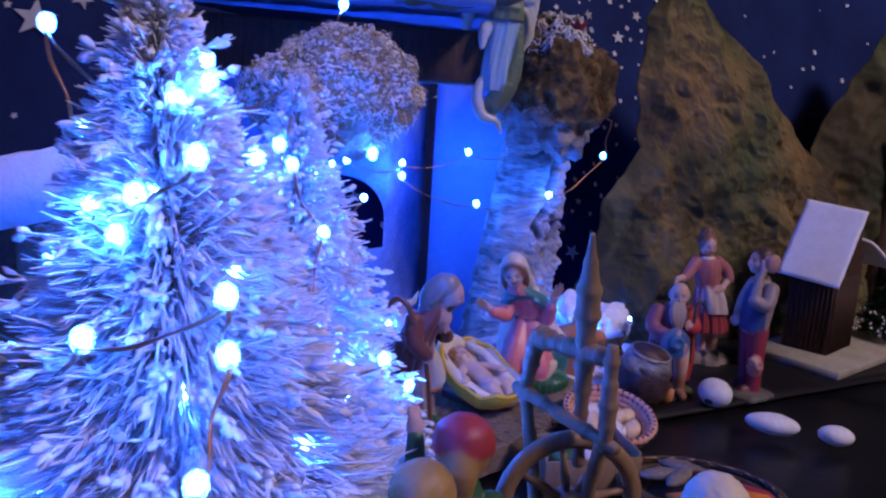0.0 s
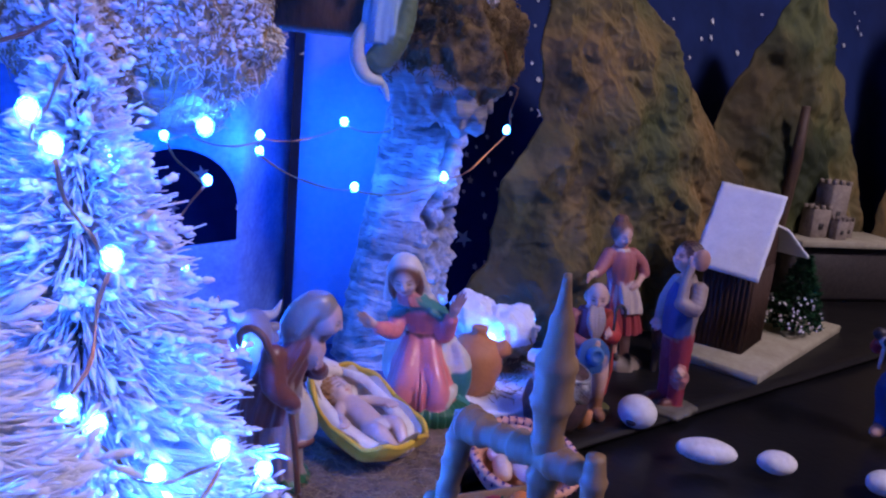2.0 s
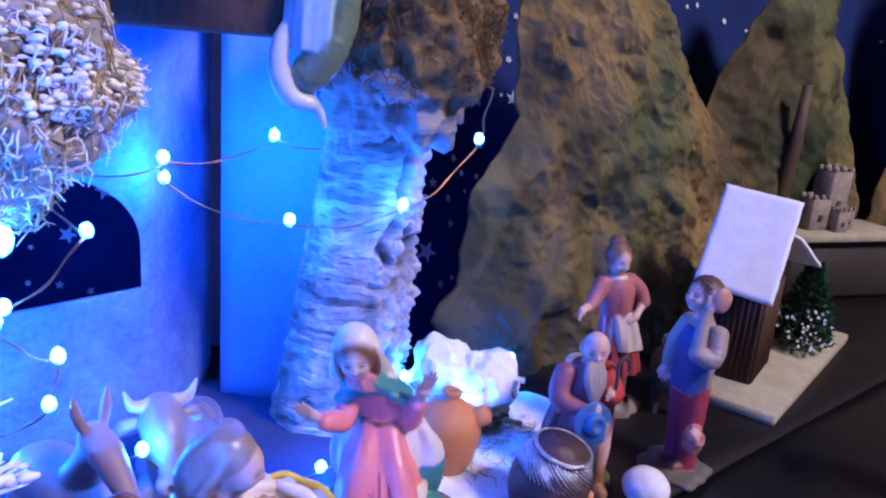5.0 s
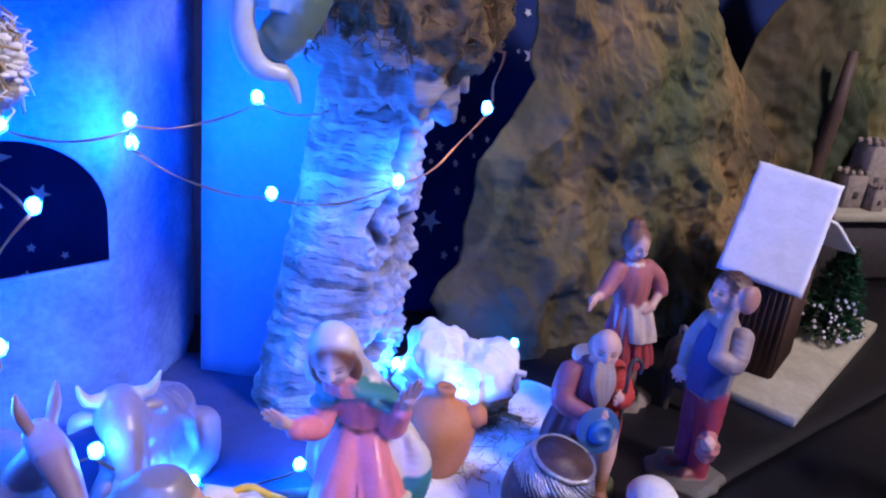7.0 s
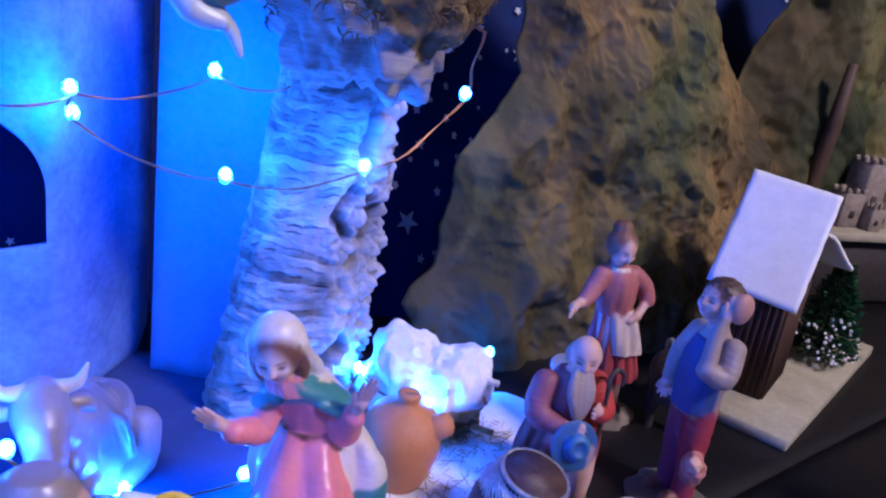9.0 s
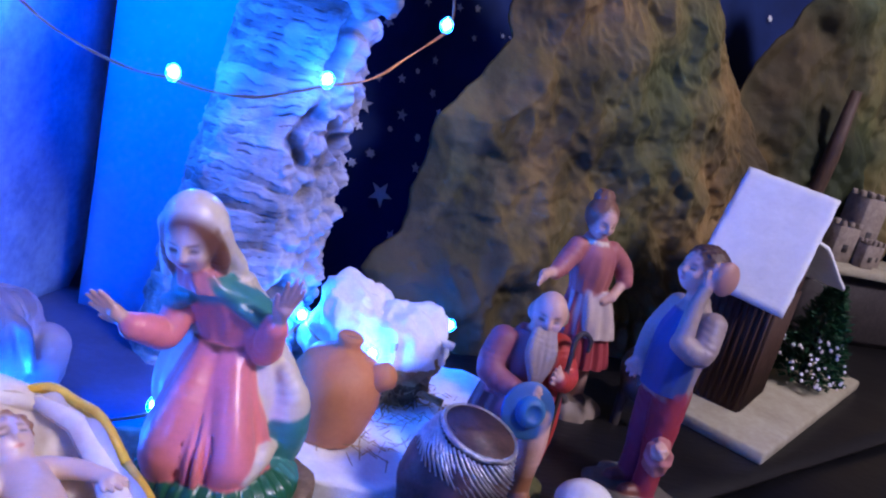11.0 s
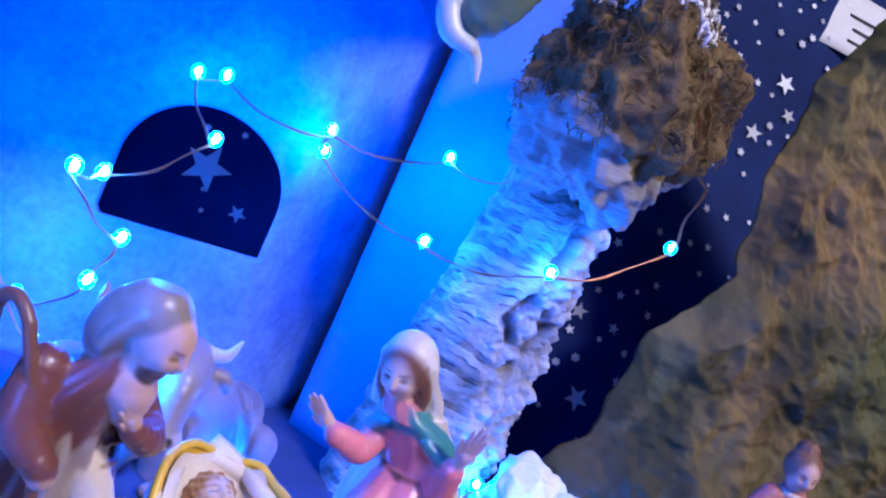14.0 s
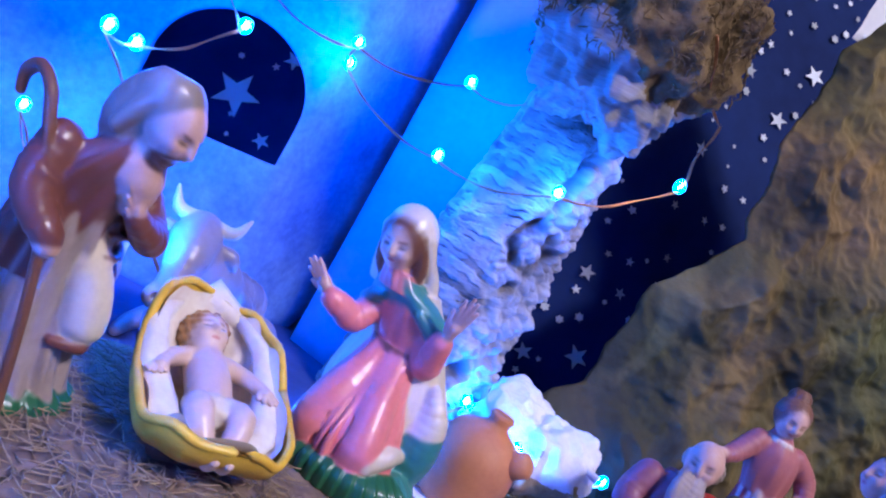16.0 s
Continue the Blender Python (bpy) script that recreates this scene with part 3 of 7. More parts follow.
cork_column()
cap = lump("moss_capital", (0.155, 0.82, 0.257), (0.044, 0.04, 0.054), [(M_cork, lambda q, f: q.z < -0.022 - 0.02 * f - 0.3 * q.x), (M_moss, None)],
     "big lump of brown moss and cork with snow on top", "moss clump")
clump = lump("straw_clump", (-0.004, 0.585, 0.243), (0.043, 0.033, 0.03), [(M_cork, None)], "shaggy brown straw clump under fake snow on the cave roof", "straw clump")


def shag(parent, name, r, count, lo, material, seed, length, width, snow=False):
    """Curly strands, or flakes of snow, over the upper part of a lump."""
    g, m = random.Random(seed), Mesh()
    while count:
        d = Vector((g.gauss(0, 1), g.gauss(0, 1), g.gauss(0, 1))).normalized()
        if d.z < lo + 0.35 * noise.noise(d * 2.3 + Vector((seed, 0, 0))):
            continue
        count -= 1
        p = Vector((d.x * r[0], d.y * r[1], d.z * r[2]))
        p *= g.uniform(0.97, 1.13) + 0.34 * fbm(p + parent.location, 30, 3)
        if snow:
            s = g.uniform(0.5, 1.0) * width
            m.ball(p, (s * 1.5, s * 1.5, s * 0.9), material, n=7, rough=0.5, grain=400)
            continue
        t = d.cross(Vector((g.uniform(-1, 1), g.uniform(-1, 1), g.uniform(-1, 1)))).normalized() * length * g.uniform(0.5, 1.2)
        m.tube([p - t * 0.5, p + d * g.uniform(0.0, 0.003), p + t * 0.3 + d * 0.001, p + t * 0.6 - d * g.uniform(-0.003, 0.002) - Vector((0, 0, g.uniform(0, 0.004)))], [width * 0.6, width, width, width * 0.4], material, n=4)
    return tagged(m.make(name, parent), kind="stuff")


shag(clump, "straw", (0.043, 0.033, 0.03), 3000, -0.9, M_straw, 2, 0.01, 0.00028)
shag(clump, "snow", (0.044, 0.034, 0.031), 2400, -0.5, M_snow, 3, 0.005, 0.00028)
shag(clump, "flocking", (0.043, 0.033, 0.03), 5200, -0.25, M_snow, 4, 0, 0.0011, True)
shag(cap, "moss", (0.044, 0.04, 0.054), 2600, -0.35, M_moss, 5, 0.007, 0.0004)
shag(cap, "snow", (0.044, 0.04, 0.054), 1000, 0.66, M_snow, 6, 0.006, 0.0009)
lump("moss_log", (0.055, 0.66, 0.318), (0.05, 0.025, 0.012), [(M_moss, None)], "brown mossy log lying along the roof edge", "moss log", n=70)


# ---- flocked trees ----
def brush_tree(at, height, radius, count, label, seed, sprays, clot):
    r = random.Random(seed)
    t = thing("christmas_tree", label, "tree", at, "snowy trees")
    m = Mesh()
    m.tube([(0, 0, 0), (0, 0, height * 0.5), (0, 0, height * 0.97)], [0.004, 0.003, 0.0015], M_stem, n=8)
    m.make("trunk", t)
    m = Mesh()
    m.tube([(0, 0, 0), (0, 0, 0.006), (0, 0, 0.012)], [0.022, 0.022, 0.012], M_stem, n=16)
    m.make("stand", t)
    m, flock = Mesh(), Mesh()
    for i in range(count):
        h = 1 - (1 - (i + r.random()) / count) ** 0.62
        z = 0.012 + (height - 0.012) * h
        tuft = noise.noise(Vector((math.cos(i * 2.4) * 2.2, math.sin(i * 2.4) * 2.2, z * 55 + seed)))
        w = i * 2.39996 + r.uniform(-0.25, 0.25)
        L = radius * (1 - h) * (0.8 + 0.26 * tuft + r.uniform(-0.1, 0.1)) + 0.007
        up = r.uniform(-0.05, 0.4) + 0.5 * h ** 3
        d = Vector((math.cos(w), math.sin(w), up)).normalized()
        bend = Vector((r.uniform(-0.1, 0.1), r.uniform(-0.1, 0.1), r.uniform(-0.45, 0.12))) * L
        a = Vector((0, 0, z - L * up * 0.35))
        p0, p1, p2 = a + d * L * 0.08, a + d * L * 0.6 + bend * 0.3, a + d * L + bend
        thick = r.uniform(0.00026, 0.0005)
        fat = r.uniform(0.9, 1.4)
        m.tube([p0, p1, p1.lerp(p2, 0.6), p2 - d * 0.001, p2], [thick * 0.5, thick, thick * fat, thick * fat * 0.8, thick * 0.4], M_needle, n=5)
        if r.random() < 0.12 + 0.5 * tuft:
            k, e = r.uniform(0.0006, 0.0016), r.uniform(0.35, 0.8)
            q0, q1 = p1.lerp(p2, e - r.uniform(0.15, 0.6)), p1.lerp(p2, e + r.uniform(0.1, 0.35))
            mid = q0.lerp(q1, 0.5) + Vector((r.uniform(-1, 1), r.uniform(-1, 1), r.uniform(0, 1))) * k * 0.5
            flock.tube([q0, q0.lerp(mid, 0.5), mid, mid.lerp(q1, 0.5), q1], [k * 0.4, k * r.uniform(0.4, 1.2), k * r.uniform(0.5, 1.3), k * r.uniform(0.5, 1.4), k * 0.5], M_snow, n=6)
    # sprays: side shoots thick with clotted flocking
    for i in range(sprays):
        h = 1 - (1 - (i + r.random()) / sprays) ** 0.6
        z = 0.014 + (height - 0.02) * h
        w = i * 2.39996 + r.uniform(-0.3, 0.3)
        L = radius * (1 - h) * r.uniform(0.86, 1.08) + 0.008
        d = Vector((math.cos(w), math.sin(w), r.uniform(0.0, 0.35) + 0.5 * h ** 3)).normalized()
        a = Vector((0, 0, z - L * 0.08))
        droop = Vector((0, 0, -r.uniform(0.02, 0.22))) * L
        shoots = 10 + int(260 * L)
        for j in range(shoots):
            e = r.uniform(0.3, 1.0)
            o = a + d * L * e + droop * e * e
            n = (d * r.uniform(0.9, 1.4) + Vector((r.gauss(0, 0.34), r.gauss(0, 0.34), r.gauss(-0.12, 0.3)))).normalized()
            ln = r.uniform(0.006, 0.014) * (0.55 + 4.5 * L)
            q = o + n * ln + Vector((0, 0, -0.12 * ln))
            k = r.uniform(0.00025, 0.00045)
            m.tube([o, o.lerp(q, 0.55), q], [k * 0.7, k, k * 0.6], M_needle, n=5)
            if r.random() < clot:
                g = r.uniform(0.0008, 0.0017)
                b0, b1 = o.lerp(q, r.uniform(0.2, 0.5)), o.lerp(q, r.uniform(0.85, 1.1))
                c1 = b0.lerp(b1, 0.5) + Vector((r.uniform(-1, 1), r.uniform(-1, 1), r.uniform(-0.3, 1))) * g * 0.5
                flock.tube([b0, b0.lerp(c1, 0.6), c1, c1.lerp(b1, 0.5), b1], [g * 0.35, g * r.uniform(0.7, 1.1), g * r.uniform(0.8, 1.3), g * r.uniform(0.7, 1.2), g * 0.4], M_snow, n=6)
    m.make("crown", t)
    tagged(flock.make("flocking", t, ), kind="stuff")
    return t


brush_tree(pose(-0.018, 0.39, 0, 2, -3, 0), 0.285, 0.112, 13500, "white flocked bottle-brush christmas tree wound with lit blue lights", 3, 330, 0.4)
brush_tree(pose(-0.018, 0.545, 0), 0.255, 0.086, 10500, "smaller white flocked bottle-brush tree beside the cave", 5, 280, 0.7)


# ---- ground pieces round the crib ----
M_chaff = mat("dull_chaff", (0.42, 0.31, 0.18), (0.2, 0.14, 0.08), rough=0.85, scale=200, bump=0.2)

def slab_blob(name, pts, z0, z1, material, label, category, rough=0.0025, extra=None):
    """A flat slab over a smooth closed outline, with a rough top."""
    m, n = Mesh(), 72
    k = len(pts)

    def edge(u):
        i, f = int(u * k) % k, u * k - int(u * k)
        p = [Vector(pts[(i + j - 1) % k]) for j in range(4)]
        return 0.5 * (2 * p[1] + (p[2] - p[0]) * f + (2 * p[0] - 5 * p[1] + 4 * p[2] - p[3]) * f * f + (3 * p[1] - p[0] - 3 * p[2] + p[3]) * f ** 3)
    c = sum((Vector(p) for p in pts), Vector((0, 0))) / k
    vs, fs = [], []
    rings = [(1.0, z0), (1.0, z1 - 0.002)] + [(1 - j / 14, z1) for j in range(0, 14)]
    for q, z in rings:
        for i in range(n):
            e = edge(i / n)
            p = c + (e - c) * q * (1 + 0.03 * fbm((e.x, e.y, 0), 90))
            vs.append((p.x, p.y, z + (rough * fbm((p.x, p.y, 2), 75) if z > z0 + 1e-4 else 0)))
    for j in range(len(rings) - 1):
        for i in range(n):
            b = (i + 1) % n
            fs.append((j * n + i, j * n + b, (j + 1) * n + b, (j + 1) * n + i))
    fs.append(tuple(range((len(rings) - 1) * n, len(rings) * n)))
    m.add(vs, fs, material)
    if extra:
        extra(m)
    return tagged(m.make(name), label, category)


def straws(m, c, rx, ry, z, count, seed, material, snowy=None):
    r = random.Random(seed)
    for _ in range(count):
        w, q = r.uniform(0, 6.283), math.sqrt(r.random())
        p = Vector((c[0] + rx * q * math.cos(w), c[1] + ry * q * math.sin(w), z + r.uniform(0.0, 0.0022)))
        d = Vector((r.uniform(-1, 1), r.uniform(-1, 1), r.uniform(-0.12, 0.12))).normalized() * r.uniform(0.002, 0.0065)
        m.tube([p - d, p, p + d + Vector((0, 0, r.uniform(-0.0006, 0.0008)))], [0.0002, 0.0003, 0.0002], material, n=4)


slab_blob("cork_slab", [(0.163, 0.682), (0.135, 0.627), (0.085, 0.585), (0.02, 0.585), (-0.01, 0.64), (0.03, 0.7), (0.09, 0.745), (0.15, 0.758), (0.182, 0.735)], -0.001, 0.018, mat("straw_ground", (0.3, 0.21, 0.14), (0.12, 0.08, 0.055), rough=0.85, scale=90, bump=0.6),
          "brown cork slab strewn with chopped straw under the manger", "cork slab", extra=lambda m: straws(m, (0.08, 0.655), 0.078, 0.058, 0.019, 1300, 4, M_chaff))
slab_blob("snowy_slab", [(0.292, 0.862), (0.272, 0.808), (0.232, 0.748), (0.17, 0.752), (0.15, 0.8), (0.175, 0.86), (0.23, 0.885)], -0.001, 0.01, M_snow,
          "thin cork slab covered with fake snow beside the column", "snowy slab", 0.004, extra=lambda m: straws(m, (0.215, 0.81), 0.056, 0.05, 0.0105, 300, 9, M_straw))
rock = lump("snowy_rock", (0.212, 0.838, 0.034), (0.034, 0.026, 0.032), [(M_snow, lambda q, f: q.z > -0.002 + 0.03 * f or q.x < -0.012), (M_straw, lambda q, f: f > 0.05), (M_moss, None)], "straw and cork rock under a cap of fake snow", "rock", n=150)
m = Mesh()
for dz, dx, L in ((0.018, 0.0, 0.024), (-0.004, -0.004, 0.02), (-0.014, 0.004, 0.022)):
    m.tube([(0.012 + dx, -0.014, dz), (0.012 + dx + L * 0.6, -0.018, dz - 0.001), (0.012 + dx + L, -0.02, dz - 0.003)], [0.002, 0.0018, 0.0022], M_snow if dz > 0 else M_straw, n=8)
for _ in range(160):
    w = rng.uniform(-1.9, 0.4)
    p = Vector((0.028 * math.cos(w), 0.024 * math.sin(w), rng.uniform(-0.03, 0.012)))
    d = Vector((rng.uniform(-0.3, 0.5), rng.uniform(-0.4, 0.1), rng.uniform(-1, 0.3))).normalized() * rng.uniform(0.004, 0.01)
    m.tube([p, p + d], [0.0005, 0.0003], M_straw, n=4)
m.make("twig", rock)


# ---- painted plaster figures: shapes melted together into one closed skin ----
def painted(name, rough, coat, bump):
    m = mat(name, (1, 1, 1), (0.74, 0.7, 0.68), rough=rough, scale=90, bump=bump, fine=420, coat=coat, contrast=0.9, relief=0.0008)
    nt = m.node_tree
    bsdf = nt.nodes["Principled BSDF"]
    paint = nt.nodes.new("ShaderNodeAttribute")
    paint.attribute_name = "paint"
    mix = nt.nodes.new("ShaderNodeMix")
    mix.data_type, mix.blend_type = "RGBA", "MULTIPLY"
    mix.inputs[0].default_value = 1.0
    nt.links.new(paint.outputs["Color"], mix.inputs[6])
    nt.links.new(bsdf.inputs["Base Color"].links[0].from_socket, mix.inputs[7])
    nt.links.new(mix.outputs[2], bsdf.inputs["Base Color"])
    return m


M_gloss = painted("glossy_painted_plaster", 0.36, 0.32, 0.2)
M_matt = painted("dull_painted_plaster", 0.52, 0.08, 0.35)

SKIN, PALE, ROSE_LIP, DARK = (0.7, 0.43, 0.33), (0.76, 0.55, 0.42), (0.55, 0.13, 0.12), (0.06, 0.03, 0.02)
PINK, TEAL, CREAM, GRASS = (0.84, 0.25, 0.26), (0.06, 0.26, 0.25), (0.78, 0.68, 0.52), (0.02, 0.13, 0.06)
HAIR, ASH, MAUVE, MAROON = (0.2, 0.085, 0.045), (0.3, 0.24, 0.19), (0.4, 0.32, 0.3), (0.2, 0.07, 0.05)
PLUM, RED, ROSE, BLUE, SHIRT = (0.28, 0.09, 0.11), (0.5, 0.05, 0.04), (0.45, 0.15, 0.14), (0.03, 0.11, 0.3), (0.36, 0.28, 0.25)
OX, DONKEY, HORN, SOOT, OLIVE = (0.29, 0.23, 0.23), (0.34, 0.2, 0.17), (0.62, 0.52, 0.4), (0.05, 0.04, 0.04), (0.1, 0.1, 0.035)


class Clay:
    """A figure in millimetres: every shape is melted into the last ones and keeps its paint."""

    def __init__(self, low, high, step=0.6):
        self.low, self.step = np.array(low, float), step
        self.n = np.ceil((np.array(high, float) - self.low) / step).astype(int) + 1
        self.d = np.full(self.n, 9.0, np.float32)
        self.c = np.zeros((*self.n, 3), np.float32)

    def window(self, lo, hi, margin=3.0):
        a = np.clip(np.floor((np.array(lo) - margin - self.low) / self.step).astype(int), 0, self.n)
        b = np.clip(np.ceil((np.array(hi) + margin - self.low) / self.step).astype(int) + 1, 0, self.n)
        box = tuple(slice(i, j) for i, j in zip(a, b))
        axes = [(np.arange(i, j) * self.step + o).astype(np.float32) for i, j, o in zip(a, b, self.low)]
        return box, np.meshgrid(*axes, indexing="ij", sparse=True)

    def melt(self, box, d, colour, k, cut=False, edge=0.5):
        old = self.d[box]
        if colour is not None:
            near = (d - 0.35) if cut else (d - np.maximum(old, -0.6) if not cut else d)
            w = np.clip(0.5 - near / (2 * edge), 0, 1)[..., None]
            self.c[box] = self.c[box] * (1 - w) + np.array(colour, np.float32) * w
        if cut:
            h = np.clip(0.5 - 0.5 * (old + d) / k, 0, 1)
            self.d[box] = old * (1 - h) - d * h + k * h * (1 - h)
        else:
            h = np.clip(0.5 + 0.5 * (old - d) / k, 0, 1)
            self.d[box] = old * (1 - h) + d * h - k * h * (1 - h)

    def limb(self, pts, radii, colour, k=1.2, cut=False, wave=0.0, pitch=2.0):
        """A round limb along a smooth line; wave: wrinkles across it."""
        rows = [np.array((*p, r), float) for p, r in zip(pts, radii if isinstance(radii, (list, tuple)) else [radii] * len(pts))]
        fine = []
        for i in range(len(rows) - 1):
            a, b, c, e = rows[max(i - 1, 0)], rows[i], rows[i + 1], rows[min(i + 2, len(rows) - 1)]
            for j in range(3):
                f = j / 3
                fine.append(0.5 * (2 * b + (c - a) * f + (2 * a - 5 * b + 4 * c - e) * f * f + (3 * b - a - 3 * c + e) * f ** 3))
        fine.append(rows[-1])
        fine = np.array(fine)
        fine[:, 3] = np.maximum(fine[:, 3], 0.3)
        big = fine[:, 3].max()
        box, (x, y, z) = self.window(fine[:, :3].min(0) - big, fine[:, :3].max(0) + big)
        best, run, total = None, None, 0.0
        for a, b in zip(fine[:-1], fine[1:]):
            v = b[:3] - a[:3]
            s = float(v @ v) + 1e-9
            t = np.clip(((x - a[0]) * v[0] + (y - a[1]) * v[1] + (z - a[2]) * v[2]) / s, 0, 1)
            q = np.sqrt((x - a[0] - t * v[0]) ** 2 + (y - a[1] - t * v[1]) ** 2 + (z - a[2] - t * v[2]) ** 2) - (a[3] + t * (b[3] - a[3]))
            along = total + t * math.sqrt(s)
            run = along if best is None else np.where(q < best, along, run)
            best = q if best is None else np.minimum(best, q)
            total += math.sqrt(s)
        if wave:
            best = best + wave * np.sin(run * 2 * math.pi / pitch + 1.6 * np.sin(0.45 * x + 0.3 * z) + 1.2 * np.sin(0.5 * y - 0.35 * z)) * (0.55 + 0.45 * np.sin(0.4 * x + 0.5 * y + 0.3 * z))
        self.melt(box, best, colour, k, cut)

    def blob(self, c, r, colour, axes=None, k=1.0, cut=False, paint=False, rough=0.0, grain=2.0):
        """An ellipsoid; axes: its three directions."""
        r = np.array(r if isinstance(r, tuple) else (r, r, r), float)
        big = r.max() if axes is not None else r
        box, (x, y, z) = self.window(np.array(c) - big, np.array(c) + big)
        x, y, z = x - c[0], y - c[1], z - c[2]
        if axes is not None:
            x, y, z = (x * a[0] + y * a[1] + z * a[2] for a in axes)
        k0 = np.sqrt((x / r[0]) ** 2 + (y / r[1]) ** 2 + (z / r[2]) ** 2)
        k1 = np.sqrt((x / r[0] ** 2) ** 2 + (y / r[1] ** 2) ** 2 + (z / r[2] ** 2) ** 2) + 1e-6
        d = k0 * (k0 - 1) / k1
        if rough:
            d = d + rough * (np.sin(x * grain + 1.3 * np.sin(z * grain * 0.7)) + np.sin(y * grain * 1.1 + z * grain * 0.8) + np.sin(z * grain * 1.3 + 2 * np.sin(x * grain * 0.6)))
        if paint:
            w = np.clip(0.5 - d / 0.7, 0, 1)[..., None]
            self.c[box] = self.c[box] * (1 - w) + np.array(colour, np.float32) * w
        else:
            self.melt(box, d, colour, k, cut)

    def stack(self, rows, colour, fold=0, depth=0.0, twist=0.0, k=1.0, sway=0.0, lip=0.0):
        """A draped body: rows of (height, centre x, centre y, half width, half depth)."""
        rows = np.array(sorted(rows), float)
        zz = np.linspace(rows[0, 0], rows[-1, 0], len(rows) * 6)
        cols = []
        for i in range(1, 5):
            v = np.interp(zz, rows[:, 0], rows[:, i])
            p = np.pad(v, 3, mode="edge")
            cols.append(np.convolve(p, np.ones(7) / 7, "valid"))
        lo = (rows[:, 1] - rows[:, 3]).min(), (rows[:, 2] - rows[:, 4]).min(), rows[0, 0]
        hi = (rows[:, 1] + rows[:, 3]).max(), (rows[:, 2] + rows[:, 4]).max(), rows[-1, 0]
        box, (x, y, z) = self.window(lo, hi)
        cx, cy, rx, ry = (np.interp(z, zz, c).astype(np.float32) for c in cols)
        u, v = (x - cx) / rx, (y - cy) / ry
        q = np.sqrt(u * u + v * v) + 1e-5
        if fold:
            w = np.arctan2(v, u)
            q = q + depth * (np.sin(fold * w + twist * z + sway * np.sin(z * 0.13 + w)) + 0.45 * np.sin((fold * 2 + 1) * w - twist * 1.7 * z + 1.0)) * np.clip(q * 1.6 - 0.6, 0, 1)
        d = (q - 1) * np.minimum(rx, ry) * 0.9
        ends = np.maximum(rows[0, 0] - z, z - rows[-1, 0])
        d = np.maximum(d, ends + 0 * d)
        self.melt(box, d, colour, k)

    def face(self, c, r, front, skin, tilt=0.0, lids=True, beard=None):
        """Skull, jaw, nose, brows, lowered lids and mouth; returns its side, front and up."""
        f = np.array(front, float)
        f /= np.linalg.norm(f)
        s = np.cross(f, (math.sin(tilt), 0, math.cos(tilt)))
        s /= np.linalg.norm(s)
        up = np.cross(s, f)
        c = np.array(c, float)
        A = (s, f, up)

        def at(a, b, e):
            return c + (s * a + f * b + up * e) * r
        self.blob(c, (r * 0.8, r * 0.9, r * 1.02), skin, A)
        self.blob(at(0, 0.3, -0.5), (r * 0.52, r * 0.5, r * 0.5), skin, A, k=r * 0.3)
        for e in (-1, 1):
            self.blob(at(e * 0.36, 0.86, 0.1), (r * 0.2, r * 0.14, r * 0.11), skin, A, k=r * 0.2, cut=True)
            self.blob(at(e * 0.36, 0.64, -0.22), (r * 0.22, r * 0.2, r * 0.2), skin, A, k=r * 0.25)
        self.limb([at(0, 0.84, 0.24), at(0, 1.0, -0.1), at(0, 0.9, -0.2)], [r * 0.07, r * 0.13, r * 0.09], skin, k=r * 0.16)
        self.blob(at(0, 0.74, -0.48), (r * 0.2, r * 0.14, r * 0.09), skin, A, k=r * 0.1)
        for e in (-1, 1):
            self.blob(at(e * 0.34, 0.8, 0.06), (r * 0.17, r * 0.3, r * 0.045), DARK, A, paint=True)
            self.blob(at(e * 0.36, 0.85, 0.31), (r * 0.2, r * 0.3, r * 0.035), HAIR, A, paint=True)
        self.blob(at(0, 0.84, -0.46), (r * 0.17, r * 0.3, r * 0.06), ROSE_LIP, A, paint=True)
        if beard:
            self.blob(at(0, 0.42, -0.78), (r * 0.5, r * 0.4, r * 0.42), beard, A, k=0.5, rough=0.12, grain=2.4)
            for e in (-1, 1):
                self.limb([at(e * 0.06, 0.92, -0.32), at(e * 0.3, 0.74, -0.5), at(e * 0.42, 0.5, -0.75)], [r * 0.09, r * 0.12, r * 0.1], beard, k=0.4)
        return at, A

    def hand(self, wrist, tip, across, skin, curl=(0, 0, 0)):
        w, t, a, c = (np.array(v, float) for v in (wrist, tip, across, curl))
        a /= np.linalg.norm(a)
        d = t - w
        self.limb([w, w + d * 0.4], [2.1, 2.7], skin)
        self.limb([w + d * 0.42 - a * 1.3, w + d * 0.46 + a * 1.3], [1.7, 1.7], skin, k=1.0)
        for j, (o, L) in enumerate(((-2.4, 0.92), (-0.8, 1.04), (0.8, 1.0), (2.3, 0.86))):
            self.limb([w + d * 0.5 + a * o * 0.8, w + d * 0.78 * L + a * o * 1.15 + c * 0.3, w + d * L + a * o * 1.35 + c], [1.15, 1.0, 0.75], skin, k=0.35)
        self.limb([w + d * 0.25 - a * 2.0, w + d * 0.5 - a * 4.0, w + d * 0.66 - a * 4.7], [1.2, 1.05, 0.8], skin, k=0.5)

    def make(self, material, at, label, group, lean_x=0.0, lean_y=0.0, scale=1.0):
        """Skins the shape with one quad for each crossing of the lattice."""
        d, st = self.d, self.step
        d[0], d[-1], d[:, 0], d[:, -1], d[:, :, 0], d[:, :, -1] = 1, 1, 1, 1, 1, 1
        neg = d < 0
        total = np.zeros(tuple(self.n - 1), np.int32)
        pos = np.zeros((*(self.n - 1), 3), np.float32)
        size = self.n - 1
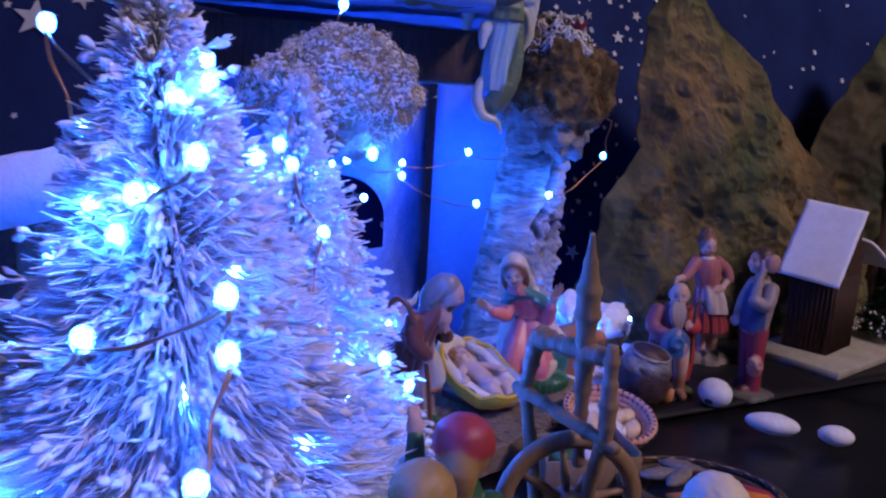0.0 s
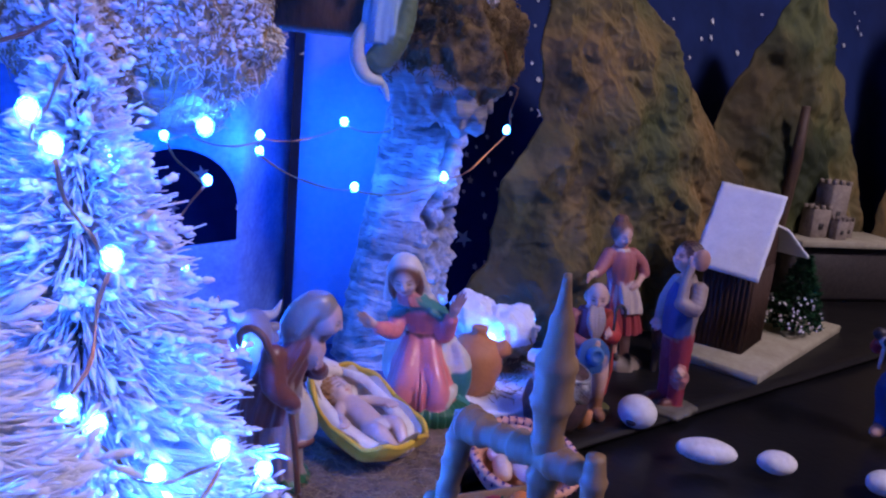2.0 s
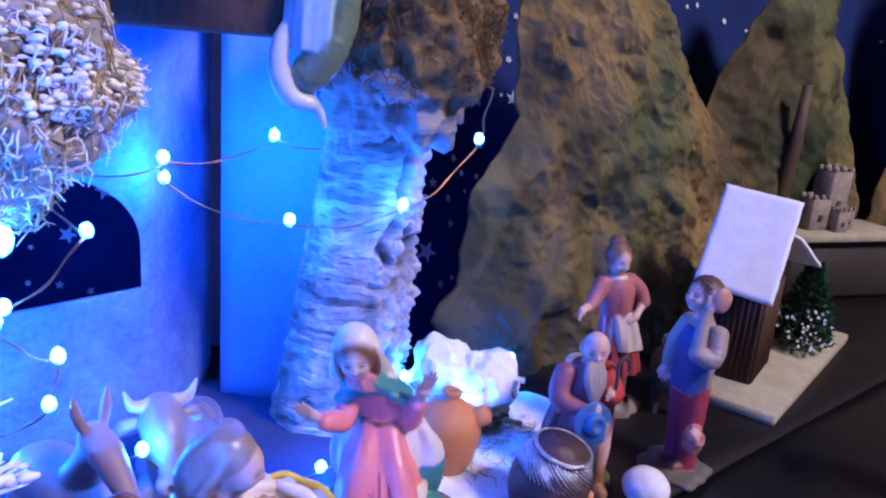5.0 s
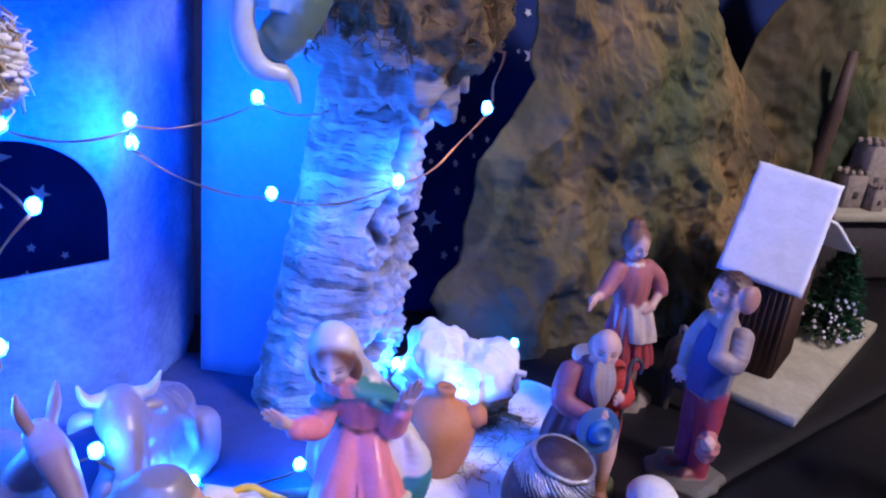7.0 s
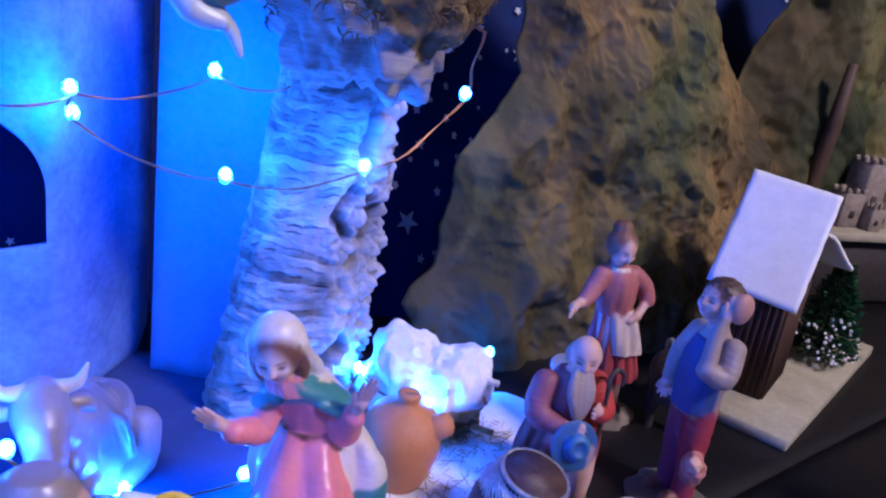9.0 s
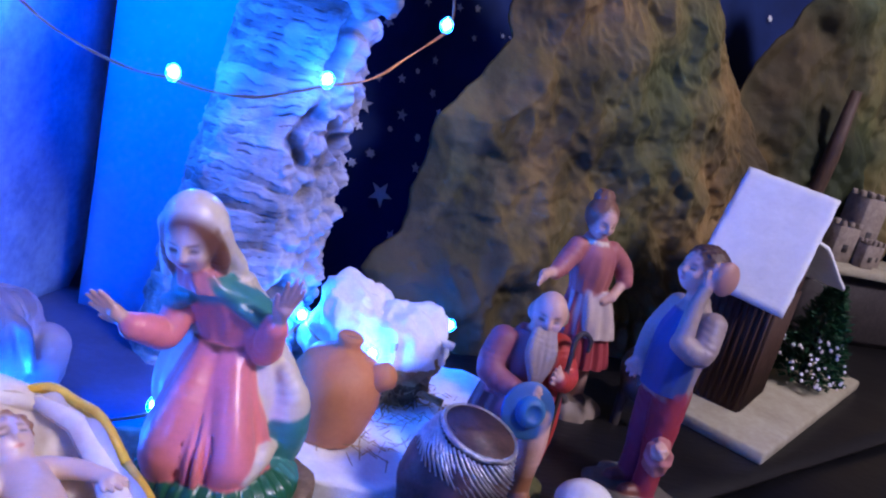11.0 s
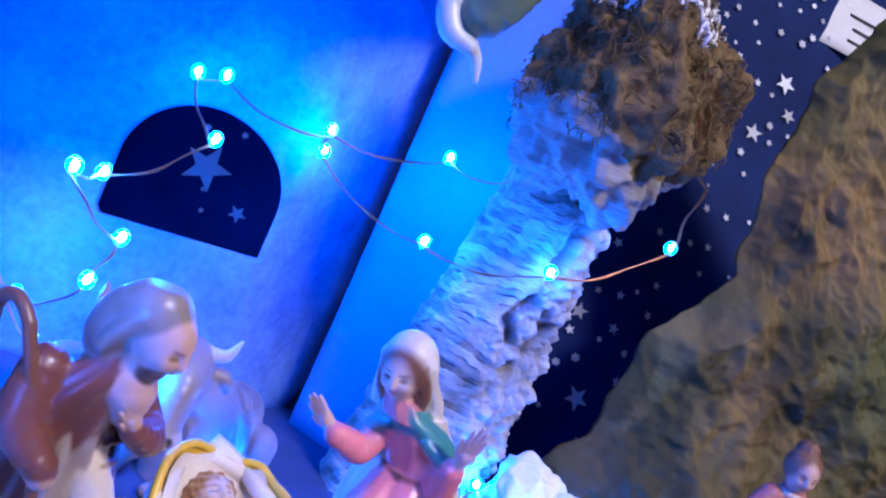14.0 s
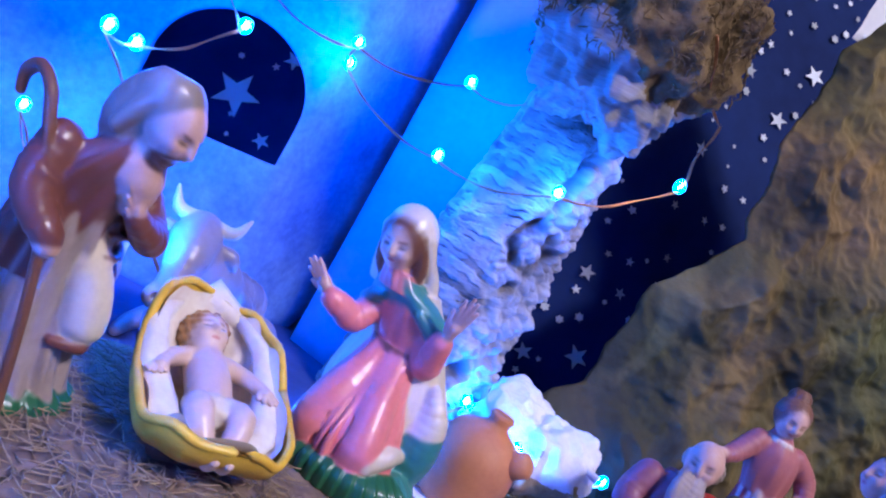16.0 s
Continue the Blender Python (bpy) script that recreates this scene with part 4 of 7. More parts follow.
        for ax in range(3):
            o1, o2 = [a for a in range(3) if a != ax]
            lo = [slice(None)] * 3
            hi = [slice(None)] * 3
            lo[ax], hi[ax] = slice(0, -1), slice(1, None)
            a, b = d[tuple(lo)], d[tuple(hi)]
            cross = (a < 0) != (b < 0)
            t = np.where(cross, a / np.where(cross, a - b, 1), 0)
            for i in (0, 1):
                for j in (0, 1):
                    src = [slice(0, size[0]), slice(0, size[1]), slice(0, size[2])]
                    src[o1], src[o2] = slice(i, i + size[o1]), slice(j, j + size[o2])
                    src = tuple(src)
                    total += cross[src]
                    pos[..., ax] += t[src]
                    pos[..., o1] += cross[src] * i
                    pos[..., o2] += cross[src] * j
        cell = total > 0
        index = np.full(cell.shape, -1, np.int64)
        index[cell] = np.arange(cell.sum())
        where = np.argwhere(cell)
        local = pos[cell] / total[cell][:, None]
        verts = (where + local) * st + self.low
        # paint at each vertex, blended from the cell's eight corners
        col = np.zeros((len(where), 3), np.float32)
        for i in (0, 1):
            for j in (0, 1):
                for k in (0, 1):
                    w = np.abs(1 - i - local[:, 0]) * np.abs(1 - j - local[:, 1]) * np.abs(1 - k - local[:, 2])
                    col += w[:, None] * self.c[where[:, 0] + i, where[:, 1] + j, where[:, 2] + k]
        faces = []
        for ax in range(3):
            o1, o2 = (ax + 1) % 3, (ax + 2) % 3
            lo = [slice(1, -1)] * 3
            hi = [slice(1, -1)] * 3
            lo[ax], hi[ax] = slice(0, -1), slice(1, None)
            a, b = neg[tuple(lo)], neg[tuple(hi)]
            e = np.argwhere(a != b)
            flip = b[a != b]
            e = e + np.array([0 if k == ax else 1 for k in range(3)])
            u1, u2 = np.eye(3, dtype=int)[o1], np.eye(3, dtype=int)[o2]
            quad = np.stack([index[tuple((e - u1 - u2).T)], index[tuple((e - u2).T)], index[tuple(e.T)], index[tuple((e - u1).T)]], 1)
            quad[flip] = quad[flip][:, ::-1]
            faces.append(quad)
        faces = np.concatenate(faces)
        verts = verts * 0.001
        verts[:, 0] += lean_x * verts[:, 2]
        verts[:, 1] += lean_y * verts[:, 2]
        verts *= scale
        me = bpy.data.meshes.new("statue")
        me.vertices.add(len(verts))
        me.vertices.foreach_set("co", verts.astype(np.float32).ravel())
        me.loops.add(faces.size)
        me.loops.foreach_set("vertex_index", faces.astype(np.int32).ravel())
        me.polygons.add(len(faces))
        me.polygons.foreach_set("loop_start", np.arange(0, faces.size, 4, dtype=np.int32))
        me.polygons.foreach_set("use_smooth", np.ones(len(faces), bool))
        me.materials.append(material)
        me.update(calc_edges=True)
        tint = me.attributes.new("paint", "FLOAT_COLOR", "POINT")
        tint.data.foreach_set("color", np.concatenate([col, np.ones((len(col), 1), np.float32)], 1).ravel())
        ob = new("statue", me)
        ob.matrix_basis = at
        return tagged(ob, label, "figurine", group)


def kneeling_woman():
    m = Clay((-58, -52, 16), (36, 24, 134), 0.55)
    m.stack([(18, 1, -17, 29, 25), (24, 1, -17, 30, 26), (28, 1, -17, 28, 24), (31, 1, -16, 21, 18)], GRASS, 34, 0.022)
    # cream mantle down the back, teal at its foot
    m.stack([(29, 3, -5, 24, 15), (36, 1, -4, 29, 16), (48, -1, -3, 29.5, 16), (60, -3, -3, 26, 14), (72, -6, -3, 20, 12), (86, -9, -6, 17.5, 11), (98, -14, -12, 13, 10)], CREAM, 7, 0.035, 0.02, k=1.0)
    m.limb([(17, -4, 31), (21, -8, 42), (22, -9, 54), (18, -10, 64)], [11, 9, 6.5, 3], CREAM, k=2.5)
    m.blob((22, -6, 32), (17, 16, 21), TEAL, paint=True)
    # gown with two bent knees and long folds between them
    m.stack([(28, -4, -21, 23, 17), (35, -4, -20, 23.5, 18), (46, -5, -17, 20.5, 16.5), (57, -6, -13, 16.5, 13.5), (67, -6, -10, 13, 10.5), (73, -6, -9, 11.5, 9.5)], PINK, 8, 0.032, 0.025, k=0.8, sway=1.2)
    for x0, x1 in ((-16, -11), (6, 0)):
        m.limb([(x0, -31, 33), (x0 + 0.5, -31, 38), ((x0 + x1) / 2, -25, 52), (x1, -16, 68)], [8.5, 8.5, 7, 3.5], PINK, k=3.5)
    for x0, x1, y0 in ((-6, -7, -38), (-3, -5, -39), (13, 3, -33), (-22, -13, -28)):
        m.limb([(x0, y0, 30), (x0 * 0.9 + x1 * 0.1, y0 + 1, 40), (x1, -22, 60), (x1, -18, 69)], [1.5, 1.3, 1.0, 0.5], PINK, k=1.6)
    for x0, x1, y0 in ((-4.6, -6, -38.5), (1, -3, -37.5), (-10, -9, -37)):
        m.limb([(x0, y0, 30), (x0, y0 + 1.5, 42), (x1, -23, 58)], [0.7, 0.6, 0.3], PINK, k=1.2, cut=True)
    m.limb([(12, -32, 33), (16, -26, 37), (18, -18, 37)], [4.5, 4.5, 3], CREAM, k=1.5)
    # belt, bodice
    m.stack([(73, -5, -9, 11.5, 9.5), (82, -6.5, -11, 14, 10.5), (90, -9, -14, 14.5, 10), (96, -13, -17, 10, 8), (101, -16, -20, 6, 6)], PINK, 7, 0.03, 0.09, k=0.8)
    m.stack([(70.5, -6, -9.3, 12.2, 10.2), (73.5, -6, -9.3, 12.4, 10.4)], MAROON, 0, 0, k=0.5)
    # teal cape over the shoulders, rose collar
    m.stack([(86, -8, -11, 19, 10.3), (90, -9.5, -13, 18.5, 10.9), (95, -12, -16.5, 14, 10.8), (100, -15, -19, 8, 8)], TEAL, 4, 0.02, 0.03, k=0.6)
    m.limb([(-27, -15, 84), (-23, -20, 87), (-18, -23, 90)], [3.0, 3.2, 2.0], TEAL, k=1.5)
    m.limb([(10, -15, 83), (5, -20, 87), (-1, -23, 90)], [3.0, 3.2, 2.0], TEAL, k=1.5)
    m.stack([(94, -13, -18.5, 10, 9.5), (97, -15, -20, 9, 8.5), (102, -17, -21.5, 6.5, 6.5)], (0.6, 0.22, 0.22), 6, 0.05, 0.15, k=0.6)
    m.limb([(-16, -21, 97), (-19, -23, 107)], [5, 4.6], SKIN)
    c, f = (-20, -26.5, 112.5), np.array((0.0, -0.9, -0.42))
    f /= np.linalg.norm(f)
    h = np.array(c)
    s = np.cross(f, (-0.12, 0, 1))
    s /= np.linalg.norm(s)
    up = np.cross(s, f)
    # veil, hair, then the face between them
    m.blob(h - f * 4.6 + up * 2.2, (10.9, 10.8, 12.2), CREAM, (s, f, up), k=1)
    for e in (-1, 1):
        m.limb([h + s * e * 9.6 - f * 3 + up * 3, h + s * e * 10.6 - f * 4.5 - up * 6, h + s * e * 12 - f * 6.5 - up * 15, h + s * e * 13 - f * 7 - up * 22], [2.4, 2.6, 3.4, 3.0], CREAM, k=2.5)
    m.limb([h - f * 8 - up * 2, h - f * 9 - up * 14, h - f * 9 - up * 26], [9.5, 11, 10], CREAM, k=3)
    m.blob(h - f * 1.9 + up * 0.9, (10.2, 10.0, 11.6), HAIR, (s, f, up), k=0.5)
    for e in (-1, 1):
        m.limb([h + s * e * 7.6 - f * 0.3 + up * 4, h + s * e * 8.6 - f * 0.5 - up * 4, h + s * e * 8.4 - f * 1 - up * 11, h + s * e * 7.5 - f * 0.4 - up * 17], [2.3, 2.6, 3.0, 1.6], HAIR, k=0.8, wave=0.12, pitch=2.4)
    m.face(c, 10.2, f, PALE, -0.12)
    # arms and open hands
    for sh, el, wr, tip, ac in (((-20, -13, 86), (-25, -22, 75), (-33, -31, 79), (-47, -35, 89), (0.3, -0.2, 0.9)), ((0, -13, 86), (9, -14, 73), (12, -21, 85), (18, -30, 107), (0.95, 0.3, -0.15))):
        mid = tuple((a + b) / 2 for a, b in zip(el, wr))
        m.limb([sh, tuple((a + b) / 2 for a, b in zip(sh, el)), el, mid, wr], [5.4, 5.8, 6.0, 5.6, 4.8], PINK, k=1.6, wave=0.14, pitch=4.2)
        m.hand(wr, tip, ac, SKIN)
    return m


kneeling_woman().make(M_gloss, pose(0.147, 0.743, 0.0, 0, 0, -8), "kneeling woman in glossy pink gown and cream veil with raised arms", "nativity figures")


def bowing_man():
    m = Clay((-40, -50, -1), (34, 28, 128), 0.6)
    m.stack([(0, 0, 0, 22, 20), (5, 0, 0, 22, 20), (9, 0, 0, 17, 15)], GRASS, 15, 0.03)
    m.stack([(5, 0, 0, 17.5, 17), (20, 0, 0, 16.5, 15.5), (42, 0, -1, 15, 14), (60, 0, -5, 14, 12.5), (74, 0, -9, 13, 11)], MAUVE, 9, 0.07, 0.02, sway=1.0)
    # bent knee wrapped in a cream cloth with a maroon hem
    m.limb([(5, -10, 31), (5, -17, 38), (4, -16, 52), (1, -12, 66)], [7, 8.5, 8, 6], CREAM, k=1.5)
    m.limb([(-4, -16, 29), (4, -21, 29.5), (11, -15, 30)], [2, 2.6, 2], MAROON, k=1)
    # mantle over the shoulders and back, open over the chest
    m.stack([(46, 0, 3, 19, 14.5), (58, 0, 1, 19.5, 15), (74, 0, -5, 18.5, 14.5), (88, 0, -13, 17.5, 13), (97, 0, -19, 12.5, 10), (103, 0, -23, 6, 6)], MAROON, 7, 0.055, 0.04, k=0.8, sway=1.5)
    for z in (56, 64, 72):
        m.limb([(17, -2, z + 8), (18, -9, z), (12, -17, z - 3), (3, -20, z - 2)], [1.4, 1.7, 1.5, 0.7], MAROON, k=1.8)
    m.limb([(0, -25, 101), (1, -25, 93), (3, -23, 83)], [6.5, 8.5, 5], SKIN, k=1.0)
    # sleeves: one arm across the chest, one with the crook
    m.limb([(15, -10, 92), (20, -16, 76), (14, -25, 73), (4, -28, 79)], [7, 7.2, 6.4, 4.6], MAROON, k=1.6, wave=0.2, pitch=5)
    m.hand((5, -28, 79), (-4, -30, 90), (0.3, -0.3, 0.9), SKIN)
    m.limb([(-15, -8, 92), (-21, -9, 76), (-19, -17, 66)], [7, 7.2, 5.5], MAROON, k=1.6, wave=0.2, pitch=5)
    m.limb([(-19, -17, 66), (-18.5, -18, 63)], [4.2, 4.4], SKIN)
    # bowed head, long smooth hair, dark beard
    f = np.array((0.12, -0.84, -0.52))
    f /= np.linalg.norm(f)
    s = np.cross(f, (0, 0, 1))
    s /= np.linalg.norm(s)
    up = np.cross(s, f)
    h = np.array((0.0, -33.5, 113.5))
    m.limb([(0, -25, 99), (0, -31, 108)], [6, 5.5], SKIN)
    m.blob(h - f * 5.2 + up * 2.6, (9.7, 9.8, 10.4), ASH, (s, f, up), k=0.6)
    m.limb([h - f * 5 + up * 4, h - f * 9 - up * 4, h - f * 9.5 - up * 14, h - f * 7 - up * 24], [9.5, 9.5, 9.0, 5], ASH, k=2.5, wave=0.12, pitch=2.2)
    for e in (-1, 1):
        m.limb([h + s * e * 7.6 - f * 4.5 + up * 3, h + s * e * 8.2 - f * 6 - up * 4, h + s * e * 8.6 - f * 7 - up * 14], [2.4, 3.0, 2.4], ASH, k=1)
    m.face(h, 10.8, f, SKIN, 0, beard=HAIR)
    m.limb([h + f * 4 - up * 9, h + f * 3.5 - up * 14, h + f * 2 - up * 18], [4.5, 4, 1.5], HAIR, k=1, wave=0.15, pitch=1.8)
    m.limb([(-18.5, -18, 3), (-19.5, -17, 60), (-22, -8, 98), (-22, -5, 106), (-22, 1, 110), (-22, 7, 106), (-22, 7.5, 100)], [1.8, 1.9, 2.1, 2.2, 2.2, 2.0, 1.6], HAIR, k=0.5)
    return m


bowing_man().make(M_gloss, pose(0.053, 0.641, 0.016, 0, 0, 78), "bowing bearded man in mauve robe and maroon mantle with crook", "nativity figures", -0.16, 0.06, 0.895)


def ox():
    m = Clay((-26, -30, -1), (28, 68, 76), 0.7)
    m.stack([(0, 0, 30, 18, 28), (10, 0, 31, 18, 27), (20, 0, 31, 16, 25), (30, 0, 30, 10, 17)], OX, 0, 0, k=4)
    m.limb([(0, 14, 26), (0, 28, 27), (0, 44, 25), (0, 54, 17)], [13, 13, 13, 9], OX, k=5, wave=0.9, pitch=8)
    for x, z in ((10, 18), (16, 10), (-10, 18), (-16, 10)):
        m.limb([(x * 0.6, 26, 37), (x, 32, 29), (x * 1.25, 34, z * 0.8)], [1.4, 2.2, 1.2], (0.26, 0.2, 0.2), k=3)
    m.limb([(0, 18, 34), (0, 6, 42), (0, -2, 49)], [14, 11.5, 9], OX, k=4)
    a = math.radians(38)

    def at(x, y, z):
        return x * math.cos(a) - y * math.sin(a), x * math.sin(a) + y * math.cos(a), z
    m.limb([at(0, 1, 53), at(0, -7, 46), at(0, -14, 36), at(0, -18, 29)], [9.2, 9, 6.6, 5.8], OX, k=2)
    m.limb([at(-3, -18.5, 28), at(3, -18.5, 28)], [5, 5], (0.5, 0.4, 0.38), k=2)
    for e in (-1, 1):
        m.blob(at(e * 3, -23, 29), (1.2, 1.2, 1.5), SOOT, k=0.5, cut=True)
        m.limb([at(e * 5, 1, 58), at(e * 12, 0, 59), at(e * 15.5, -1, 67)], [2.9, 2.5, 0.7], HORN, k=0.8)
        m.limb([at(e * 8.5, 2, 50), at(e * 15, 3, 49), at(e * 18.5, 3, 45)], [2.6, 3.4, 1.2], OX, k=0.8)
        m.blob(at(e * 7.2, -10, 44), (1.7, 1.7, 1.2), SOOT, paint=True)
        m.limb([(e * 11, 13, 11), (e * 12, 2, 6), (e * 9, -7, 3)], [5, 3.8, 2.8], OX, k=1.5)
        m.limb([(e * 15, 48, 16), (e * 21, 37, 8), (e * 19, 24, 4)], [9.5, 6.5, 3.6], OX, k=1.5)
    m.limb([(0, 58, 20), (8, 60, 10), (14, 57, 4)], [2.2, 1.8, 2.8], HAIR, k=1)
    m.blob((8, 40, 36), (9, 9, 8), (0.2, 0.16, 0.17), paint=True)
    m.blob((-10, 22, 30), (8, 8, 7), (0.22, 0.17, 0.18), paint=True)
    return m


ox().make(M_gloss, pose(0.029, 0.757, 0.002, 0, 0, -14), "grey horned ox lying behind the manger under blue light", "nativity figures", 0, 0, 1.17)


def seated_elder():
    m = Clay((-30, -40, -1), (30, 30, 106), 0.65)
    m.stack([(0, 0, -4, 22, 27), (3, 0, -4, 22, 27), (6, 0, -3, 15, 20)], OLIVE, 5, 0.06)
    m.stack([(3, 4, 12, 17, 15), (20, 3, 10, 18.5, 16), (36, 1, 6, 17, 14.5), (50, 0, 2, 15.5, 12.5)], (0.12, 0.05, 0.06), 7, 0.06, 0.03)
    m.stack([(46, 0, 3, 16, 13), (60, 0, 0, 17, 13.5), (72, 0, -2, 15, 11), (80, 0, -3, 7, 7)], PLUM, 6, 0.04, 0.06)
    m.stack([(10, 13, 0, 9.5, 12), (34, 13, -2, 10.5, 12.5), (56, 11, -4, 9, 10.5), (72, 8, -3, 5, 6)], RED, 5, 0.08, 0.04, k=0.7)
    m.limb([(-2, 2, 36), (-1.5, -12, 46), (0, -23, 47)], [9, 8.6, 7], PLUM, k=2)
    m.limb([(0, -23, 48), (0.5, -25, 34), (1, -25, 20)], [7, 6.6, 4.8], SKIN, k=0.8)
    m.limb([(1, -25, 24), (1, -25, 9), (1, -32, 5)], [5.2, 5, 4.4], (0.3, 0.13, 0.06), k=0.8)
    m.limb([(8, 0, 30), (14, 2, 12), (15, 14, 6)], [8.5, 6.5, 4.5], PLUM, k=2)
    m.limb([(-15, -2, 73), (-20, -7, 60), (-11, -18, 56)], [6.8, 6.6, 4.6], PLUM, k=1.4, wave=0.2, pitch=3.5)
    m.limb([(15, -3, 72), (18, -10, 60), (10, -18, 62)], [6.6, 6.4, 4.6], RED, k=1.4, wave=0.2, pitch=3.5)
    m.hand((-11, -19, 57), (-5, -27, 61), (0.5, 0.1, 0.8), SKIN, (0, -1, -2))
    m.hand((10, -18, 62), (4, -21, 68), (0.4, 0.1, 0.8), SKIN)
    o, n = np.array((-8, -27, 51.0)), np.array((-0.1, -0.95, 0.25))
    s = np.cross(n, (0, 0, 1))
    up = np.cross(s, n)
    m.blob(o, (12.5, 1.8, 12.5), BLUE, (s, n, up), k=0.5)
    m.blob(o + n * 3, (6.6, 4, 6.6), (0.04, 0.16, 0.36), (s, n, up), k=0.5)
    m.blob(o + n * 7, (3.6, 2.4, 3.6), BLUE, (s, n, up), k=0.6, cut=True)
    h, f = np.array((2.0, -6.5, 90.0)), np.array((-0.45, -0.85, -0.3))
    m.limb([(1, -4, 78), (2, -6, 86)], [6, 5.5], SKIN)
    m.blob(h - f * 3.4 - np.array((0, 0, 2.5)), (9.8, 9, 7), ASH, k=1, rough=0.18, grain=1.6)
    m.face(h, 10, f, SKIN, beard=(0.36, 0.28, 0.25))
    for q in (-4, -1.5, 1.5, 4):
        m.limb([(h[0] - 4 + q, h[1] - 6.5, 83), (h[0] - 5 + q * 1.3, h[1] - 10, 74), (h[0] - 4.5 + q * 0.8, h[1] - 11, 65), (h[0] - 4 + q * 0.3, h[1] - 10.5, 58)], [2.2, 2.8, 2.2, 0.9], (0.36, 0.28, 0.25), k=0.5, wave=0.18, pitch=3)
    m.limb([(13.5, -17, 30), (13, -17, 70), (14, -15, 81), (18.5, -14, 84.5), (23, -14, 81), (22.5, -15, 76)], [1.2, 1.2, 1.3, 1.3, 1.3, 1.0], SOOT, k=0.4)
    return m


seated_elder().make(M_matt, pose(0.273, 0.784, 0.0, 0, 0, 12), "seated bald old man with white beard and blue hat", "shepherd figures")


def leaning_woman():
    m = Clay((-52, -36, -1), (30, 24, 142), 0.65)
    m.stack([(0, 4, 2, 22, 18), (6, 4, 2, 21, 17), (11, 3, 1, 14, 11)], ASH, 5, 0.09)
    for e in (-1, 1):
        m.limb([(e * 6 + 3, 0, 9), (e * 6 + 2, 0, 22), (e * 5, 0, 42)], [3.8, 4.6, 6], SKIN)
        m.limb([(e * 6 + 3, 1, 11), (e * 6 + 3, -8, 11)], [3.4, 2.8], SOOT)
    m.stack([(34, 1, 0, 20, 15.5), (38, 1, 0, 19.5, 15), (56, -2, -1, 16, 13), (72, -5, -2, 12, 10), (80, -7, -3, 10.5, 8.5)], (0.38, 0.06, 0.07), 13, 0.07, 0.01)
    m.stack([(54, 2, -4.5, 14.5, 12.5), (66, -1, -4.5, 14.5, 11.8), (76, -4, -4, 12.5, 10), (82, -6, -3, 11, 9)], (0.62, 0.5, 0.45), 6, 0.07, 0.06, k=0.7)
    m.stack([(79, -7, -3, 10.8, 8.8), (92, -9, -4, 13.5, 10.6), (104, -11, -4.5, 13, 9.6), (110, -12, -4.5, 8, 6.6), (115, -13, -4.5, 4, 4)], ROSE, 6, 0.03, 0.08)
    m.stack([(108.5, -12.2, -5, 8.3, 7.2), (110.5, -12.5, -5, 7.4, 6.6)], CREAM, 9, 0.05, k=0.4)
    m.limb([(-12.5, -5, 110), (-13, -7, 118)], [4, 3.8], SKIN)
    m.limb([(-23, -6, 105), (-30, -10, 95), (-36, -14, 90)], [5.8, 5.6, 4.2], ROSE, k=1.2, wave=0.18, pitch=3.5)
    m.limb([(-36, -14, 90), (-45, -20, 90)], [3.2, 2.6], SKIN)
    m.hand((-44, -20, 90), (-50, -26, 88), (0.3, 0.3, 0.8), SKIN)
    m.limb([(0, -4, 105), (10, -3, 97), (13, -6, 89)], [5.8, 5.8, 4.8], ROSE, k=1.2, wave=0.18, pitch=3.5)
    m.limb([(13, -6, 89), (4, -12, 80)], [3.2, 2.6], SKIN)
    m.limb([(4, -12, 80), (-1, -13, 77)], [3, 2.2], SKIN)
    h, f = np.array((-14.0, -8.0, 122.5)), np.array((0.1, -0.9, -0.4))
    m.blob(h - f * 2.2 + np.array((0, 0, 1.6)), (9.6, 9.4, 10), HAIR, k=0.5, rough=0.08, grain=2.2)
    m.stack([(130, -14.5, -4, 4.5, 4.5), (133, -14.6, -4, 6, 6), (136, -14.6, -4, 6, 6), (139, -14.6, -4, 3.4, 3.4)], HAIR, 8, 0.05)
    m.face(h, 9.3, f, SKIN)
    return m


leaning_woman().make(M_matt, pose(0.336, 0.867, 0.0, 0, 0, 6), "standing woman in rose blouse, white apron and red skirt", "shepherd figures")


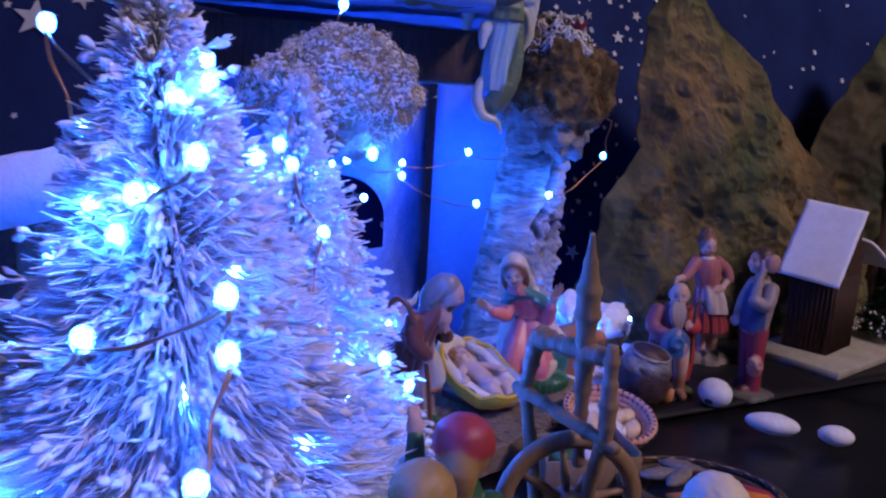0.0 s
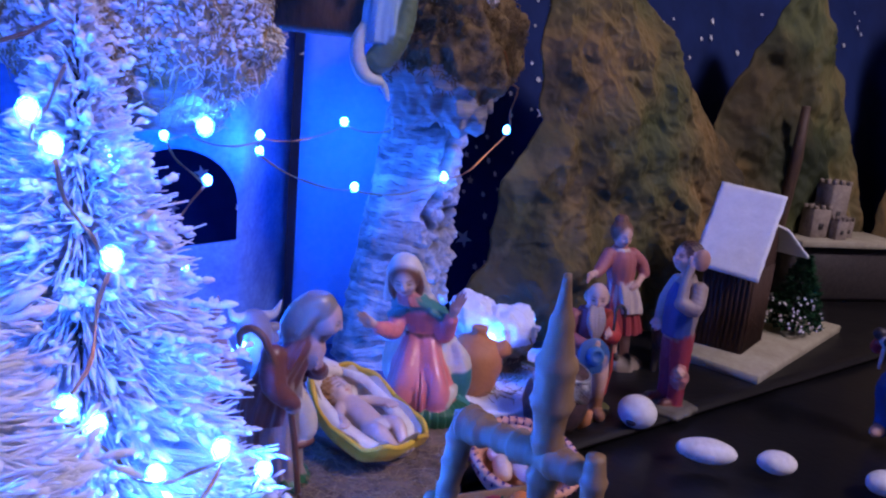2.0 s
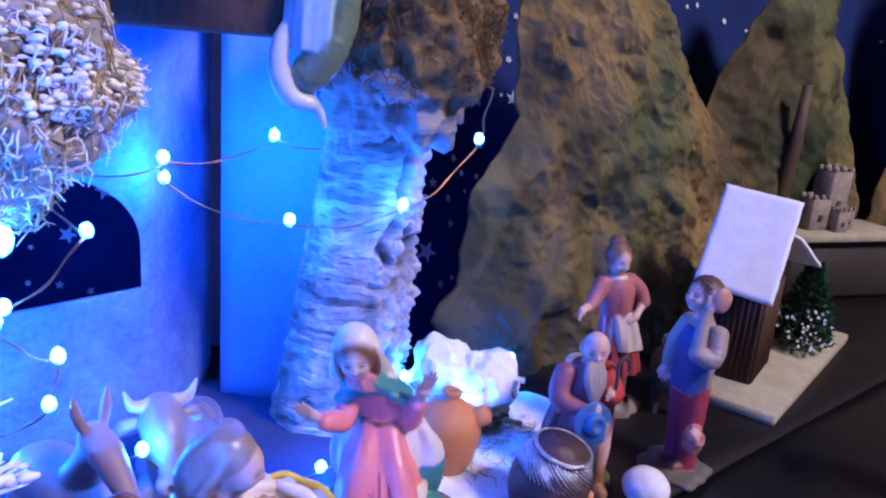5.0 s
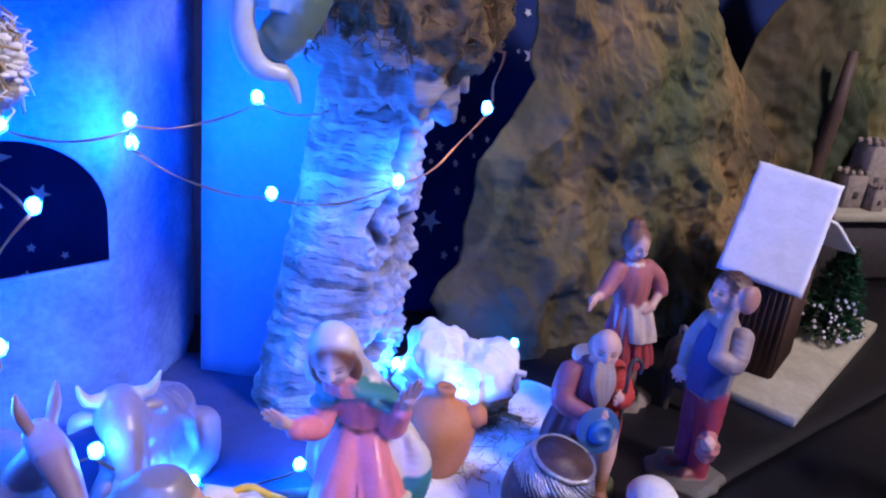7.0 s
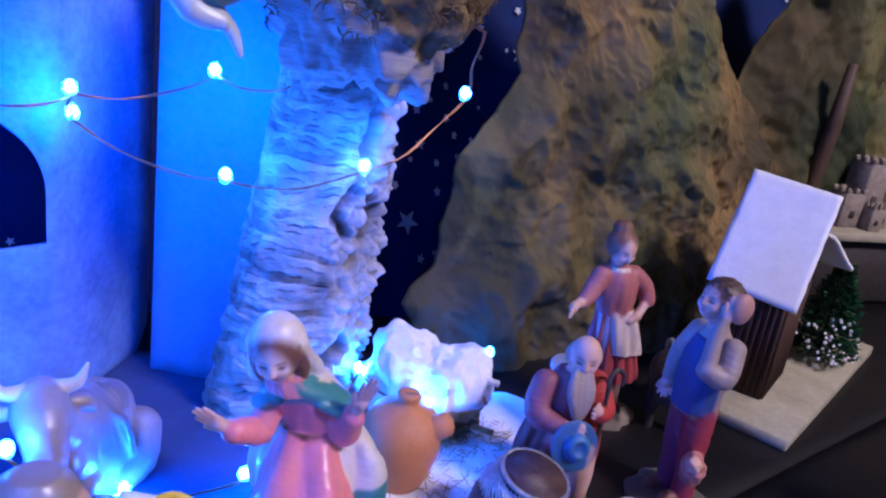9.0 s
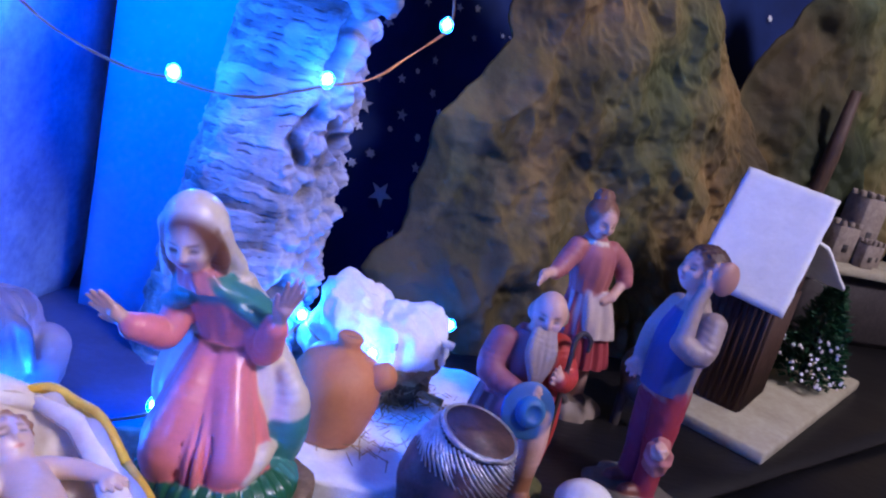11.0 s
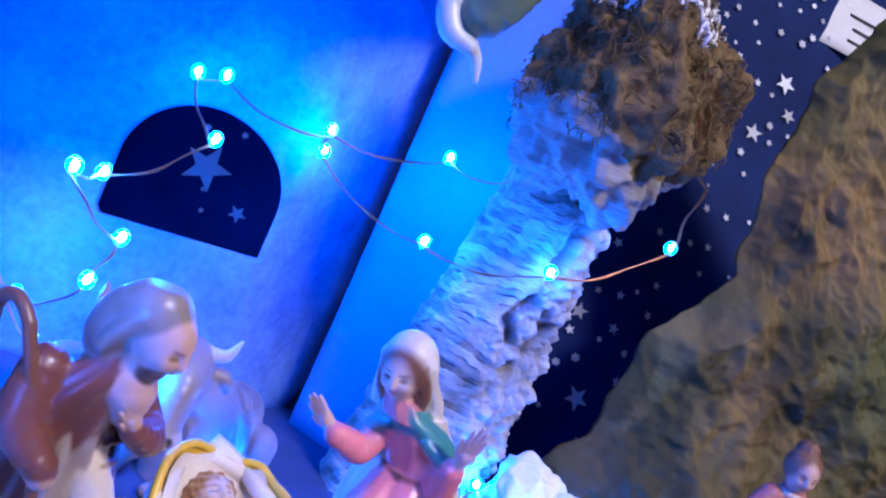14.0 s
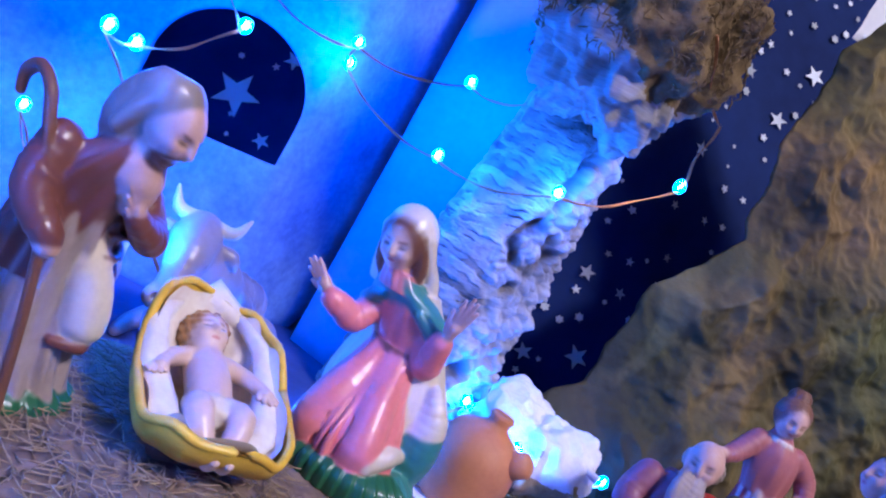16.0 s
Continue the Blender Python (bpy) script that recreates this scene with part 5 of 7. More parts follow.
def listening_boy():
    m = Clay((-28, -34, -1), (30, 26, 134), 0.65)
    m.stack([(0, 0, -2, 23, 21), (3, 0, -2, 23, 21), (5, 0, -2, 18, 16)], (0.14, 0.13, 0.1), 4, 0.1)
    for e, col in ((1, (0.34, 0.04, 0.06)), (-1, (0.2, 0.04, 0.08))):
        m.limb([(e * 6.5, 1, 5), (e * 6.3, 1, 20), (e * 6, 0, 40), (e * 4.6, 0, 58)], [6, 6, 7.4, 8.6], col, k=1.0, wave=0.25, pitch=9)
        m.limb([(e * 6.5, 1, 6), (e * 6.5, -9, 6)], [4.4, 3.6], MAROON)
    m.stack([(55, 0, 0, 12, 10), (64, 0, 0, 12.2, 10.2), (78, 0, 1, 13, 11), (92, 0, 1, 13, 10), (99, 0, 0, 8, 7), (105, 0, 0, 4, 4)], SHIRT, 6, 0.045, 0.05)
    m.stack([(58, 1, -3.5, 11.4, 9.6), (75, 1, -3.6, 12.2, 10.2), (90, 1, -3, 11.8, 9.2), (97, 1, -2, 7.4, 6.4)], (0.04, 0.08, 0.24), 5, 0.035, 0.05, k=0.6)
    m.limb([(12, 2, 95), (17, -4, 83), (14, -13, 86)], [6.2, 6, 5], SHIRT, k=1.2, wave=0.2, pitch=3.5)
    m.limb([(14, -13, 86), (10, -9, 102), (9, -6, 110)], [4.4, 3.6, 2.8], SHIRT, k=1)
    m.hand((9, -6, 109), (9.5, -1, 122), (0.1, 0.9, -0.3), SKIN)
    m.blob((11, 1, 117), (3.6, 6.5, 8), (0.5, 0.26, 0.2), k=1)
    m.limb([(-12, 1, 95), (-17, -3, 80), (-13, -10, 68)], [6, 5.6, 3.6], SHIRT, k=1.2, wave=0.2, pitch=3.5)
    m.hand((-13, -10, 69), (-10, -13, 58), (0.6, 0.6, 0), SKIN)
    h, f = np.array((0.0, -4.5, 116.5)), np.array((0.05, -1, 0.02))
    m.limb([(0, -1, 102), (0, -3, 111)], [4.4, 4.2], SKIN)
    m.blob(h + np.array((0, 3.2, 3.0)), (9.8, 9.8, 9.4), (0.09, 0.045, 0.03), k=0.6, rough=0.2, grain=1.7)
    m.face(h, 9.6, f, SKIN)
    m.blob((15, -5, 30), (6.5, 6.5, 9.5), (0.5, 0.2, 0.18), k=1, rough=0.3, grain=0.9)
    m.blob((19, -9, 35), (4, 4, 4), SKIN, k=1, rough=0.2, grain=1.2)
    return m


listening_boy().make(M_matt, pose(0.349, 0.784, 0.0, 0, 0, -80), "standing boy in blue waistcoat and red trousers, hand at his ear", "shepherd figures", 0, 0, 1.05)


# ---- nativity figures: plain one-piece statues ----
class Sculpt(Clay):
    """Takes tubes and balls in metres, with a material's colour as paint."""

    def tone(self, material):
        return tuple(material.node_tree.nodes["Color Ramp"].color_ramp.elements[1].color[:3])

    def tube(self, pts, radii, material, n=14, fold=0, depth=0.0, flat=(1, 0, 0), twist=0.0, wob=0.0):
        pts = [np.array(p, float) * 1000 for p in pts]
        pairs = [np.array(r if isinstance(r, tuple) else (r, r)) * 1000 for r in radii]
        rise = np.diff([p[2] for p in pts])
        drift = max(abs(a[k] - b[k]) for a, b in zip(pts, pts[1:]) for k in (0, 1))
        if max(r.max() for r in pairs) > 7.5 and (rise > 0).all() and drift < 9:
            self.stack([(p[2], p[0], p[1], r[0], r[1]) for p, r in zip(pts, pairs)], self.tone(material), fold, depth * 0.8, 0.02)
        else:
            self.limb(pts, [float(np.sqrt(r[0] * r[1])) for r in pairs], self.tone(material), k=0.9)

    def ball(self, c, r, material, turn=None, n=14, rough=0.0, grain=60.0):
        r = np.array(r if isinstance(r, tuple) else (r, r, r)) * 1000
        self.blob(np.array(c, float) * 1000, tuple(np.maximum(r, 0.5)), self.tone(material), k=0.8, rough=rough * 1.5, grain=1.6)


def figure(m, at, label, group="nativity figures"):
    return m.make(M_matt, at, label, group)


def hand(m, wrist, tip, spread, material=None):
    """Palm and open fingers from wrist towards tip."""
    w, t, s = Vector(wrist), Vector(tip), Vector(spread)
    d = t - w
    m.ball(w + d * 0.35, (0.0038, 0.0024, 0.0048), material or M_skin, n=12)
    for k in (-1.5, -0.5, 0.5, 1.5):
        m.tube([w + d * 0.35 + s * (k * 0.5), w + d * 0.75 + s * (k * 0.85), w + d + s * k * 1.15], [0.0014, 0.0012, 0.0008], material or M_skin, n=7)


def head(m, c, r, front, hair, beard=None, skin=None):
    """A plain head: skull, nose, brow, chin, and a cap of hair behind."""
    c, f = Vector(c), Vector(front).normalized()
    skin = skin or M_skin
    m.ball(c, (r * 0.82, r * 0.88, r * 1.08), skin, n=18)
    side = f.cross(Vector((0, 0, 1))).normalized()
    up = side.cross(f)
    m.ball(c + f * r * 0.36 - up * r * 0.52, (r * 0.5, r * 0.5, r * 0.46), skin, n=12)
    m.tube([c + f * r * 0.8 + up * r * 0.22, c + f * r * 1.04 - up * r * 0.16, c + f * r * 0.8 - up * r * 0.3], [r * 0.07, r * 0.15, r * 0.1], skin, n=8)
    for k in (-1, 1):
        m.ball(c + f * r * 0.76 + side * (k * r * 0.33) + up * r * 0.1, (r * 0.1, r * 0.08, r * 0.05), M_hair, n=8)
        m.tube([c + f * r * 0.8 + side * (k * r * 0.16) + up * r * 0.27, c + f * r * 0.72 + side * (k * r * 0.5) + up * r * 0.25], [r * 0.028, r * 0.02], M_hair, n=6)
    m.ball(c + f * r * 0.78 - up * r * 0.42, (r * 0.2, r * 0.12, r * 0.06), M_rose, n=8)
    if hair:
        m.ball(c - f * r * 0.2 + up * r * 0.18, (r * 0.98, r * 0.98, r * 1.02), hair, n=20, rough=0.06, grain=500)
    if beard:
        m.tube([c + f * r * 0.55 - up * r * 0.62, c + f * r * 0.66 - up * r * 0.95, c + f * r * 0.55 - up * r * 1.45], [(r * 0.48, r * 0.24), (r * 0.44, r * 0.3), (r * 0.12, r * 0.1)], beard, n=14, fold=6, depth=0.09)


def baby():
    m = Clay((-26, -40, -1), (26, 42, 26), 0.55)
    h, f = (0, 26, 12), np.array((0.0, -0.35, 0.93))
    m.blob((0, 29, 10.5), (9.2, 8.6, 8.8), (0.4, 0.2, 0.08), k=0.6, rough=0.3, grain=1.5)
    m.limb([(0, 20, 9), (0, 14, 9)], [4.5, 6.5], PALE)
    m.limb([(0, 15, 8.5), (0, 6, 9.5), (0, -3, 9), (0, -9, 8.5)], [7.2, 7.8, 7.6, 6.6], PALE, k=2)
    m.face(h, 8.8, f, PALE)
    for e in (-1, 1):
        m.limb([(e * 5, -8, 9), (e * 7.5, -16, 14.5), (e * 4.5, -25, 10), (e * 2.6, -31, 8.5)], [5.2, 4.7, 3.7, 2.6], PALE, k=1.2)
        m.limb([(e * 2.6, -31, 9), (e * 2.4, -33.5, 12)], [2.3, 1.8], PALE)
        m.limb([(e * 7, 15, 10), (e * 14, 10, 11.5), (e * 18.5, 3, 13.5)], [3.6, 3.2, 2.5], PALE, k=1.2)
        m.hand((e * 18.5, 3, 13.5), (e * 21, -4, 15), (0.9, 0.2, 0), PALE)
    m.blob((0, -11, 11.5), (9.5, 5.5, 5), (0.78, 0.7, 0.6), k=0.8, rough=0.25, grain=0.9)
    return m


CRIB = pose(0.097, 0.672, 0.021, 0, 0, 0) @ pose(0, 0, 0, 0, 0, 44) @ pose(0, 0, 0, 11, 0, 0)


def bowl_at(u, v, rx=0.0265, ry=0.038, depth=0.02, lift=0.0):
    """A boat-shaped tub: v runs from the keel to the rim."""
    w = 2 * math.pi * u
    q = math.sin(v * math.pi / 2) ** 0.8
    e = 0.62
    cx, cy = math.copysign(abs(math.cos(w)) ** e, math.cos(w)), math.copysign(abs(math.sin(w)) ** e, math.sin(w))
    rim = 0.012 * max(0.0, cy) + 0.0028 * math.sin(w * 3 + 1) + 0.0012 * math.sin(w * 8)
    return cx * rx * q * (1 - 0.1 * cy), cy * ry * q, lift + 0.0035 + (depth + rim) * (1 - math.cos(v * math.pi / 2)) ** 0.9


manger = thing("manger", "yellow boat-shaped manger lined with a white cloth on cork", "manger", CRIB)
m = Mesh()
m.grid(bowl_at, 56, 14, M_yellow)
m.grid(lambda u, v: bowl_at(u, 1 - v, 0.0248, 0.0362, 0.0195, 0.0012), 56, 14, M_yellow)
m.tube([bowl_at(k / 56, 1.0, 0.0256, 0.037, 0.0198, 0.0008) for k in range(57)], [0.0017] * 57, M_yellow, n=8)
m.make("tub", manger)
m = Mesh()
m.box((0, 0, 0.003), (0.03, 0.045, 0.006), M_wood, turn=(-11, 0, 0))
m.make("foot", manger)
m = Mesh()
m.grid(lambda u, v: Vector(bowl_at(u, v * 0.93, 0.0236, 0.0345, 0.017, 0.006)) + Vector((0, 0, 0.0016 * math.sin(u * 60) * v + 0.0008 * math.sin(u * 25 + v * 9))), 90, 16, M_cloth)
for k in (-1, 1):
    m.tube([(k * 0.012, 0.036, 0.03), (k * 0.021, 0.02, 0.028), (k * 0.0215, 0.0, 0.0225), (k * 0.0165, -0.02, 0.019), (k * 0.006, -0.033, 0.0185)], [(0.003, 0.002), (0.0045, 0.003), (0.005, 0.003), (0.005, 0.003), (0.003, 0.002)], M_cloth, n=14, fold=4, depth=0.12)
m.tube([(-0.014, 0.034, 0.028), (0, 0.038, 0.034), (0.014, 0.034, 0.028)], [(0.004, 0.003), (0.006, 0.004), (0.004, 0.003)], M_cloth, n=14, fold=4, depth=0.1)
m.make("lining", manger)
baby().make(M_gloss, CRIB @ pose(0, -0.002, 0.0105, 4, 0, 0), "small bare infant lying with spread arms in the manger", "nativity figures")


def donkey():
    m = Sculpt((-34, -42, -1), (34, 70, 136), 0.75)
    m.tube([(0, 0.004, 0.026), (0, 0.018, 0.027), (0, 0.038, 0.027), (0, 0.056, 0.022), (0, 0.064, 0.014)], [(0.01, 0.012), (0.015, 0.018), (0.016, 0.019), (0.015, 0.018), (0.008, 0.01)], M_donkey, n=28)
    m.tube([(0, 0.016, 0.036), (0, 0.006, 0.05), (0, -0.003, 0.06)], [(0.0105, 0.012), (0.008, 0.01), (0.007, 0.008)], M_donkey, n=18)
    m.tube([(0, 0.002, 0.066), (0, -0.009, 0.061), (0, -0.022, 0.05), (0, -0.028, 0.044)], [(0.0072, 0.0075), (0.008, 0.008), (0.0058, 0.0058), (0.0048, 0.0042)], M_donkey, n=18)
    m.ball((0, -0.0275, 0.0445), (0.0052, 0.0042, 0.0045), M_ox, n=12)
    m.tube([(0, 0.003, 0.072), (0, 0.012, 0.058), (0, 0.02, 0.045)], [(0.0012, 0.003), (0.0016, 0.0045), (0.0012, 0.003)], M_hair, n=10)
    for k in (-1, 1):
        m.tube([(k * 0.0045, 0.001, 0.07), (k * 0.0075, 0.003, 0.08), (k * 0.0085, 0.003, 0.089)], [(0.0026, 0.0018), (0.0036, 0.0022), (0.0007, 0.0006)], M_donkey, n=12)
        m.ball((k * 0.0064, -0.01, 0.0635), 0.0014, M_goat, n=8)
        m.tube([(k * 0.009, 0.014, 0.018), (k * 0.011, 0.002, 0.008), (k * 0.009, -0.008, 0.003)], [0.0055, 0.0042, 0.003], M_donkey, n=12)
        m.tube([(k * 0.012, 0.05, 0.018), (k * 0.016, 0.04, 0.007), (k * 0.014, 0.03, 0.003)], [0.008, 0.005, 0.003], M_donkey, n=12)
    return m


figure(donkey(), pose(0.003, 0.731, 0.0, 0, 0, 42), "brown long-eared donkey lying beside the ox")


def goat():
    m = Sculpt((-34, -42, -1), (34, 70, 136), 0.75)
    m.tube([(0, 0.002, 0.03), (0, 0.014, 0.032), (0, 0.03, 0.032), (0, 0.044, 0.029), (0, 0.05, 0.024)], [(0.009, 0.01), (0.0125, 0.0145), (0.0135, 0.0155), (0.012, 0.0135), (0.006, 0.007)], M_goat, n=24, wob=0.06)
    m.tube([(0, 0.01, 0.038), (0, 0.0, 0.046), (0, -0.008, 0.05)], [0.008, 0.0068, 0.006], M_goat, n=16)
    m.tube([(0, -0.004, 0.054), (0, -0.012, 0.049), (0, -0.021, 0.04)], [(0.006, 0.0058), (0.0062, 0.0058), (0.0036, 0.0034)], M_goat, n=16)
    for k in (-1, 1):
        m.tube([(k * 0.003, -0.001, 0.058), (k * 0.0055, 0.005, 0.064), (k * 0.008, 0.011, 0.061), (k * 0.0085, 0.012, 0.055)], [0.0019, 0.0018, 0.0014, 0.0006], M_grey, n=8)
        m.tube([(k * 0.006, -0.003, 0.053), (k * 0.012, -0.002, 0.05)], [(0.002, 0.0028), (0.0008, 0.001)], M_goat, n=8)
        for y in (0.008, 0.04):
            m.tube([(k * 0.007, y, 0.028), (k * 0.0075, y, 0.014), (k * 0.0075, y - 0.001, 0.0)], [0.0048, 0.0032, 0.0028], M_goat, n=10)
    return m


figure(goat(), pose(0.374, 0.85, 0.0, 0, 0, -28), "dark curly-horned ram standing behind the woman", group="shepherd figures")


def crouching_shepherd():
    m = Sculpt((-34, -42, -1), (34, 70, 136), 0.75)
    for k in (-1, 1):
        m.tube([(k * 0.007, -0.006, 0.003), (k * 0.008, -0.004, 0.02), (k * 0.008, -0.009, 0.04), (k * 0.005, 0.004, 0.05)], [0.005, 0.0062, 0.0075, 0.009], M_blue, n=16, fold=4, depth=0.06)
        m.ball((k * 0.007, -0.011, 0.005), (0.0046, 0.0095, 0.005), M_skin, n=12)
    m.tube([(0, 0.004, 0.044), (0, 0.0, 0.06), (0, -0.004, 0.076), (0, -0.006, 0.086)], [(0.0135, 0.0115), (0.0145, 0.012), (0.0135, 0.0105), (0.005, 0.005)], M_red, n=26, fold=7, depth=0.05)
    m.tube([(-0.0135, -0.003, 0.077), (-0.0195, -0.012, 0.069), (-0.016, -0.021, 0.075)], [0.0055, 0.0052, 0.0038], M_red, n=14)
    m.tube([(0.0135, -0.003, 0.077), (0.019, -0.01, 0.067), (0.015, -0.02, 0.07)], [0.0055, 0.0052, 0.0038], M_red, n=14)
    head(m, (0, -0.01, 0.096), 0.0095, (0, -1, -0.2), M_hair)
    m.ball((-0.002, -0.025, 0.078), (0.012, 0.007, 0.006), M_cream, n=18, rough=0.1, grain=200)
    for x, y, z in ((-0.006, -0.031, 0.08), (0.004, -0.031, 0.081)):
        m.ball((x, y, z), (0.003, 0.003, 0.004), M_goat, n=10)
    m.ball((-0.0145, -0.025, 0.083), (0.005, 0.0048, 0.005), M_goat, n=12)
    m.tube([(-0.01, -0.025, 0.072), (-0.01, -0.026, 0.058)], [0.0018, 0.0015], M_cream, n=8)
    m.tube([(0.006, -0.025, 0.072), (0.006, -0.026, 0.058)], [0.0018, 0.0015], M_cream, n=8)
    return m


figure(crouching_shepherd(), pose(0.513, 0.737, 0.0, 0, 0, -62), "shepherd in red shirt and blue trousers carrying a spotted lamb", group="shepherd figures")


# front figures, seen from behind
def back_figure(hair, cap, robe, h, raised=False):
    m = Sculpt((-34, -42, -1), (34, 70, 136), 0.75)
    m.tube([(0, 0, 0), (0, 0, 0.004), (0, 0, 0.006)], [0.02, 0.02, 0.016], M_green, n=24, fold=7, depth=0.05)
    m.tube([(0, 0, 0.004), (0, 0, h * 0.25), (0, 0, h * 0.5), (0, 0.001, h * 0.68), (0, 0.001, h * 0.76), (0, 0.001, h * 0.8)], [(0.016, 0.015), (0.0145, 0.0135), (0.0125, 0.011), (0.0135, 0.011), (0.009, 0.008), (0.005, 0.005)], robe, n=36, fold=9, depth=0.05)
    c = Vector((0, -0.001, h * 0.885))
    head(m, c, 0.0108, (0, -1, -0.1), None)
    m.ball(c + Vector((0, 0.0025, 0.001)), (0.0112, 0.0108, 0.0116), hair, n=26, rough=0.08, grain=420)
    m.tube([c + Vector((0, 0.0075, 0.004)), c + Vector((0, 0.0095, -0.004)), c + Vector((0, 0.0085, -0.014))], [(0.0095, 0.004), (0.0112, 0.005), (0.0085, 0.0035)], hair, n=28, fold=12, depth=0.08)
    if cap:
        m.tube([c + Vector((0, 0.001, 0.001)), c + Vector((0, 0.001, 0.005)), c + Vector((0, 0.0015, 0.0105)), c + Vector((0, 0.002, 0.0145)), c + Vector((0, 0.002, 0.0155))], [0.0124, 0.0128, 0.0108, 0.006, 0.001], cap, n=26, fold=5, depth=0.02)
    for k in (-1, 1):
        if raised and k > 0:
            pts = [(k * 0.0125, 0, h * 0.71), (k * 0.019, -0.006, h * 0.72), (k * 0.0215, -0.012, h * 0.86)]
        else:
            pts = [(k * 0.0125, 0, h * 0.71), (k * 0.018, -0.003, h * 0.58), (k * 0.013, -0.013, h * 0.56)]
        m.tube(pts, [0.0056, 0.0052, 0.0036], robe, n=16, fold=4, depth=0.06)
        if raised and k > 0:
            hand(m, pts[2], Vector(pts[2]) + Vector((0.002, -0.003, 0.012)), (0.0012, 0.0004, 0))
        else:
            m.ball(pts[2], 0.0038, M_skin, n=10)
    return m


figure(back_figure(M_blond, M_red, M_green, 0.122, True), pose(0.08, 0.405, 0, 0, 0, 172), "shepherd in green robe and round red cap, arm raised", group="shepherd figures")
figure(back_figure(M_blond, None, M_robe, 0.132), pose(0.066, 0.352, 0, 0, 0, 165), "figure with long ochre hair seen by the spinning wheel", group="shepherd figures")
figure(back_figure(M_cream, None, M_plum, 0.13), pose(0.163, 0.36, 0, 0, 0, 190), "figure with pale fair hair beside the fish basket", group="shepherd figures")


def hanging_angel():
    m = Clay((-40, -24, -8), (40, 26, 142), 0.7)
    sky, sage, pearl = (0.34, 0.52, 0.6), (0.15, 0.2, 0.1), (0.6, 0.62, 0.52)
    m.stack([(34, -2, 1, 12.5, 10), (50, -3, 0, 12, 9.5), (68, -1, 0, 10.5, 8.5), (84, 1, -1, 11, 9), (100, 0, -1, 12, 9), (112, 0, 0, 6, 5)], sky, 7, 0.07, 0.03)
    m.limb([(9, 0, 98), (11, -2, 74), (10, -3, 52), (4, -2, 36), (-3, 0, 25)], [4.5, 5.2, 6.5, 8.5, 8.5], sage, k=1.2, wave=0.4, pitch=8)
    m.limb([(-11, 0, 47), (-16, 0, 38), (-17, 0, 26), (-12, -1, 15), (-3, -2, 12)], [2, 3.6, 4.6, 4.6, 3], pearl, k=1.0)
    m.limb([(-4, 0, 14), (1, 0, 9), (4, 0, 2)], [3, 2.4, 1.2], pearl, k=1)
    m.limb([(-8, 0, 84), (-15, -2, 78), (-17, -4, 66)], [4.5, 5, 2.2], pearl, k=1)
    m.stack([(86, 1, -3, 12.5, 9.5), (96, 1, -2, 13.5, 10), (106, 0, -1, 10, 8)], sage, 6, 0.06, 0.08, k=0.7)
    m.limb([(-12, -2, 104), (-4, -9, 97), (6, -11, 95)], [5, 4.4, 3], sage, k=1)
    m.limb([(11, -1, 104), (19, -5, 102), (23, -6, 113)], [5, 4.2, 3], pearl, k=1)
    m.hand((23, -6, 112), (25, -8, 124), (0.9, 0.2, 0), PALE)
    m.limb([(0, -1, 108), (-1, -2, 117)], [4, 3.8], SKIN)
    h, f = np.array((-1.0, -3.0, 124.0)), np.array((-0.3, -1, -0.4))
    m.blob(h + np.array((0, 3, 2)), (9.4, 9.2, 9.8), (0.34, 0.14, 0.06), k=0.6, rough=0.3, grain=1.4)
    m.face(h, 9.2, f, SKIN)
    for e in (-1, 1):
        for q in range(4):
            m.limb([(e * 4, 9, 104 - q * 4), (e * (17 + q), 13, 118 - q * 7), (e * (29 - q), 13, 112 - q * 11), (e * (27 - q * 2), 12, 94 - q * 9)], [2.5, 3.6, 3.6, 1.4], pearl, k=0.8)
    return m


hanging_angel().make(M_gloss, pose(0.1, 0.712, 0.22, 0, 0, 14), "glossy angel in blue and sage gown hanging from the roof edge", "nativity figures", 0, 0, 0.98)


# ---- pots and baskets ----
jug = thing("jug", "bulbous orange terracotta jug standing on the snowy slab", "jug", pose(0.188, 0.786, 0.009, 0, 4, 0))
m = Mesh()
m.tube(*lathe((0, 0, 0), [(0.0125, 0), (0.0165, 0.002), (0.019, 0.01), (0.0212, 0.021), (0.0206, 0.031), (0.0165, 0.0395), (0.0085, 0.0435), (0.0058, 0.0455), (0.0056, 0.0475), (0.0064, 0.0495), (0.0055, 0.051), (0.002, 0.0505)]), M_terra, n=36)
m.make("body", jug)
m = Mesh()
m.tube([(0.012, -0.004, 0.032), (0.018, -0.006, 0.037), (0.0215, -0.007, 0.0395), (0.0228, -0.0075, 0.0405)], [0.0075, 0.0064, 0.006, 0.003], M_terra, n=16)
m.make("spout", jug)

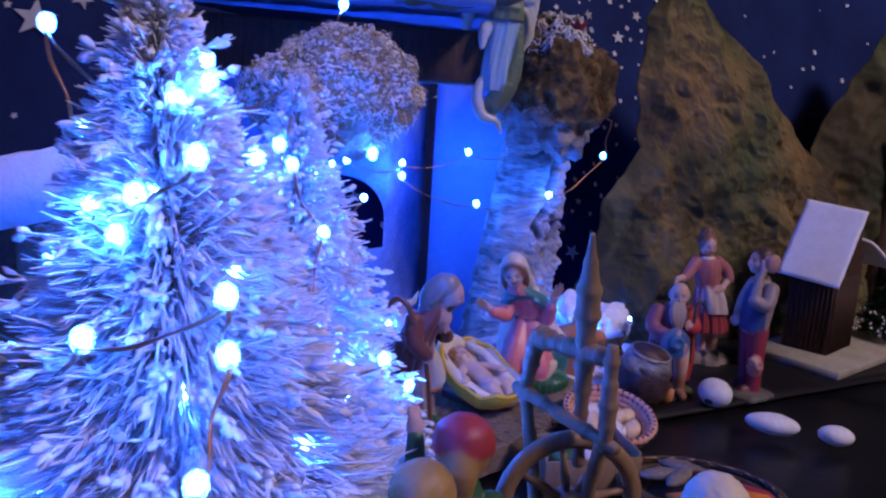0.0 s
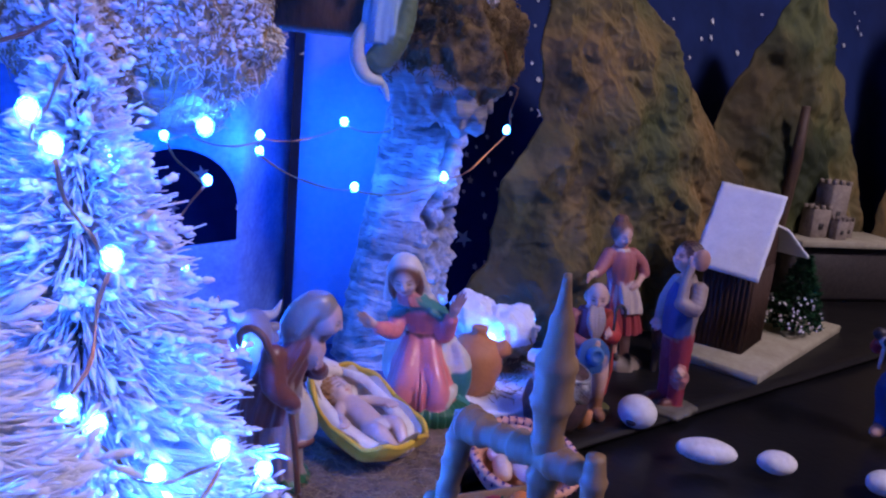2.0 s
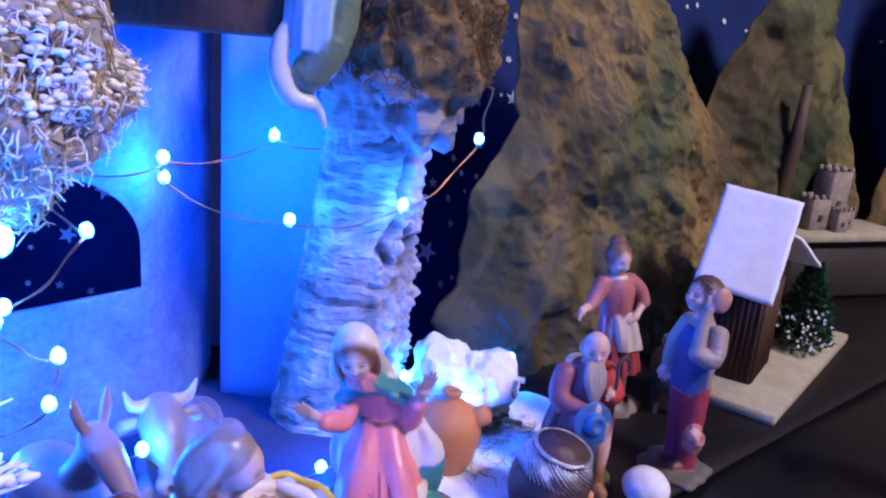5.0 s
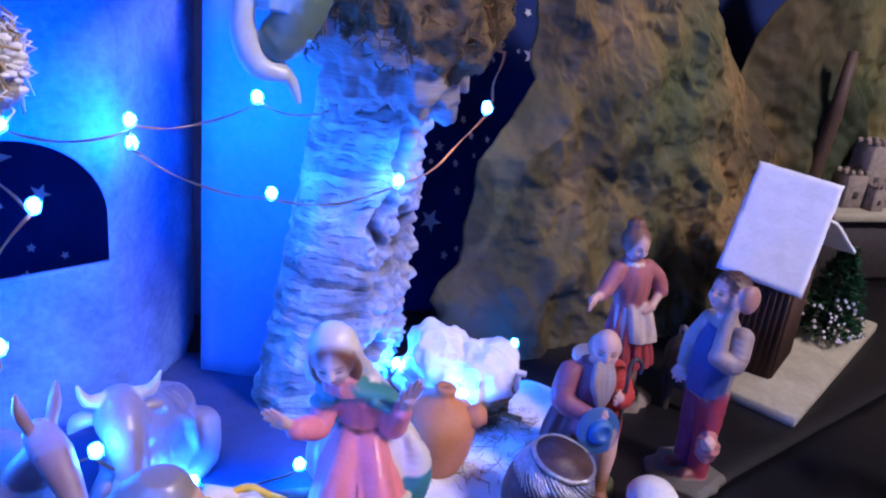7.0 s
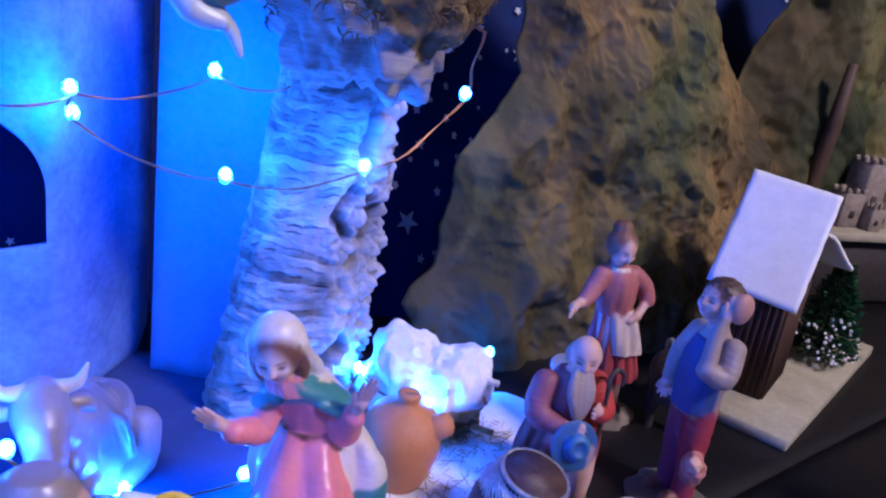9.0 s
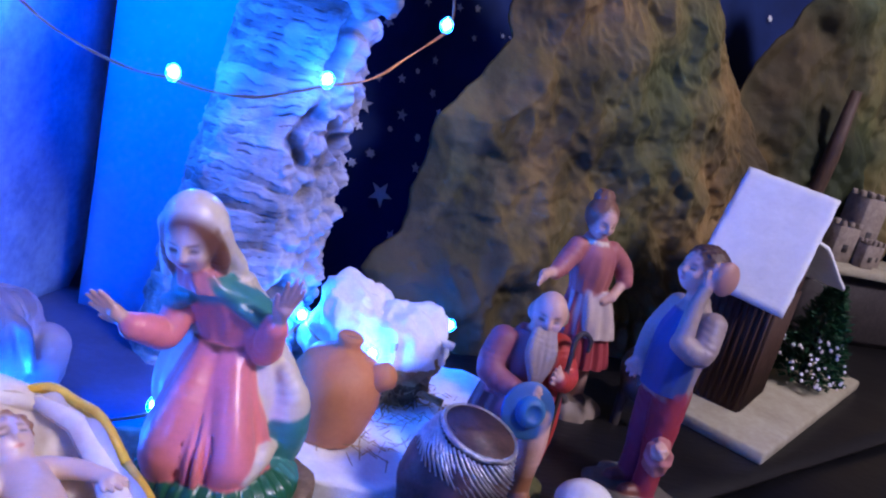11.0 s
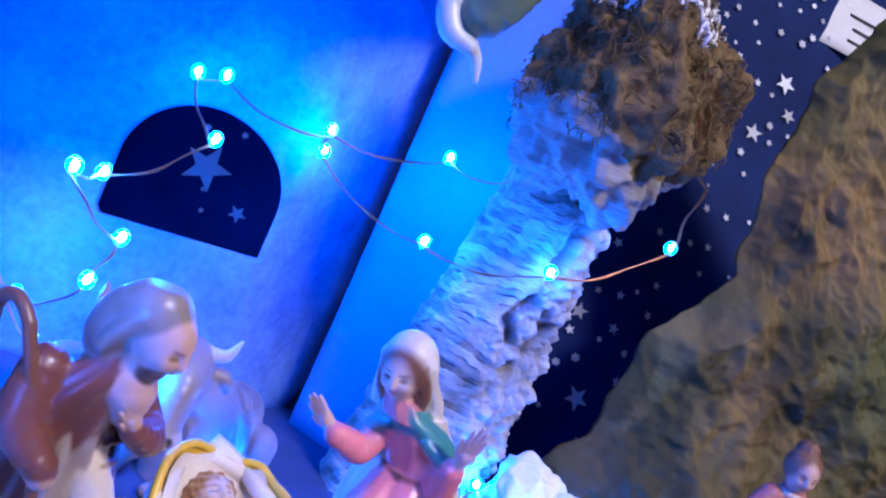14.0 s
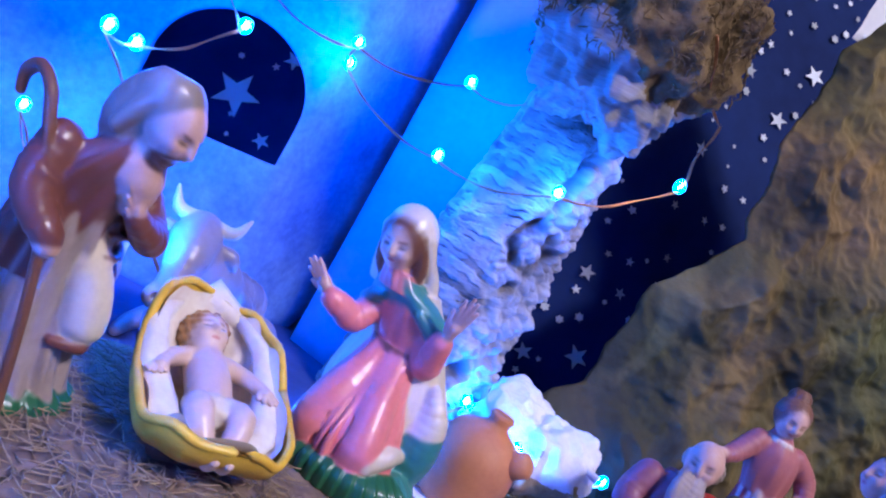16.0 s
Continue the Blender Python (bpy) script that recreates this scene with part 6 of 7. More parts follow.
pot = thing("pot", "dark barrel-shaped pot with silver glitter round its mouth", "pot", pose(0.237, 0.744, 0.0, 12, 6, 20))
m = Mesh()
m.tube(*lathe((0, 0, 0.001), [(0.012, 0), (0.0185, 0.004), (0.0225, 0.016), (0.023, 0.026), (0.0205, 0.038), (0.0165, 0.046), (0.0155, 0.049), (0.0142, 0.0495), (0.0135, 0.046), (0.0125, 0.042)]), M_barrel, n=48, wob=0.05)
m.make("body", pot)
m = Mesh()
for k in range(46):
    w = k * 2 * math.pi / 46
    a, b = 0.0225 - 0.0005, 0.0168
    pts = [((b + (a - b) * q) * math.cos(w + q * 0.9), (b + (a - b) * q) * math.sin(w + q * 0.9), 0.0465 - 0.012 * q + 0.0006 * math.sin(w * 7)) for q in (0, 0.33, 0.66, 1)]
    m.tube([Vector(p) * 1.012 for p in pts], [0.0007, 0.0009, 0.0007, 0.0003], M_glitter, n=5)
m.tube([(0.0163 * math.cos(k * 0.2244), 0.0163 * math.sin(k * 0.2244), 0.049) for k in range(29)], [0.0013] * 29, M_glitter, n=6)
m.make("glitter_trim", pot, label="silver glitter cord")
m = Mesh()
m.tube([(0.021, -0.008, 0.006), (0.026, -0.01, 0.012), (0.0255, -0.01, 0.02)], [0.0035, 0.004, 0.0028], M_terra, n=10, wob=0.2)
m.make("lug", pot)

# woven basket with breads
basket = thing("basket", "round woven pink basket with purple stitched rim", "basket", pose(0.196, 0.664, 0.001, 14, 4, 0) @ Matrix.Scale(0.86, 4))
m = Mesh()
coils = [(0.022, 0.0), (0.027, 0.004), (0.0305, 0.0085), (0.0335, 0.013), (0.036, 0.0175), (0.038, 0.022)]
m.tube(*lathe((0, 0, 0), [(0.004, 0.001), (0.02, 0.0015), (0.024, 0.003)]), M_basket, n=40)
m.make("bottom", basket)
for r, z in coils:
    n, m = 64, Mesh()
    m.tube([(r * math.cos(2 * math.pi * k / n), r * math.sin(2 * math.pi * k / n), 0.004 + z + 0.0003 * math.sin(k * 2.1)) for k in range(n + 1)], [0.0031] * (n + 1), M_basket, n=8)
    m.make("coil", basket)
m = Mesh()
for k in range(40):
    w = 2 * math.pi * k / 40
    p = Vector((0.038 * math.cos(w), 0.038 * math.sin(w), 0.026))
    o = Vector((math.cos(w), math.sin(w), 0))
    m.tube([p + o * 0.0036 - Vector((0, 0, 0.002)), p + Vector((0, 0, 0.0036)), p - o * 0.0036 - Vector((0, 0, 0.001))], [0.0009, 0.0011, 0.0009], M_purple, n=6)
m.make("rim_stitching", basket, label="purple stitches")
B = pose(0.196, 0.664, 0.001, 14, 4, 0) @ Matrix.Scale(0.86, 4)
for k, (x, y, z, L, r, rz, ry) in enumerate([(-0.012, 0.012, 0.018, 0.026, 0.0068, 15, 4), (-0.015, -0.004, 0.018, 0.024, 0.0066, 75, 8), (0.002, 0.006, 0.023, 0.028, 0.0075, -50, -8), (0.002, -0.011, 0.02, 0.024, 0.0072, -20, 10), (0.018, -0.008, 0.018, 0.022, 0.007, 60, 0), (0.016, 0.013, 0.017, 0.02, 0.0065, 20, 0)]):
    m = Mesh()
    q = [(-0.5, 0.35), (-0.42, 0.75), (-0.2, 1.0), (0.1, 1.02), (0.35, 0.9), (0.47, 0.6), (0.5, 0.25)]
    m.tube([(t * L, 0.0015 * math.sin(t * 5 + k), 0) for t, _ in q], [s * r for _, s in q], M_bread if k % 3 else M_cloth, n=18, flat=(0, 1, 0), wob=0.05)
    for c in (-0.2, 0.05, 0.28):
        m.tube([(c * L, -r * 0.6, r * 0.78), (c * L + 0.001, 0, r * 1.0), (c * L + 0.002, r * 0.6, r * 0.78)], [0.0004, 0.0008, 0.0004], M_bread, n=5)
    tagged(m.make("bread_loaf", at=B @ pose(x, y, z, 0, ry, rz)), "pale clay bread loaf heaped in the woven basket", "bread", "loaves in the basket")

# wooden crate with vegetables
CR = pose(0.166, 0.594, 0.0, 0, 0, 14)
crate = thing("crate", "small open wooden crate with vegetables standing on the sheet", "crate", CR)
for nm, c, s in (("side_panel", (0, -0.02, 0.013), (0.066, 0.002, 0.026)), ("side_panel", (0, 0.02, 0.013), (0.066, 0.002, 0.026)), ("end_panel", (-0.032, 0, 0.0145), (0.002, 0.038, 0.029)), ("end_panel", (0.032, 0, 0.0145), (0.002, 0.038, 0.029)), ("bottom", (0, 0, 0.0015), (0.062, 0.038, 0.003))):
    m = Mesh()
    m.box(c, s, M_toywood)
    m.make(nm, crate)
for k, (x, y, r, mm, nm, lb) in enumerate([(-0.018, -0.005, 0.0105, M_bushgreen, "cabbage", "round green cabbage in the crate"), (0.002, 0.006, 0.0098, M_red, "tomato", "round red tomato in the crate"), (0.018, -0.006, 0.0095, M_bushgreen, "cabbage", "round green cabbage in the crate"), (-0.016, 0.011, 0.007, M_red, "tomato", "round red tomato in the crate"), (0.019, 0.01, 0.0075, M_orange, "pumpkin", "small orange pumpkin in the crate"), (0.001, -0.011, 0.0072, M_cream, "onion", "pale onion in the crate")]):
    m = Mesh()
    m.ball((0, 0, 0), (r, r, r * 0.9), mm, n=20, rough=0.06, grain=120)
    m.tube([(0, 0, r * 0.8), (0.0005, 0, r * 1.15)], [0.001, 0.0007], M_pine, n=6)
    tagged(m.make(nm, at=CR @ pose(x, y, 0.021, 10 * k, 5, 0)), lb, nm, "vegetables in the crate")

# shallow fish and carrot basket
FB = pose(0.238, 0.572, 0.0, 0, 0, -12)
fishb = thing("shallow_basket", "shallow dark wicker basket with fish and carrots", "basket", FB)
m = Mesh()
for r, z in ((0.03, 0.003), (0.036, 0.006), (0.041, 0.0095), (0.045, 0.0135)):
    m = Mesh()
    m.tube([(1.12 * r * math.cos(2 * math.pi * k / 48), 0.8 * r * math.sin(2 * math.pi * k / 48), z) for k in range(49)], [0.0026] * 49, M_wood, n=8)
    m.make("coil", fishb)
m = Mesh()
m.tube(*lathe((0, 0, 0), [(0.028, 0.0), (0.03, 0.004)]), M_wood, n=36)
m.make("bottom", fishb)
m = Mesh()
for k in range(70):
    w = 2 * math.pi * k / 70 + rng.uniform(-0.04, 0.04)
    p = Vector((0.048 * math.cos(w), 0.034 * math.sin(w), 0.014))
    t = Vector((-math.sin(w), math.cos(w) * 0.8, rng.uniform(-0.15, 0.3))) * rng.uniform(0.006, 0.012)
    m.tube([p - t, p + Vector((0, 0, 0.0015)), p + t], [0.0006, 0.0008, 0.0005], M_brown if k % 3 else M_straw, n=4)
m.make("wicker_rim", fishb)
for k, (x, y, rz, mm) in enumerate([(0.004, -0.02, 6, M_orange), (0.02, 0.0, -28, M_red), (0.018, -0.01, -14, M_orange)]):
    m = Mesh()
    m.tube([(-0.026, 0, 0), (-0.012, 0.001, 0), (0.006, 0, 0), (0.02, 0.001, 0), (0.026, 0, 0)], [0.001, 0.0038, 0.0054, 0.006, 0.003], mm, n=14, flat=(0, 1, 0), wob=0.04)
    m.tube([(0.025, 0, 0), (0.033, 0.002, 0.002)], [0.0016, 0.0008], M_pine, n=6)
    tagged(m.make("carrot", at=FB @ pose(x, y, 0.0155, 0, 0, rz)), "bright orange clay carrot lying in the shallow basket", "carrot", "carrots in the basket")
for k, (x, y, rz) in enumerate([(-0.022, 0.006, 25), (-0.008, 0.016, -10), (-0.012, -0.002, 60)]):
    m = Mesh()
    m.tube([(-0.017, 0, 0), (-0.011, 0, 0), (0.0, 0, 0), (0.009, 0, 0), (0.0125, 0, 0), (0.018, 0, 0)], [(0.0015, 0.001), (0.0048, 0.0034), (0.0062, 0.0042), (0.0036, 0.0026), (0.0016, 0.0014), (0.0055, 0.001)], M_grey, n=16, flat=(0, 1, 0))
    tagged(m.make("fish", at=FB @ pose(x, y, 0.0155 + 0.002 * k, 0, 0, rz)), "small grey clay fish lying in the shallow basket", "fish", "fish in the basket")

# ---- spinning wheel ----
sw = thing("spinning_wheel", "turned brown wooden toy spinning wheel with a distaff", "spinning wheel")


def spindle(name, a, b, radii, material=M_toywood):
    m = Mesh()
    a, b = Vector(a), Vector(b)
    n = (len(radii) - 1) * 5
    full = np.interp(np.linspace(0, 1, n + 1), np.linspace(0, 1, len(radii)), radii)
    m.tube([a.lerp(b, i / n) for i in range(n + 1)], [float(r) * (0.68 + 0.14 * max(0.0, math.sin(i * 0.9)) ** 3) for i, r in enumerate(full)], material, n=16)
    return m.make(name, sw)


LT, LB_, RT, RB = Vector((0.1135, 0.462, 0.142)), Vector((0.108, 0.458, 0.114)), Vector((0.139, 0.424, 0.149)), Vector((0.1405, 0.424, 0.106))
spindle("post", LB_ - Vector((0, 0, 0.004)), LT, [0.0042, 0.005, 0.0046, 0.0052, 0.0056, 0.0058, 0.0045])
spindle("post", RB - Vector((0, 0, 0.004)), RT, [0.0036, 0.0042, 0.005, 0.0056, 0.005, 0.0042, 0.0048, 0.0036])
spindle("rail", LB_ - (RB - LB_) * 0.12, RB + (RB - LB_) * 0.12, [0.003, 0.0046, 0.0042, 0.0048, 0.0038, 0.0048, 0.004, 0.0048, 0.0042, 0.0046, 0.003])
spindle("bobbin", LT - Vector((0, 0, 0.003)), RT - Vector((0, 0, 0.006)), [0.0075, 0.0082, 0.006, 0.0055, 0.0058, 0.0068, 0.0052, 0.0066, 0.0066, 0.005, 0.003])
tip, low = Vector((0.127, 0.4285, 0.1945)), Vector((0.134, 0.446, 0.085))
spindle("distaff", low, tip, [0.004, 0.004, 0.0042, 0.0042, 0.0046, 0.0055, 0.006, 0.0055, 0.0064, 0.0078, 0.0074, 0.0052, 0.003, 0.0012])
wc = Vector((0.1305, 0.441, 0.0685))
wd = Vector((0.2, -0.92, 0.0)).normalized()
ws = Vector((0, 0, 1)).cross(wd).normalized()
m = Mesh()
m.tube([wc + (ws * math.cos(2 * math.pi * k / 60) + Vector((0, 0, math.sin(2 * math.pi * k / 60)))) * 0.031 for k in range(61)], [(0.0038, 0.0042)] * 61, M_toywood, n=10, flat=tuple(wd))
whl = m.make("wheel", sw)
m = Mesh()
m.tube([wc - wd * 0.008, wc - wd * 0.004, wc + wd * 0.004, wc + wd * 0.008], [0.003, 0.0065, 0.0065, 0.003], M_toywood, n=16)
m.make("hub", whl)
for k in range(8):
    w = 2 * math.pi * k / 8 + 0.2
    d = ws * math.cos(w) + Vector((0, 0, math.sin(w)))
    m = Mesh()
    m.tube([wc + d * 0.006, wc + d * 0.014, wc + d * 0.02, wc + d * 0.029], [0.0016, 0.0024, 0.0017, 0.0016], M_toywood, n=8)
    m.make("spoke", whl)
spindle("upright", (0.137, 0.455, 0.03), (0.139, 0.4255, 0.108), [0.0046, 0.004, 0.005, 0.004, 0.0044])
spindle("upright", (0.122, 0.428, 0.03), (0.109, 0.457, 0.113), [0.0046, 0.004, 0.005, 0.004, 0.0044])
m = Mesh()
m.box((0.13, 0.441, 0.028), (0.075, 0.034, 0.008), M_toywood, turn=(0, 0, -12))
m.make("bench", sw)
for x, y in ((0.1, 0.43), (0.104, 0.462), (0.158, 0.421), (0.16, 0.452)):
    spindle("leg", (x, y, 0.0), (0.13 + (x - 0.13) * 0.8, 0.441 + (y - 0.441) * 0.6, 0.026), [0.003, 0.0042, 0.0036, 0.0042, 0.003])

# ---- white pebbles ----
for (x, y), s, rz, sd in (((0.307, 0.748), (0.0145, 0.0125, 0.0125), -30, 0), ((0.336, 0.696), (0.0205, 0.0105, 0.0085), -16, 1), ((0.38, 0.682), (0.0135, 0.0095, 0.0078), -6, 2), ((0.441, 0.656), (0.0135, 0.01, 0.008), 10, 3)):
    m = Mesh()
    m.ball((0, 0, 0), s, M_stone, n=36, rough=0.06, grain=40 + sd * 9)
    if sd == 0:
        m.ball((-0.002, -0.0105, -0.005), (0.004, 0.002, 0.003), M_goat, n=12)
    tagged(m.make("pebble", at=pose(x, y, s[2] * 0.94, 0, 0, rz)), ("chipped " if sd == 0 else "smooth ") + "white pebble lying on the black sheet", "stone", "white pebbles")

# small stool with a white top beside the woman
stool = thing("drum", "small red drum-shaped stool with a white top", "stool", pose(0.298, 0.838, 0.0))
m = Mesh()
m.tube(*lathe((0, 0, 0), [(0.012, 0), (0.0125, 0.03), (0.012, 0.05)]), M_plum, n=24)
m.make("body", stool)
m = Mesh()
m.tube(*lathe((0, 0, 0.05), [(0.0125, 0), (0.0128, 0.003), (0.0115, 0.005)]), M_cream, n=24)
m.make("top", stool)

# ---- hut on its board ----
hut = thing("hut", "brown bark hut with a weathered white gable roof", "hut")
E_, S_ = Vector((0.715, -0.699, 0)), Vector((-0.727, -0.687, 0))
R0, R1 = Vector((0.453, 0.944, 0.165)), Vector((0.497, 0.901, 0.16))


def roof_sheet(r0, r1, e0, e1, label):
    m = Mesh()
    n = (r1 - r0).cross(e0 - r0).normalized()
    n = n if n.z > 0 else -n
    m.grid(lambda u, v: r0.lerp(r1, u).lerp(e0.lerp(e1, u), v) + n * (0.0007 * fbm((u * 3, v * 4, r0.x), 3)) + E_ * (0.0008 * fbm((u, v, 7), 9)), 16, 20, M_white, thick=-n * 0.0028)
    return m.make("roof_panel", hut, label=label)


D_ = Vector((0.461, 0.867, 0.085)) - R1
roof_sheet(R0, R1, R0 + D_, R1 + D_, "scratched white roof sheet")
off = Vector((0.045, 0.043, -0.052))
roof_sheet(R0 + Vector((0.016, 0.015, -0.024)), R1 + Vector((0.022, 0.021, -0.034)), R0 + off * 1.3 + E_ * 0.006, R1 + off * 1.25 + E_ * 0.014, "white roof sheet seen edge-on")
m = Mesh()
mid = (R0 + R1) / 2
hw = Vector((mid.x, mid.y, 0))
gable = [(-0.032, 0.009), (0.032, 0.009), (0.032, 0.112), (0.0, 0.15), (-0.032, 0.092)]
vs = [hw + S_ * -a + E_ * s + Vector((0, 0, z)) for s in (-0.023, 0.023) for a, z in gable]
m.add(vs, [(0, 1, 2, 3, 4), (9, 8, 7, 6, 5)] + [(k, 5 + k, 5 + (k + 1) % 5, (k + 1) % 5) for k in range(5)], M_brown)
m.make("body", hut, smooth=False)
m = Mesh()
for k in range(14):
    a = -0.03 + 0.06 * k / 13
    c = hw + S_ * -a + E_ * 0.0235
    m.tube([c + Vector((0, 0, 0.01)), c + Vector((0, 0, 0.09))], [0.0013, 0.0012], M_brown, n=6)
for k in range(10):
    c = hw + S_ * 0.0325 + E_ * (-0.021 + 0.042 * k / 9)
    m.tube([c + Vector((0, 0, 0.01)), c + Vector((0, 0, 0.09))], [0.0013, 0.0012], M_brown, n=6)
m.make("bark_cladding", hut)
board = Mesh()
bc = Vector((0.4565, 0.8315))
ux, uy = Vector((0.776, 0.631)), Vector((-0.631, 0.776))
board.box((0, 0, 0.0045), (0.253, 0.098, 0.009), M_card, bevel=0.15)
bcen = bc + ux * 0.1265 + uy * 0.049
tagged(board.make("base_board", at=pose(bcen.x, bcen.y, 0, 0, 0, 39.1)), "chipped pale ochre board carrying the hut and bush", "board")

bush = thing("bush", "green plastic bush with small white flowers on the board", "bush", pose(0.572, 0.962, 0.009))
m = Mesh()
m.tube([(0, 0, 0), (0, 0, 0.03), (0, 0, 0.07)], [0.003, 0.0025, 0.001], M_stem, n=8)
m.make("trunk", bush)
m, r2 = Mesh(), random.Random(21)
for k in range(3200):
    h = r2.random() ** 1.25
    w, q = r2.uniform(0, 6.283), math.sqrt(r2.random())
    rad = 0.031 * (1 - h) ** 0.7 * (0.9 + 0.25 * noise.noise(Vector((math.cos(w) * 2, math.sin(w) * 2, h * 6))))
    p = Vector((rad * q * math.cos(w), rad * q * math.sin(w), 0.006 + 0.076 * h))
    d = Vector((math.cos(w), math.sin(w), r2.uniform(-0.2, 0.9))).normalized() * r2.uniform(0.004, 0.009)
    s = d.cross(Vector((r2.uniform(-1, 1), r2.uniform(-1, 1), 1))).normalized() * 0.0013
    m.add([p, p + d * 0.5 + s, p + d, p + d * 0.5 - s], [(0, 1, 2, 3)], M_pine)
m.make("crown", bush)
m = Mesh()
for k in range(70):
    w, h = r2.uniform(2.2, 5.6), r2.random() ** 1.5 * 0.55
    rad = 0.034 * (1 - h) ** 0.7
    m.ball((rad * math.cos(w) - 0.004, rad * math.sin(w), 0.01 + 0.06 * h), r2.uniform(0.0009, 0.0017), M_snow, n=6)
m.make("blossom", bush, label="tiny white flowers")

# ---- castle on its stand ----
m = Mesh()
m.box((0.745, 1.145, 0.038), (0.19, 0.06, 0.076), M_goat, turn=(0, 0, 8))
tagged(m.make("stand_block"), "dark block raising the little castle board", "block")
m = Mesh()
m.box((0.735, 1.14, 0.080), (0.17, 0.075, 0.008), M_card, turn=(0, 0, 8))
tagged(m.make("castle_board"), "pale ochre board under the little castle", "board")
castle = thing("castle", "little crumbling plaster castle with square towers on a board", "castle", pose(0.715, 1.135, 0.084, 0, 0, 10))
for nm, c, s in (("tower", (0.005, 0.004, 0.034), (0.03, 0.028, 0.068)), ("wall", (-0.02, 0.0, 0.018), (0.028, 0.022, 0.036)), ("gatehouse", (0.004, -0.017, 0.012), (0.018, 0.012, 0.024)), ("turret", (0.028, -0.004, 0.011), (0.014, 0.014, 0.022))):
    m = Mesh()
    m.box(c, s, M_castle, bevel=0.05)
    top = c[2] + s[2] / 2
    for sx in (-1, 0, 1):
        for sy in (-1, 0, 1):
            if sx or sy:
                m.box((c[0] + sx * s[0] * 0.4, c[1] + sy * s[1] * 0.4, top + 0.0025), (s[0] * 0.2, s[1] * 0.2, 0.005), M_castle)
    tw = m.make(nm, castle)
    m = Mesh()
    m.box((c[0], c[1] - s[1] / 2 - 0.0002, c[2] - s[2] * 0.1), (s[0] * 0.24, 0.0012, s[2] * 0.22), M_goat, bevel=0)
    m.make("window", tw)
m = Mesh()
m.tube([(0.64, 1.135, 0.0), (0.645, 1.13, 0.1), (0.648, 1.125, 0.18), (0.645, 1.12, 0.245)], [0.008, 0.0085, 0.0075, 0.005], M_wood, n=12, wob=0.15)
tagged(m.make("wooden_post"), "dark crooked wooden post before the mountains", "post")
m = Mesh()
m.box((0.9, 1.17, 0.03), (0.13, 0.08, 0.06), M_card, turn=(0, 0, 12))
tagged(m.make("ochre_block"), "ochre painted block at the foot of the mountains", "block")

# ---- snowy shed roof beside the tree ----
shed = thing("snowy_shed", "wooden shed with a thick white snow-covered roof", "shed")
m = Mesh()
m.grid(lambda u, v: (-0.235 + 0.15 * u, 0.475 + 0.09 * v, 0.182 + 0.036 * u + 0.004 * fbm((u, v, 0), 4)), 26, 16, M_snow, thick=(0.006, 0, -0.032))
m.make("roof", shed)
for x, y in ((-0.142, 0.505), (-0.215, 0.505), (-0.142, 0.55), (-0.215, 0.55)):
    m = Mesh()
    m.box((x, y, 0.092), (0.017, 0.012, 0.184), M_castle)
    m.make("post", shed)
m = Mesh()
m.box((-0.18, 0.56, 0.08), (0.09, 0.006, 0.16), M_castle)
m.make("back_panel", shed)

# paper label high on the backdrop
label_at = Vector((0.33, sky_y(0.33, 0.49) - 0.006, 0.49))
tag_ = thing("paper_label", "white printed paper label stuck high on the backdrop", "label", Matrix.Translation(label_at) @ pose(0, 0, 0, 71, -2, 22))
m = Mesh()
m.grid(lambda u, v: (-0.05 + 0.1 * u, -0.035 + 0.07 * v, 0.0006 * math.sin(u * 5)), 8, 6, M_paper, thick=(0, 0, -0.0006))
m.make("sheet", tag_)
for k, w in enumerate((0.03, 0.022, 0.034)):
    m = Mesh()
    m.box((0.01, -0.02 + k * 0.014, 0.0012), (w, 0.003, 0.0004), M_ink, bevel=0)
    m.make("print_bar", tag_)

# red sprig in the snow on the moss capital
m = Mesh()
for k in range(7):
    w = k * 0.9
    d = Vector((0.6 * math.cos(w), 0.6 * math.sin(w), 0.8)) * 0.016
    s = Vector((-math.sin(w), math.cos(w), 0)) * 0.0035
    m.add([(0, 0, 0), d * 0.6 + s, d, d * 0.6 - s], [(0, 1, 2, 3)], M_red)
m.ball((0, 0, 0.006), 0.004, M_red, n=10)
tagged(m.make("red_flower", at=pose(0.168, 0.8, 0.306)), "small red artificial flower stuck in the snow", "flower")

# ---- string lights ----
# see-through glowing shell added round each bulb to draw its blue halo
M_halo = mat("led_halo", (0.7, 0.85, 1.0), rough=0.2, bump=0, glow=((0.02, 0.3, 1.0), 2.2))
M_halo.node_tree.nodes["Principled BSDF"].inputs["Alpha"].default_value = 0.35
lights = thing("string_lights", "copper wire string of small lit blue bulbs", "string lights")
CAVE = [(0.188, 0.79, 0.262), (0.212, 0.84, 0.238), (0.212, 0.857, 0.202), (0.159, 0.821, 0.165), (0.093, 0.827, 0.152), (0.022, 0.834, 0.173), (0.022, 0.831, 0.185), (0.083, 0.853, 0.198), (0.12, 0.83, 0.2)]
